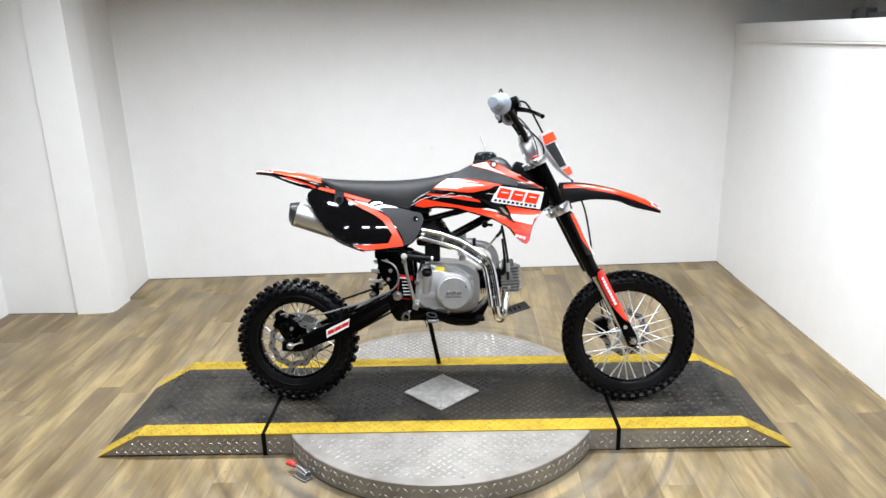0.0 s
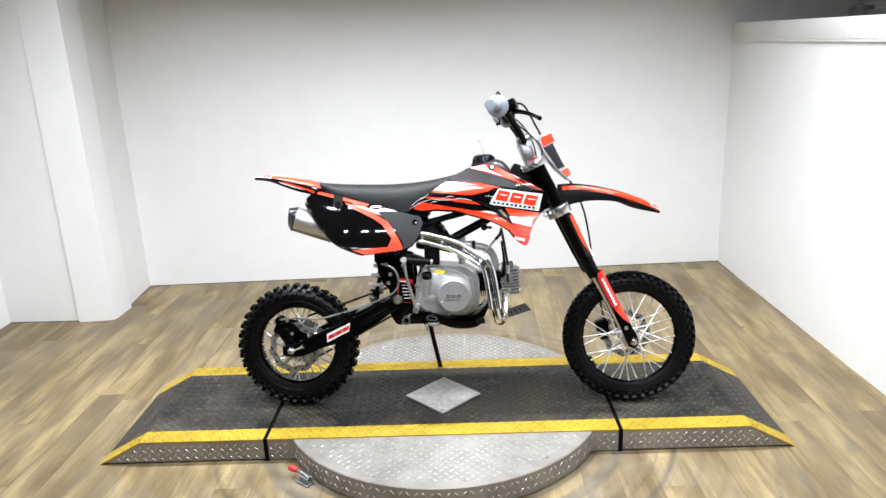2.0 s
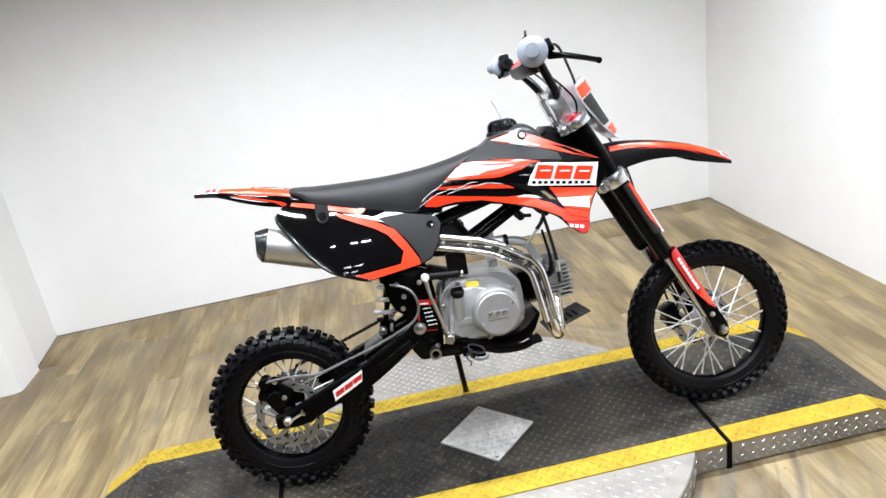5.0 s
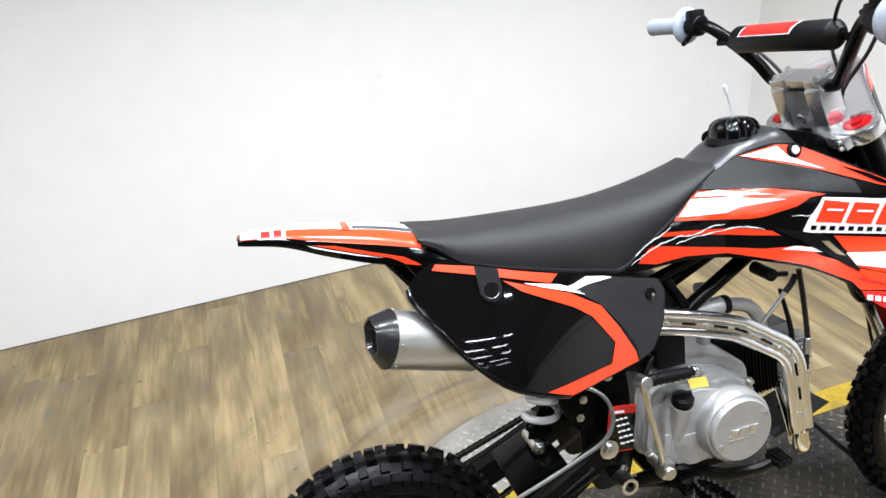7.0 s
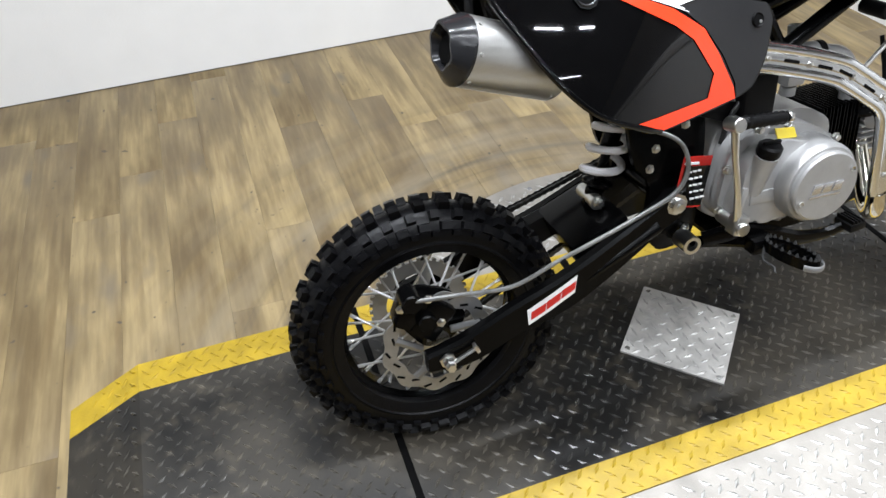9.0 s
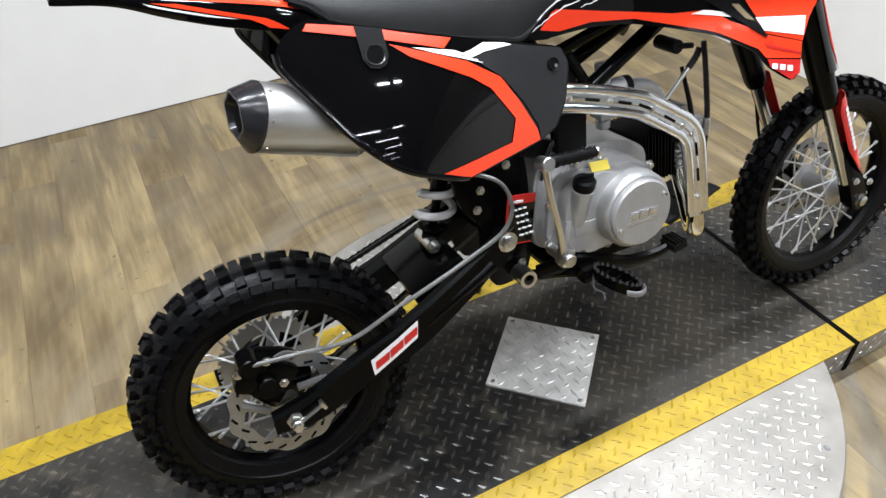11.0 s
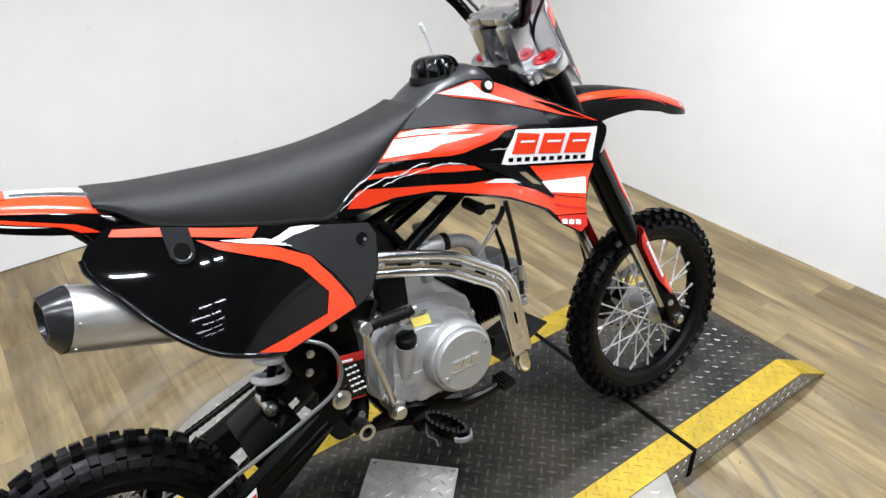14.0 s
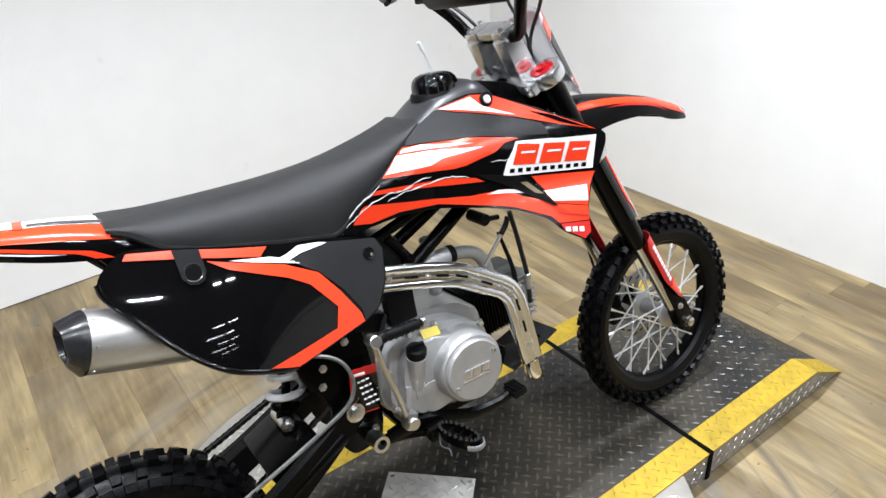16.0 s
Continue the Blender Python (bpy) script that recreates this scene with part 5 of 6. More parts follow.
prism(b, rounded([(-0.14, 0.320), (0.04, 0.318), (0.085, 0.335), (0.115, 0.395), (0.105, 0.402), (0.07, 0.350), (-0.14, 0.338)]), -0.088, 0.075, 0.004)
part("skid_plate", b, BLACK_SATIN, bike, "black steel engine skid plate")
b = bmesh.new()
tube(b, [(-0.132, 0.075, 0.335), (-0.128, 0.12, 0.28), (-0.112, 0.26, 0.115), (-0.106, 0.305, 0.062)], 0.0095, 10, 4)
box(b, (-0.106, 0.309, 0.057), (0.026, 0.024, 0.008), (10.5, 0, 0), 0.003)
rod(b, (-0.135, 0.05, 0.340), (-0.135, 0.09, 0.340), 0.015)
part("side_stand", b, BLACK_SATIN, bike, "black steel side stand")
b = bmesh.new()
tube(b, [(-0.10, 0.10, 0.37), (0.0, 0.115, 0.35), (0.06, 0.12, 0.36)], 0.007, 8)
rod(b, (0.062, 0.12, 0.36), (0.066, 0.165, 0.362), 0.008)
part("gear_lever", b, STEEL, bike, "steel gear lever")
# slotted plate reaching forward under the engine
b = bmesh.new()
pl = [Vector(p) for p in ((0.262, -0.066, 0.364), (0.245, 0.020, 0.372), (0.130, 0.030, 0.330), (0.135, -0.075, 0.326))]
n = (pl[1] - pl[0]).cross(pl[3] - pl[0]).normalized()
lo = [b.verts.new(p) for p in pl]
hi = [b.verts.new(p + n * 0.004) for p in pl]
b.faces.new(lo)
b.faces.new(hi)
for i in range(4):
    b.faces.new((lo[i], lo[(i + 1) % 4], hi[(i + 1) % 4], hi[i]))
bash = part("bash_plate", b, DARK_STUFF, bike, "dark grey slotted metal bash plate")
for q in range(3):
    b = bmesh.new()
    c = pl[0] * 0.42 + pl[1] * 0.30 + pl[3] * 0.28 + Vector((0.004 - 0.016 * q, 0.0, 0.001 - 0.006 * q))
    for sg in (-1, 1):
        rod(b, c + (pl[1] - pl[0]) * 0.32 + n * sg * 0.0046, c - (pl[1] - pl[0]) * 0.10 + n * sg * 0.0046, 0.0022, seg=8)
    part("slot", b, GAP, bash, "dark slot")

# ---- front end ----
FD = Vector((0.4432, 0, -0.8964))


def fork_at(s, y=0.0):
    return Vector((0.278, y, 0.922)) + FD * s


FY = 0.088
for s in (-1, 1):
    y = s * FY
    b = bmesh.new()
    lathe(b, [(0.020, 0.014), (0.0245, 0.018), (0.0245, 0.235), (0.0245, 0.245), (0.0245, 0.40), (0.0232, 0.425), (0.0232, 0.470), (0.0195, 0.486)], fork_at(0, y), FD, 28)
    leg = part("fork_leg", b, BLACK_SATIN, bike, "black upside-down fork leg")
    b = bmesh.new()
    rod(b, fork_at(0.48, y), fork_at(0.70, y), 0.0130, seg=24)
    part("fork_tube", b, FORK_TUBE, leg, "polished sliding tube")
    b = bmesh.new()
    prism(b, rounded([(0.546, 0.385), (0.564, 0.394), (0.608, 0.328), (0.640, 0.27), (0.646, 0.236), (0.630, 0.220), (0.610, 0.228), (0.590, 0.28), (0.562, 0.340)]), y - 0.015, y + 0.015, 0.004)
    foot = part("axle_foot", b, BLACK_SATIN, leg)
    b = bmesh.new()
    lathe(b, [(0.0235, 0.004), (0.0240, -0.001), (0.0225, -0.004), (0.012, -0.0045), (0.011, -0.008), (0, -0.008)], fork_at(0.015, y), FD, 32)
    part("fork_cap", b, RED_METAL, leg, "red anodised fork cap")
b = bmesh.new()
rod(b, (FX, -0.102, FR), (FX, 0.106, FR), 0.0085)
bolt(b, (FX, -0.100, FR), 0.011, 0.012)
axle = part("front_axle", b, STEEL, bike, "zinc front axle and nut")
bolts([(FX - 0.028, -0.104, FR + 0.052), (FX + 0.014, -0.104, FR + 0.040)], 0.0055, 0.006, (0, -1, 0), axle)
ftilt = math.degrees(math.atan2(FD.x, -FD.z))
for at_s, name, hi, lab in ((0.026, "upper_triple_clamp", 0.026, "polished upper triple clamp"), (0.215, "lower_triple_clamp", 0.034, "polished lower triple clamp")):
    b = bmesh.new()
    for s in (-1, 1):
        lathe(b, [(0.0355, -hi / 2), (0.037, -hi / 2 + 0.003), (0.037, hi / 2 - 0.003), (0.0355, hi / 2)], fork_at(at_s, s * FY), FD, 28)
        p = fork_at(at_s, s * (FY + 0.0))
        box(b, tuple(p + Vector((-0.032, 0, -0.016))), (0.028, 0.030, hi * 0.9), (0, -ftilt, 0), 0.004)
    p = fork_at(at_s) + Vector((-0.018, 0, -0.009))
    box(b, tuple(p), (0.056, 0.15, hi * 0.92), (0, -ftilt, 0), 0.007)
    cl = part(name, b, CLAMP, bike, lab)
    bolts([fork_at(at_s + k * hi * 0.24, s * FY) + Vector((-0.047, s * 0.008, -0.02)) for s in (-1, 1) for k in (-1, 1)], 0.0042, 0.006, (-0.9, 0, -0.42), cl, "zinc pinch bolt")
# handlebar mount
b = bmesh.new()
for s in (-1, 1):
    box(b, (0.262, s * 0.043, 0.938), (0.044, 0.034, 0.086), (0, -ftilt + 4, 0), 0.003)
    box(b, (0.249, s * 0.043, 0.985), (0.046, 0.036, 0.022), (0, -ftilt + 4, 0), 0.003)
box(b, (0.276, 0, 0.946), (0.016, 0.07, 0.092), (0, -ftilt + 4, 0), 0.002)
box(b, (0.250, 0, 0.988), (0.044, 0.12, 0.016), (0, -ftilt + 4, 0), 0.0025)
rod(b, (0.246, 0, 0.914), (0.268, 0, 0.926), 0.011)
mount = part("handlebar_mount", b, CLAMP, bike, "polished block handlebar mount")
bolts([(0.245 + 0.014 * k, s * 0.050, 0.9965 + 0.006 * k) for s in (-1, 1) for k in (-1, 1)], 0.0045, 0.005, (-0.4, 0, 0.9), mount)
b = bmesh.new()
lathe(b, [(0.015, 0), (0.016, 0.004), (0.016, 0.012), (0.008, 0.014), (0, 0.013)], (0.303, 0.0, 0.908), (-0.44, 0, 0.896), 6)
part("stem_nut", b, RED_METAL, bike, "red anodised stem nut")
BAR = [(0.128, 0.392, 1.080), (0.150, 0.300, 1.084), (0.163, 0.235, 1.088), (0.180, 0.195, 1.078), (0.222, 0.125, 1.022), (0.246, 0.085, 0.985), (0.250, 0.055, 0.976), (0.250, 0.0, 0.976)]
b = bmesh.new()
LB = [(x + 0.010 * min(1, y / 0.2) + 0.022 * max(0, y - 0.2) / 0.2, y * 0.865 if y > 0.09 else y, z + 0.008 * min(1, max(0, y - 0.06) / 0.14) + 0.016 * max(0, y - 0.2) / 0.2) for x, y, z in BAR]
tube(b, LB + [(x, -y, z) for x, y, z in BAR[-2::-1]], 0.0115, 12, 5)
bars = part("handlebar", b, BLACK_SATIN, bike, "black steel handlebar with crossbar pad")
b = bmesh.new()
rod(b, (0.196, -0.168, 1.062), (0.196, 0.168, 1.062), 0.0065)
part("crossbar", b, BLACK_SATIN, bars)
b = bmesh.new()
lathe(b, [(0.010, -0.146), (0.021, -0.135), (0.0245, -0.129), (0.0245, 0.098), (0.021, 0.104), (0.010, 0.106)], (0.192, 0, 1.066), (0, 1, 0), 24)
pad = part("bar_pad", b, BLACK_MATT, bars, "grey-black foam bar pad")


def on_pad(y, a):
    return Vector((0.192 - 0.0245 * math.sin(a), y, 1.066 + 0.0245 * math.cos(a)))


part("sticker", skin([(-0.055, 1.25), (0.070, 1.25), (0.060, 0.35), (-0.065, 0.35)], on_pad, 0.0014, 0.0008, 0.2), RED, pad, "red sticker")
part("sticker", skin([(-0.058, 1.32), (0.0735, 1.32), (0.0630, 0.28), (-0.0685, 0.28)], on_pad, 0.0006, 0.0008, 0.2), WHITE, pad, "white sticker edge")
for s in (-1, 1):
    b = bmesh.new()
    g0, g1 = (Vector((0.128, -0.392, 1.080)), Vector((0.152, -0.290, 1.0845))) if s < 0 else (Vector((0.159, 0.339, 1.103)), Vector((0.176, 0.251, 1.101)))
    gd = (g1 - g0).normalized()
    L0 = (g1 - g0).length
    prof = [(0.009, -0.006), (0.0165, -0.005), (0.0175, -0.001)] + [(0.0168 if k % 2 else 0.0155, 0.004 + k * (L0 - 0.010) / 14) for k in range(15)]
    prof += [(0.020, L0 - 0.004), (0.033, L0), (0.037, L0 + 0.004), (0.036, L0 + 0.009), (0.026, L0 + 0.013), (0.014, L0 + 0.013)]
    lathe(b, prof, g0, gd, 28)
    part("grip", b, GRIP, bars, "translucent pale blue rubber grip", sharp=60)
# right-hand brake lever, master cylinder, throttle housing
b = bmesh.new()
rod(b, (0.156, -0.268, 1.086), (0.164, -0.238, 1.088), 0.024, seg=18)
box(b, (0.150, -0.252, 1.112), (0.020, 0.018, 0.024), (0, 0, 0), 0.004)
part("throttle_housing", b, BLACK_MATT, bars)
b = bmesh.new()
box(b, (0.196, -0.222, 1.092), (0.046, 0.058, 0.034), (0, -20, -12), 0.006)
box(b, (0.176, -0.222, 1.092), (0.026, 0.024, 0.034), (0, 0, -12), 0.004)
master = part("front_master_cylinder", b, BLACK_SATIN, bars, "black brake reservoir on the handlebar")
b = bmesh.new()
tube(b, [(0.206, -0.222, 1.074), (0.238, -0.252, 1.066), (0.268, -0.305, 1.050), (0.283, -0.362, 1.036)], [0.0075, 0.0058, 0.0050, 0.0050], 10, wide=1.3)
bm_ball = lathe(b, [(0.0, -0.008), (0.006, -0.005), (0.0078, 0), (0.006, 0.005), (0.0, 0.008)], (0.284, -0.365, 1.035), (0, 1, 0), 14)
part("brake_lever", b, BLACK_SATIN, bars, "black brake lever")
b = bmesh.new()
rod(b, (0.180, 0.236, 1.100), (0.184, 0.205, 1.098), 0.021, seg=18)
box(b, (0.178, 0.218, 1.115), (0.030, 0.026, 0.030), (0, 0, 0), 0.006)
tube(b, [(0.172, 0.222, 1.084), (0.167, 0.235, 1.069), (0.157, 0.228, 1.066)], 0.005, 8)
part("kill_switch", b, BLACK_MATT, bars, "black kill switch clamped on the handlebar")
# cables from the bars
for pts, r in (
    ([(0.205, -0.212, 1.100), (0.245, -0.175, 1.095), (0.290, -0.10, 1.03), (0.350, 0.02, 0.94), (0.430, 0.09, 0.83), (0.469, 0.110, 0.754), (0.489, 0.112, 0.691), (0.507, 0.113, 0.582), (0.515, 0.113, 0.494), (0.538, 0.112, 0.38), (0.553, 0.100, 0.30)], 0.0036),
    ([(0.192, 0.225, 1.092), (0.238, 0.19, 1.075), (0.285, 0.11, 1.0), (0.30, 0.05, 0.90), (0.27, 0.05, 0.78)], 0.0034),
    ([(0.150, -0.252, 1.125), (0.158, -0.215, 1.140), (0.172, -0.160, 1.115), (0.215, -0.10, 1.05), (0.275, -0.05, 1.00), (0.315, -0.02, 0.95), (0.310, 0.0, 0.88)], 0.0030),
):
    b = bmesh.new()
    tube(b, pts, r, 8)
    part("cable", b, CABLE, bike, "black rubber cable")
# left brake caliper
b = bmesh.new()
box(b, (0.545, 0.070, 0.262), (0.050, 0.046, 0.078), (0, -20, 0), 0.010)
rod(b, (0.545, 0.06, 0.28), (0.545, 0.108, 0.28), 0.016)
rod(b, (0.538, 0.06, 0.245), (0.538, 0.108, 0.245), 0.016)
part("front_brake_caliper", b, BLACK_SATIN, bike, "black front brake caliper")
# fork guards: upper sleeves and lower shields
for s in (-1, 1):
    y0 = s * FY

    def on_upper(t, a, y0=y0):
        p = fork_at(t, y0)
        side_, fwd = Vector((0, 1, 0)), Vector((0.8964, 0, 0.4432))
        return p + 0.0285 * (fwd * math.cos(a) + side_ * math.sin(a))

    def on_lower(t, a):
        """Round the fork: a = 0 straight ahead, growing towards the outside."""
        p = fork_at(t, FY)
        side_, fwd = Vector((0, 1, 0)), Vector((0.8964, 0, 0.4432))
        r = 0.0205 + 0.008 * max(0.0, math.cos(a)) + 0.004 * max(0.0, math.sin(a))
        return p + r * (fwd * math.cos(a) + side_ * math.sin(a)) + fwd * 0.003

    lo, hi = (-1.75, 0.9) if s < 0 else (-0.9, 1.75)
    u = part("upper_fork_guard", skin([(0.240, lo), (0.240, hi), (0.425, hi), (0.415, (lo + hi) / 2), (0.400, lo)], on_upper, 0, -0.0015, 0.06), BLACK_GLOSS, bike, "black fork guard with orange and white graphics")
    part("sticker", skin([(0.246, -0.95), (0.246, -0.1), (0.42, 0.25), (0.405, -0.6), (0.36, -1.05), (0.33, -1.1)], on_upper, 0.0018, -0.003, 0.06), ORANGE, u, "orange graphic")
    part("sticker", skin([(0.31, -0.45), (0.34, -0.25), (0.422, 0.3), (0.415, -0.62)], on_upper, 0.0036, -0.0055, 0.06), WHITE, u, "white graphic")
    fit = mirrored if s < 0 else (lambda bm: bm)
    g = part("lower_fork_guard", fit(skin([(0.475, -0.70), (0.475, 1.30), (0.50, 1.62), (0.60, 1.62), (0.665, 1.10), (0.69, 0.6), (0.70, 0.0), (0.68, -0.75), (0.56, -0.80)], on_lower, 0, 0.002, 0.07)), RED, bike, "red fork shield with white lettering bars")
    for k in range(9):
        part("white_bar", fit(skin([(0.500 + 0.0125 * k, 0.94), (0.500 + 0.0125 * k, 1.22), (0.509 + 0.0125 * k, 1.22), (0.509 + 0.0125 * k, 0.94)], on_lower, 0.002, 0.0012, 0.06)), WHITE, g)
    part("sticker", fit(skin([(0.625, 1.42), (0.615, 0.5), (0.605, -0.2), (0.69, -0.3), (0.688, 0.5), (0.66, 1.05)], on_lower, 0.002, 0.0010, 0.06)), ORANGE, g, "orange graphic")

# front number plate
NP0, NP1 = Vector((0.344, 0, 1.015)), Vector((0.430, 0, 0.832))
nd = (NP1 - NP0).normalized()
nf = Vector((-nd.z, 0, nd.x))


def on_plate(y, t):
    return NP0 + nd * t * 0.2 + Vector((0, y, 0)) + nf * (0.003 - 8.0 * y * y)


outline = rounded([(-0.074, -0.02), (0.074, -0.02), (0.084, 0.04), (0.086, 0.30), (0.072, 0.7), (0.045, 1.0), (-0.045, 1.0), (-0.072, 0.7), (-0.086, 0.30), (-0.084, 0.04)])
npl = part("number_plate", skin(outline, on_plate, 0, 0.003, 0.012), WHITE_PLASTIC, bike, "milky plastic front number plate with grey panels")
for nm, o, m, lab in (
    ("sticker", [(-0.083, 0.22), (-0.071, 0.68), (-0.040, 0.70), (-0.044, 0.22)], GREY_PLASTIC, "dark grey panel"),
    ("sticker", [(0.044, 0.22), (0.040, 0.70), (0.071, 0.68), (0.083, 0.22)], GREY_PLASTIC, "dark grey panel"),
    ("sticker", [(-0.078, 0.04), (-0.082, 0.20), (0.082, 0.20), (0.078, 0.04)], ORANGE, "orange graphic"),
    ("sticker", [(-0.064, 0.74), (-0.052, 0.88), (0.052, 0.88), (0.064, 0.74)], ORANGE, "orange graphic"),
):
    part(nm, skin(o, on_plate, -0.0018, 0.0012, 0.012), m, npl, lab)

# ---- bodywork ----


def arch(zt, zl, w, power=0.62):
    """A surface across the machine: x along it, u from its right edge (-1) over the top to its left edge (1)."""

    def g(x, u):
        a = u * math.pi / 2
        sn, cs = math.sin(a), max(0.0, math.cos(a))
        return Vector((x, w(x) * math.copysign(abs(sn) ** power, sn), zl(x) + (zt(x) - zl(x)) * cs**power))

    return g


def band(x0, x1, u0, u1, n=14, taper=lambda t: (0, 0)):
    """An outline in x and u between two edges that may bend along the way."""
    lo, hi = [], []
    for k in range(n + 1):
        t = k / n
        a, b_ = taper(t)
        lo.append((x0 + (x1 - x0) * t, u0 + a))
        hi.append((x0 + (x1 - x0) * t, u1 + b_))
    return lo + hi[::-1]


def shell(g, x0, x1, n, m, thick):
    """A whole arch surface as one thick shell, with an even mesh."""
    bm = bmesh.new()
    out, inn = [], []
    for i in range(n + 1):
        x = x0 + (x1 - x0) * i / n
        ro, ri = [], []
        for j in range(m + 1):
            u = -1 + 2 * j / m
            p = g(x, u)
            ro.append(bm.verts.new(p))
            c = g(x, 0)
            ri.append(bm.verts.new(p + (Vector((p.x, 0, c.z - 0.06)) - p).normalized() * thick))
        out.append(ro)
        inn.append(ri)
    for i in range(n):
        for j in range(m):
            bm.faces.new((out[i][j], out[i][j + 1], out[i + 1][j + 1], out[i + 1][j]))
            bm.faces.new((inn[i][j], inn[i + 1][j], inn[i + 1][j + 1], inn[i][j + 1]))
        for j in (0, m):
            bm.faces.new((out[i][j], out[i + 1][j], inn[i + 1][j], inn[i][j]))
    for i in (0, n):
        for j in range(m):
            bm.faces.new((out[i][j], out[i][j + 1], inn[i][j + 1], inn[i][j]))
    return bm


# seat
seat_top = curve((-0.505, 0.853), (-0.44, 0.847), (-0.335, 0.842), (-0.218, 0.841), (-0.123, 0.848), (-0.039, 0.862), (0.022, 0.876))
seat_low = curve((-0.505, 0.846), (-0.475, 0.832), (-0.447, 0.808), (-0.417, 0.796), (-0.315, 0.768), (-0.223, 0.748), (-0.178, 0.741), (-0.141, 0.764), (-0.057, 0.818), (0.022, 0.872))
seat_w = curve((-0.505, 0.066), (-0.44, 0.082), (-0.33, 0.090), (-0.22, 0.092), (-0.12, 0.088), (-0.04, 0.078), (0.022, 0.062))
g_seat = arch(seat_top, seat_low, seat_w, 0.66)
seat = part("seat", shell(g_seat, -0.505, 0.022, 60, 40, 0.012), SEAT, bike, "dark grey vinyl seat", sharp=60)
b = bmesh.new()
tube(b, [tuple(g_seat(x, -1) + Vector((0, -0.002, -0.002))) for x in np.linspace(-0.50, 0.018, 26)], 0.0050, 8, 2)
part("piping", b, BLACK_MATT, seat, "black lower edge piping")
b = bmesh.new()
box(b, (-0.30, 0, 0.772), (0.40, 0.12, 0.05), (0, 9, 0), 0.01)
part("seat_base", b, BLACK_MATT, seat)

# tail
tail_top = curve((-0.770, 0.882), (-0.70, 0.883), (-0.62, 0.874), (-0.55, 0.862), (-0.505, 0.850), (-0.48, 0.841), (-0.43, 0.818))
tail_low = curve((-0.770, 0.876), (-0.70, 0.866), (-0.64, 0.842), (-0.58, 0.822), (-0.517, 0.808), (-0.43, 0.790))
tail_w = curve((-0.770, 0.020), (-0.70, 0.038), (-0.62, 0.050), (-0.55, 0.062), (-0.48, 0.076), (-0.43, 0.082))
g_tail0 = arch(tail_top, tail_low, tail_w, 0.6)


def g_tail(x, u):
    return g_tail0(x, u) + Vector((0, 0.026 * (max(0.0, -0.50 - x) / 0.27) ** 1.7, 0))


tail = part("rear_fender", shell(g_tail, -0.770, -0.43, 36, 28, 0.004), BLACK_GLOSS, bike, "gloss black rear fender with orange and white graphics", sharp=60)
part("sticker", skin(band(-0.752, -0.455, -0.13, 0.32), g_tail, 0.0012, 0.001, 0.012), TAIL_WHITE, tail, "white top graphic")
part("sticker", skin(band(-0.765, -0.470, -0.72, -0.14, taper=lambda t: (0.05 * t, -0.05 * t)), g_tail, 0.0012, 0.001, 0.012), ORANGE, tail, "orange graphic")
part("sticker", skin(band(-0.765, -0.470, 0.37, 0.72), g_tail, 0.0012, 0.001, 0.012), ORANGE, tail, "orange graphic")
part("sticker", skin([(-0.63, -0.80), (-0.53, -0.90), (-0.505, -0.99), (-0.528, -0.99), (-0.55, -0.93), (-0.66, -0.86)], g_tail, 0.0012, 0.001, 0.012), ORANGE, tail, "orange graphic")
part("sticker", skin([(-0.668, -0.90), (-0.60, -0.92), (-0.56, -0.935), (-0.60, -0.945), (-0.66, -0.935)], g_tail, 0.0012, 0.001, 0.012), WHITE, tail, "thin white flash")
part("sticker", skin(band(-0.595, -0.47, -0.13, -0.03), g_tail, 0.0028, 0.001, 0.012), GREY_CAP, tail, "grey stripe")
part("sticker", skin(band(-0.737, -0.697, -0.78, -0.10), g_tail, 0.0028, 0.001, 0.012), WHITE, tail, "white badge with red blocks")
part("red_block", skin(band(-0.733, -0.719, -0.70, -0.16), g_tail, 0.004, 0.0008, 0.03), RED, tail)
part("red_block", skin(band(-0.714, -0.702, -0.72, -0.16), g_tail, 0.004, 0.0008, 0.03), RED, tail)
part("paper_strip", skin(band(-0.694, -0.612, -0.16, 0.28), g_tail, 0.0028, 0.001, 0.012), PAPER, tail, "beige paper strip")
part("sticker", skin(band(-0.763, -0.739, -0.66, 0.66), g_tail, 0.0022, 0.001, 0.012), WHITE, tail, "white tip")
part("orange_tab", skin(band(-0.612, -0.600, -0.24, 0.32), g_tail, 0.0028, 0.001, 0.03), ORANGE, tail)
b = bmesh.new()
prism(b, [(-0.53, 0.812), (-0.43, 0.795), (-0.43, 0.70), (-0.47, 0.72)], -0.045, 0.045, 0.006)
part("inner_fender", b, BLACK_MATT, bike, "matt black inner rear fender")

# front fender
ff_top = curve((0.375, 0.822), (0.42, 0.823), (0.48, 0.817), (0.56, 0.800), (0.644, 0.773), (0.705, 0.744), (0.738, 0.718))
ff_low = curve((0.375, 0.734), (0.41, 0.746), (0.46, 0.757), (0.53, 0.759), (0.60, 0.749), (0.65, 0.728), (0.738, 0.708))
ff_w = curve((0.375, 0.050), (0.45, 0.062), (0.55, 0.068), (0.64, 0.058), (0.70, 0.046), (0.738, 0.030))
g_ff = arch(ff_top, ff_low, ff_w, 0.55)
fender = part("front_fender", shell(g_ff, 0.375, 0.738, 36, 28, 0.004), BLACK_MATT, bike, "black front fender with orange graphics", sharp=60)
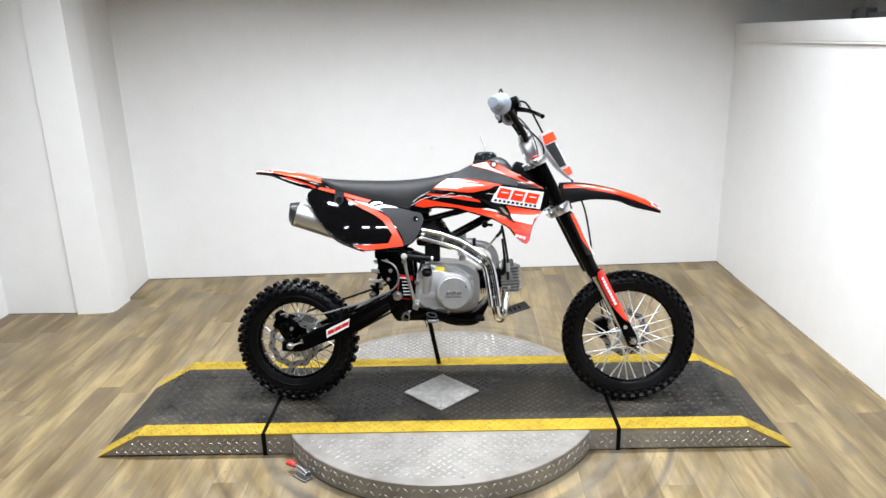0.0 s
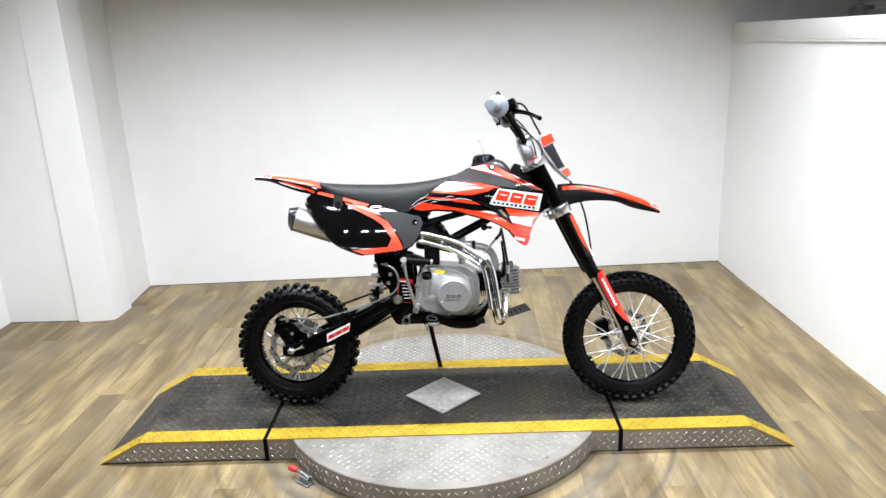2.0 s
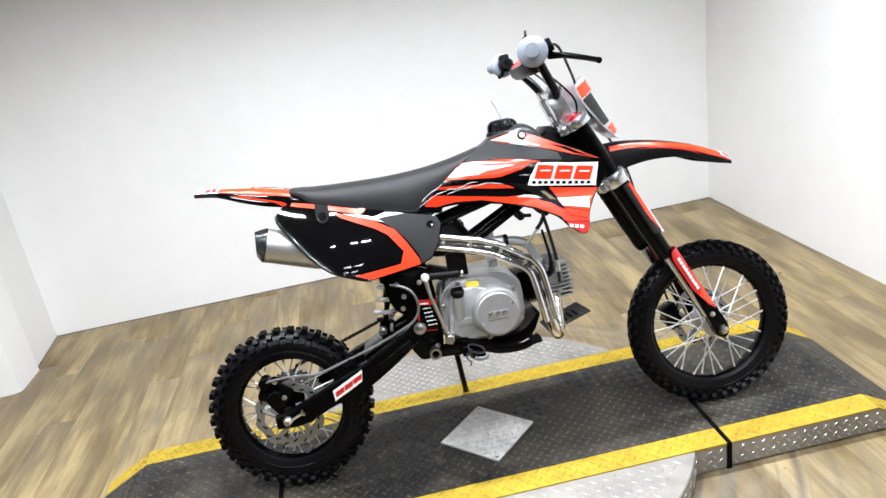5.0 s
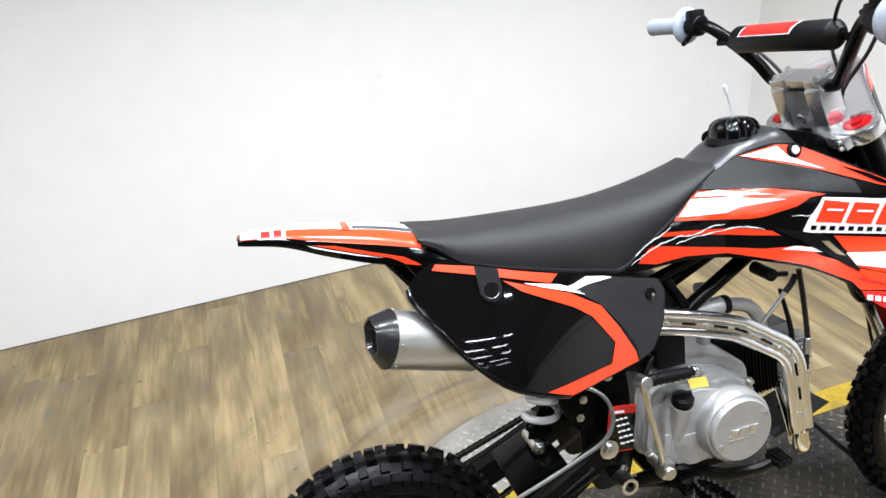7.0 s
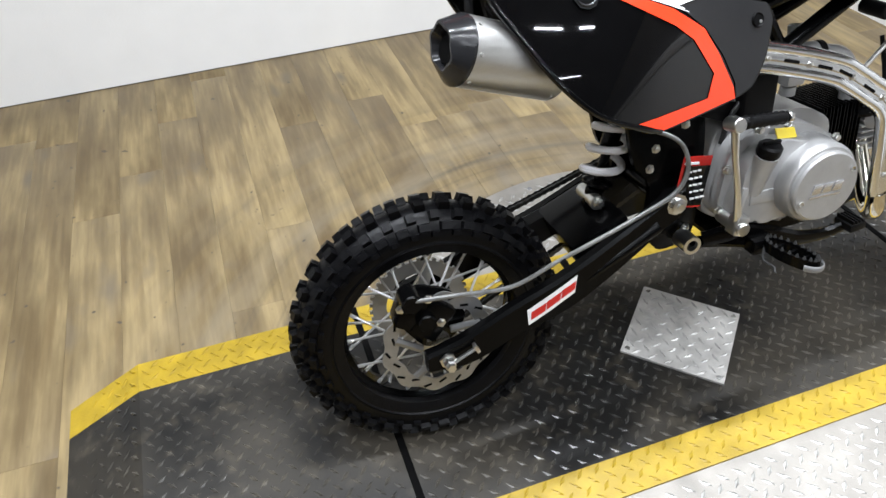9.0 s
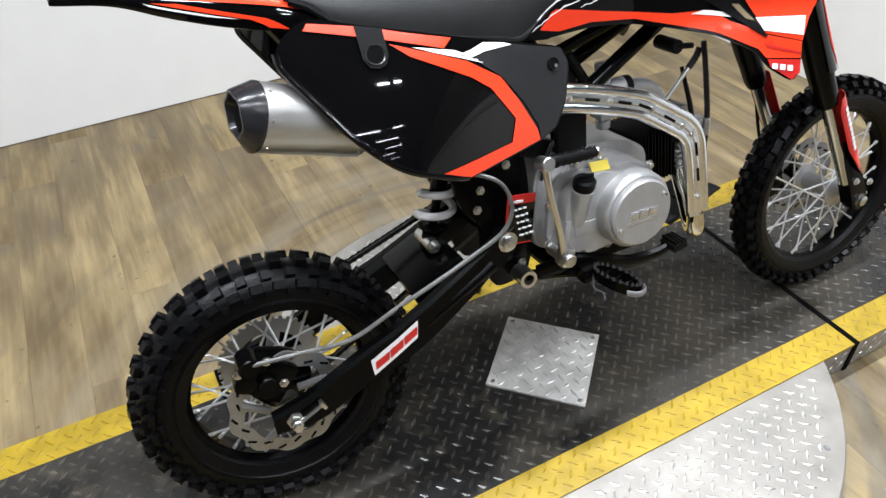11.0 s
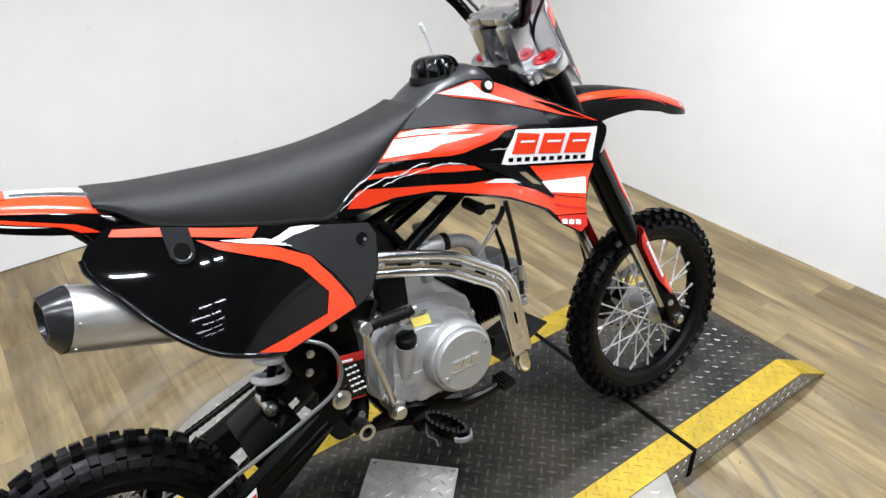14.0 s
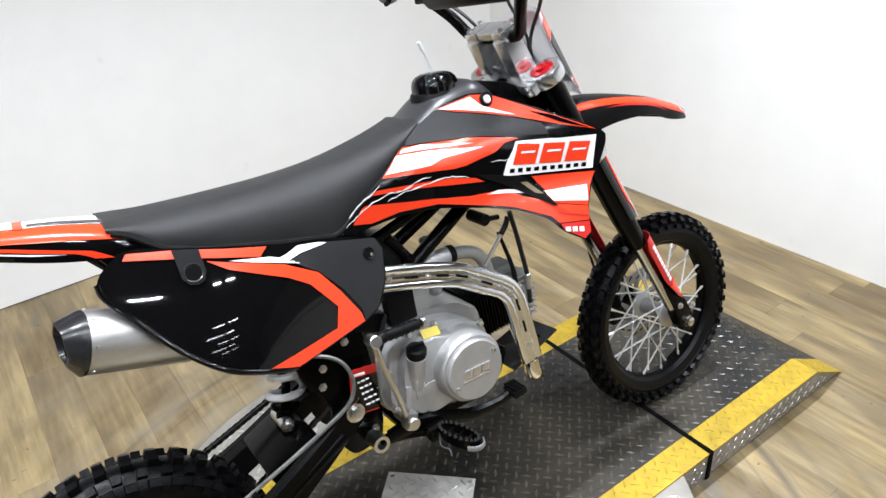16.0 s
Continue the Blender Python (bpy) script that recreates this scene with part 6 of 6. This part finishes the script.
for s in (-1, 1):
    o = band(0.385, 0.730, -0.70, -0.55, taper=lambda t: (0.10 - 0.28 * t, 0.14 - 0.10 * t + 0.30 * max(0.0, t - 0.6)))
    o3 = [(0.46, -0.74), (0.53, -0.72), (0.60, -0.80), (0.64, -0.90), (0.58, -0.84), (0.52, -0.78)]
    for oo, m, lab in ((o, ORANGE, "orange graphic"), (o3, RED, "thin red streak")):
        if s > 0:
            oo = [(x, -u) for x, u in oo]
        part("sticker", skin(oo, g_ff, 0.001 if m is ORANGE else 0.0026, 0.001, 0.03), m, fender, lab)
part("sticker", skin(band(0.700, 0.732, -0.75, -0.30), g_ff, 0.0028, 0.001, 0.012), WHITE, fender, "white tip graphic")
part("red_block", skin(band(0.706, 0.726, -0.66, -0.42), g_ff, 0.004, 0.001, 0.03), RED, fender)

# tank
tank_top = curve((-0.03, 0.862), (0.03, 0.880), (0.067, 0.902), (0.12, 0.916), (0.158, 0.919), (0.188, 0.898), (0.215, 0.854))
tank_low = curve((-0.03, 0.74), (0.215, 0.74))
tank_w = curve((-0.03, 0.066), (0.04, 0.078), (0.12, 0.083), (0.18, 0.080), (0.215, 0.070))
g_tank = arch(tank_top, tank_low, tank_w, 0.55)
tank = part("fuel_tank", shell(g_tank, -0.03, 0.215, 36, 30, 0.004), TANK, bike, "dark grey plastic fuel tank", sharp=60)
b = bmesh.new()
lathe(b, [(0.050, -0.004), (0.047, 0.004), (0.043, 0.006)], (0.103, 0, 0.903), (0.0, 0, 1), 32)
part("filler_neck", b, BLACK_MATT, tank)
b = bmesh.new()
ring = []
for h, r in ((0.0, 0.0435), (0.011, 0.0435), (0.021, 0.0405), (0.028, 0.034), (0.032, 0.023), (0.033, 0.009)):
    ring.append([b.verts.new((0.103 + (r - (0.0085 if h < 0.022 else 0.004) * max(0, math.cos(7 * a)) ** 2) * math.cos(a), (r - (0.0085 if h < 0.022 else 0.004) * max(0, math.cos(7 * a)) ** 2) * math.sin(a), 0.908 + h)) for a in np.linspace(0, 2 * math.pi, 96, endpoint=False)])
for p, q in zip(ring, ring[1:]):
    for k in range(96):
        b.faces.new((p[k], p[(k + 1) % 96], q[(k + 1) % 96], q[k]))
b.faces.new(ring[-1])
b.faces.new(ring[0])
fuel_cap = part("fuel_cap", b, BLACK_GLOSS, tank, "black fluted fuel cap")
b = bmesh.new()
tube(b, [(0.104, 0, 0.936), (0.098, 0, 0.960), (0.090, 0, 0.985)], 0.0022, 8)
rod(b, (0.0905, 0, 0.982), (0.085, 0, 0.998), 0.0040, 0.0036, 10)
part("breather_hose", b, CLEAR_HOSE, tank, "clear breather hose with valve")


# shrouds
def shroud_y(x, z):
    k = min(max((x + 0.05) / 0.25, 0.0), 1.0)
    k = k * k * (3 - 2 * k)
    d = max(0.0, 0.74 - z)
    e = max(0.0, z - 0.80)
    return 0.118 + 0.10 * x + 0.15 * max(0.0, x) - (0.42 + 0.18 * max(0.0, 0.10 - x) / 0.1) * e * min(1.0, 0.5 + e * 12) + 0.30 * k * d * min(1.0, d * 25)


def on_shroud(x, z):
    x += 0.008 * min(max((x + 0.15) / 0.25, 0.0), 1.0) - 0.13 * max(0.0, x - 0.112)
    return Vector((x, -shroud_y(x, z), z + 0.004 * min(max((x + 0.15) / 0.25, 0.0), 1.0)))


SHROUD = [(-0.180, 0.738), (-0.085, 0.812), (-0.030, 0.848), (0.040, 0.890), (0.095, 0.902), (0.130, 0.897), (0.235, 0.847), (0.345, 0.790), (0.345, 0.770), (0.325, 0.732), (0.295, 0.705), (0.272, 0.665), (0.262, 0.622), (0.245, 0.610), (0.205, 0.635), (0.182, 0.664), (0.122, 0.693), (-0.005, 0.730), (-0.075, 0.738), (-0.155, 0.733)]
GRAPHICS = (
    ("panel", [(-0.031, 0.8440), (0.005, 0.870), (0.040, 0.8865), (0.064, 0.8765), (0.168, 0.8455), (0.215, 0.828), (0.222, 0.808), (0.138, 0.8205), (0.073, 0.8335)], GREY_PLASTIC, "dark grey insert"),
    ("sticker", [(0.042, 0.887), (0.098, 0.898), (0.132, 0.893), (0.160, 0.880), (0.235, 0.842), (0.325, 0.797), (0.250, 0.820), (0.170, 0.848), (0.065, 0.878)], ORANGE, "orange graphic"),
    ("sticker", [(-0.091, 0.807), (-0.055, 0.832), (-0.036, 0.842), (0.073, 0.832), (0.159, 0.813), (0.128, 0.811), (0.105, 0.800), (0.052, 0.790), (0.030, 0.790)], ORANGE, "orange graphic"),
    ("sticker", [(-0.116, 0.786), (-0.107, 0.792), (-0.042, 0.784), (0.027, 0.775), (0.066, 0.764), (0.080, 0.754), (0.030, 0.762), (-0.047, 0.777)], ORANGE, "orange graphic"),
    ("sticker", [(-0.155, 0.748), (-0.136, 0.770), (-0.128, 0.773), (-0.050, 0.756), (0.054, 0.735), (0.115, 0.731), (0.145, 0.711), (0.185, 0.696), (0.220, 0.671), (0.190, 0.665), (0.122, 0.697), (-0.005, 0.737), (-0.075, 0.745), (-0.125, 0.741)], ORANGE, "orange graphic"),
    ("sticker", [(0.172, 0.742), (0.310, 0.722), (0.288, 0.700), (0.272, 0.668), (0.187, 0.692), (0.195, 0.710)], ORANGE, "orange graphic"),
    ("sticker", [(0.187, 0.690), (0.271, 0.667), (0.2655, 0.643), (0.201, 0.651), (0.190, 0.664)], ORANGE, "orange graphic"),
    ("sticker", [(0.203, 0.649), (0.265, 0.641), (0.261, 0.622), (0.244, 0.613), (0.207, 0.637)], RED, "red graphic"),
)
TOP_GRAPHICS = (
    ("sticker", [(0.045, 0.886), (0.098, 0.895), (0.112, 0.877), (0.145, 0.862), (0.170, 0.851), (0.065, 0.881)], WHITE, "white flash"),
    ("sticker", [(-0.082, 0.811), (-0.053, 0.832), (0.002, 0.827), (0.090, 0.813), (0.044, 0.812), (0.017, 0.811), (-0.005, 0.805), (-0.047, 0.808)], WHITE, "white flash"),
    ("sticker", [(-0.038, 0.8385), (-0.006, 0.8385), (0.075, 0.8225), (0.019, 0.8285), (-0.046, 0.8345)], WHITE, "thin white flash"),
    ("sticker", [(0.202, 0.691), (0.190, 0.711), (0.282, 0.703), (0.274, 0.676)], WHITE, "white flash"),
    ("sticker", [(0.100, 0.733), (0.155, 0.722), (0.19, 0.700), (0.150, 0.716), (0.080, 0.730)], WHITE, "thin white flash"),
    ("sticker", [(0.200, 0.852), (0.240, 0.838), (0.310, 0.802), (0.255, 0.822)], BLACK_GLOSS, "black graphic"),
    ("sticker", [(0.200, 0.672), (0.266, 0.652), (0.2655, 0.649), (0.205, 0.666)], RED, "thin red streak"),
)
for s in (-1, 1):
    def laid(bm, s=s):
        return bm if s < 0 else mirrored(bm)

    outline_ = SHROUD if s < 0 else [(x, z - (0.045 if -0.05 < x < 0.14 and z > 0.84 else 0.0)) for x, z in SHROUD]
    sh = part("shroud", laid(skin(rounded(outline_, 2), on_shroud, -0.003, 0.003, 0.012)), SHROUD_BLACK, bike, "gloss black tank shroud with orange and white graphics", sharp=50)
    for nm, o, m, lab in GRAPHICS:
        if s < 0 or o[0][1] < 0.80:
            part(nm, laid(skin(o, on_shroud, 0.0008, 0.0006, 0.012)), m, sh, lab, sharp=50)
    for nm, o, m, lab in TOP_GRAPHICS:
        if s < 0 or o[0][1] < 0.80:
            part(nm, laid(skin(o, on_shroud, 0.0021, 0.0006, 0.012)), m, sh, lab, sharp=50)
    # air duct with a black lip
    part("air_duct", laid(skin(rounded([(0.060, 0.772), (0.130, 0.752), (0.160, 0.744), (0.212, 0.676), (0.182, 0.695), (0.12, 0.735)], 2), on_shroud, 0.0008, 0.004, 0.012)), BLACK_MATT, sh, "black air duct")
    part("duct_opening", laid(skin([(0.146, 0.737), (0.160, 0.735), (0.186, 0.706), (0.170, 0.711)], on_shroud, 0.0056, 0.0006, 0.012)), FLOOR_BED, sh, "opening in the duct")
    # white badge with three plain red blocks and a row of dark bars
    part("badge", laid(skin([(0.112, 0.755), (0.124, 0.778), (0.150, 0.809), (0.322, 0.788), (0.306, 0.729), (0.270, 0.734)], on_shroud, 0.0032, 0.0008, 0.012)), WHITE, sh, "white badge with red blocks", sharp=50)
    for k in range(3):
        x, z = 0.138 + 0.055 * k, 0.773 - 0.0085 * k
        w = 0.050
        part("red_block", laid(skin([(x - 0.003, z - 0.002), (x + w * 0.88, z - 0.0095), (x + w * 1.18, z + 0.0235), (x + w * 0.27, z + 0.0315)], on_shroud, 0.0047, 0.0006, 0.012)), ORANGE, sh)
        part("white_slit", laid(skin([(x + 0.016, z + 0.015), (x + 0.045, z + 0.0108), (x + 0.048, z + 0.0138), (x + 0.019, z + 0.018)], on_shroud, 0.006, 0.0004, 0.012)), WHITE, sh)
    for k in range(10):
        x, z = 0.126 + 0.0172 * k, 0.7585 - 0.0024 * k
        part("dark_bar", laid(skin([(x, z), (x + 0.010, z - 0.0014), (x + 0.012, z + 0.0056), (x + 0.002, z + 0.007)], on_shroud, 0.0047, 0.0005, 0.012)), BLACK_GLOSS, sh)
    for k in range(3):
        x = 0.208 + 0.014 * k
        part("white_bar", laid(skin([(x, 0.634 - 0.003 * k), (x + 0.010, 0.632 - 0.003 * k), (x + 0.012, 0.640 - 0.003 * k), (x + 0.002, 0.642 - 0.003 * k)], on_shroud, 0.0032, 0.0005, 0.012)), WHITE, sh)
    # scratch-like white streaks
    rng = random.Random(5)
    for pts, wd in (
        ([(-0.160, 0.762), (-0.137, 0.779), (-0.100, 0.798)], 0.0016),
        ([(-0.168, 0.748), (-0.148, 0.760), (-0.126, 0.772), (-0.088, 0.781), (-0.064, 0.779), (-0.033, 0.787), (-0.009, 0.788)], 0.0011),
        ([(-0.092, 0.770), (-0.062, 0.775), (-0.035, 0.777), (0.009, 0.779), (0.031, 0.777), (0.053, 0.769)], 0.0010),
        ([(0.095, 0.786), (0.125, 0.782), (0.149, 0.778)], 0.0007),
    ):
        line_ = [(p.x, p.z + rng.uniform(-0.0012, 0.0012)) for p in glide([(x, 0, z) for x, z in pts], 4)]
        wds = [wd * rng.uniform(0.4, 1.3) * (0.35 if q in (0, len(line_) - 1) else 1) for q in range(len(line_))]
        o = [(x, z + w) for (x, z), w in zip(line_, wds)] + [(x, z - w) for (x, z), w in zip(line_[::-1], wds[::-1])]
        part("white_streak", laid(skin(o, on_shroud, 0.0034, 0.0004, 0.012)), WHITE, sh)
    b = bmesh.new()
    p = on_shroud(0.125, 0.886)
    lathe(b, [(0.013, 0), (0.013, 0.004), (0.009, 0.006), (0.009, 0.002), (0, 0.002)], p, (0, -1, 0.25), 18)
    part("bolt_cup", laid(b), BLACK_MATT, sh)
    b = bmesh.new()
    lathe(b, [(0.0075, 0.002), (0.007, 0.006), (0.003, 0.0065), (0, 0.005)], p, (0, -1, 0.25), 14)
    part("bolt", laid(b), SPRING, sh, "bright shroud bolt")


# side number panels
def side_y(x, z):
    return 0.106 + 0.27 * (0.73 - z) + 0.030 * (1 - ((x + 0.37) / 0.29) ** 2) * (1 - ((z - 0.655) / 0.175) ** 2) + flare(x, z)


def flare(x, z):
    """How far the rear of the panel stands out from the frame."""
    k = min(max((-0.17 - x) / 0.25, 0.0), 1.0)
    return 0.032 * k * k * (3 - 2 * k)


def on_side(x, z):
    return Vector((x, -side_y(x, z), z + 0.2 * flare(x, z)))


SIDE = [(-0.5440, 0.776), (-0.543, 0.786), (-0.537, 0.796), (-0.526, 0.806), (-0.500, 0.818), (-0.475, 0.816), (-0.430, 0.802), (-0.295, 0.766), (-0.128, 0.724), (-0.118, 0.700), (-0.134, 0.650), (-0.160, 0.615), (-0.195, 0.604), (-0.328, 0.588), (-0.355, 0.596), (-0.418, 0.624), (-0.470, 0.670), (-0.510, 0.725), (-0.531, 0.754), (-0.540, 0.766)]
SIDE_GRAPHICS = (
    ("sticker", [(-0.502, 0.807), (-0.495, 0.814), (-0.430, 0.800), (-0.375, 0.784), (-0.310, 0.767), (-0.325, 0.757), (-0.395, 0.778), (-0.430, 0.788)], ORANGE, "orange graphic"),
    ("sticker", [(-0.400, 0.775), (-0.295, 0.736), (-0.245, 0.706), (-0.220, 0.668), (-0.196, 0.622), (-0.194, 0.607), (-0.326, 0.591), (-0.366, 0.607), (-0.245, 0.617), (-0.232, 0.647), (-0.265, 0.695), (-0.295, 0.716), (-0.376, 0.756)], ORANGE, "orange graphic"),
    ("grey_end", [(-0.285, 0.738), (-0.220, 0.744), (-0.131, 0.721), (-0.122, 0.700), (-0.137, 0.653), (-0.163, 0.618), (-0.192, 0.608), (-0.193, 0.628), (-0.214, 0.668), (-0.243, 0.706), (-0.270, 0.726)], GREY_PLASTIC, "dark grey front end"),
    ("sticker", [(-0.370, 0.766), (-0.310, 0.752), (-0.286, 0.741), (-0.268, 0.728), (-0.300, 0.740), (-0.340, 0.754)], WHITE, "white flash"),
    ("flash", [(-0.305, 0.7455), (-0.284, 0.7385), (-0.262, 0.7415), (-0.214, 0.7415), (-0.228, 0.7465), (-0.262, 0.7530), (-0.285, 0.7475)], WHITE, "white flash"),
)
for s in (-1, 1):
    def laid(bm, s=s):
        return bm if s < 0 else mirrored(bm)

    sp = part("side_panel", laid(skin(rounded(SIDE, 3), on_side, -0.003, 0.003, 0.011)), BLACK_GLOSS, bike, "gloss black side panel with orange graphics", sharp=50)
    for nm, o, m, lab in SIDE_GRAPHICS:
        part(nm, laid(skin(o, on_side, 0.0018 if nm == "flash" else 0.0009, 0.0007, 0.011)), m, sp, lab, sharp=50)
    part("tab", laid(skin([(-0.439, 0.802), (-0.404, 0.793), (-0.405, 0.763), (-0.411, 0.753), (-0.421, 0.750), (-0.432, 0.753), (-0.439, 0.763)], on_side, 0.0024, 0.0007, 0.011)), BLACK_MATT, sp, "black mounting tab", sharp=50)
    for (x, z), r in (((-0.422, 0.766), 0.0120), ((-0.150, 0.702), 0.0085)):
        p = on_side(x, z)
        face = (on_side(x + 1e-3, z) - p).cross(on_side(x, z + 1e-3) - p).normalized()
        if face.y > 0:
            face = -face
        b = bmesh.new()
        lathe(b, [(r * 1.2, 0.0), (r * 1.2, 0.0034), (r * 1.1, 0.0048), (r * 0.95, 0.0036), (r * 0.9, 0.001)], p, face, 24)
        rim_ = part("bolt_recess", laid(b), GREY_CAP if r > 0.01 else BLACK_MATT, sp, "recessed bolt hole")
        b = bmesh.new()
        lathe(b, [(r * 0.9, 0.0002), (r * 0.9, 0.0038), (0, 0.0038)], p, face, 22)
        part("dark_hole", laid(b), GAP, sp)
        if r > 0.01:
            continue
        b = bmesh.new()
        lathe(b, [(r * 0.32, 0.0038), (r * 0.3, 0.0048), (r * 0.15, 0.0048), (0, 0.0044)], p + Vector((0.004, 0, -0.003)), face, 12)
        part("bolt", laid(b), BLACK_SATIN if r > 0.01 else STEEL, sp)
    # raised rib along the rear edge
    b = bmesh.new()
    rim = [(-0.5415, 0.788), (-0.538, 0.768), (-0.510, 0.727), (-0.470, 0.672), (-0.420, 0.626), (-0.356, 0.598), (-0.328, 0.590)]
    tube(b, [tuple(on_side(x, z) + Vector((0, 0.002, 0))) for x, z in rim], 0.0045, 8)
    part("edge", laid(b), BLACK_GLOSS, sp, sharp=60)

# warning label on the frame
b = bmesh.new()
box(b, (-0.199, -0.0935, 0.450), (0.052, 0.0014, 0.088), (0, 8, 0))
warn = part("warning_label", b, RED, bike, "red and black warning label with white bars")
b = bmesh.new()
box(b, (-0.1980, -0.0948, 0.4435), (0.047, 0.0014, 0.069), (0, 8, 0))
part("black_field", b, BLACK_GLOSS, warn)
rng = random.Random(3)
for q in range(5):
    z = 0.470 - 0.0120 * q
    x = -0.206 - 0.14 * (z - 0.448)
    while x < -0.183 - 0.14 * (z - 0.448):
        w = rng.uniform(0.004, 0.009)
        b = bmesh.new()
        box(b, (x + w / 2, -0.0960, z), (w, 0.0012, 0.0030), (0, 8, 0))
        part("white_bar", b, WHITE, warn)
        x += w + 0.0022
b = bmesh.new()
box(b, (-0.2045, -0.0948, 0.4840), (0.026, 0.0014, 0.004), (0, 8, 0))
part("white_bar", b, WHITE, warn)

# ---- floor planks ----
W, LN = 0.125, 1.22
plank_bm = bmesh.new()
box(plank_bm, (0, 0, -0.00175), (W - 0.0003, LN - 0.0004, 0.0035), bevel=0.0004)
plank_me = None
rng = random.Random(11)
nx = int((2.44 + 2.65) / W)
for i in range(nx):
    x = -2.65 + (i + 0.5) * W
    y = -4.6 - rng.uniform(0, LN)
    while y < 1.95:
        lo_, hi_ = max(y, -4.6), min(y + LN, 2.0)
        y += LN
        if hi_ - lo_ < 0.03:
            continue
        yc = (lo_ + hi_) / 2
        if plank_me is None:
            ob = part("plank", plank_bm, PLANK, floor)
            plank_me = ob.data
        else:
            ob = new("plank", plank_me)
            ob.parent = floor
        ob.matrix_basis = pose(x, yc, 0, 0, 0, 180 * rng.randint(0, 1)) @ Matrix.Diagonal((1, (hi_ - lo_) / LN, 1, 1))
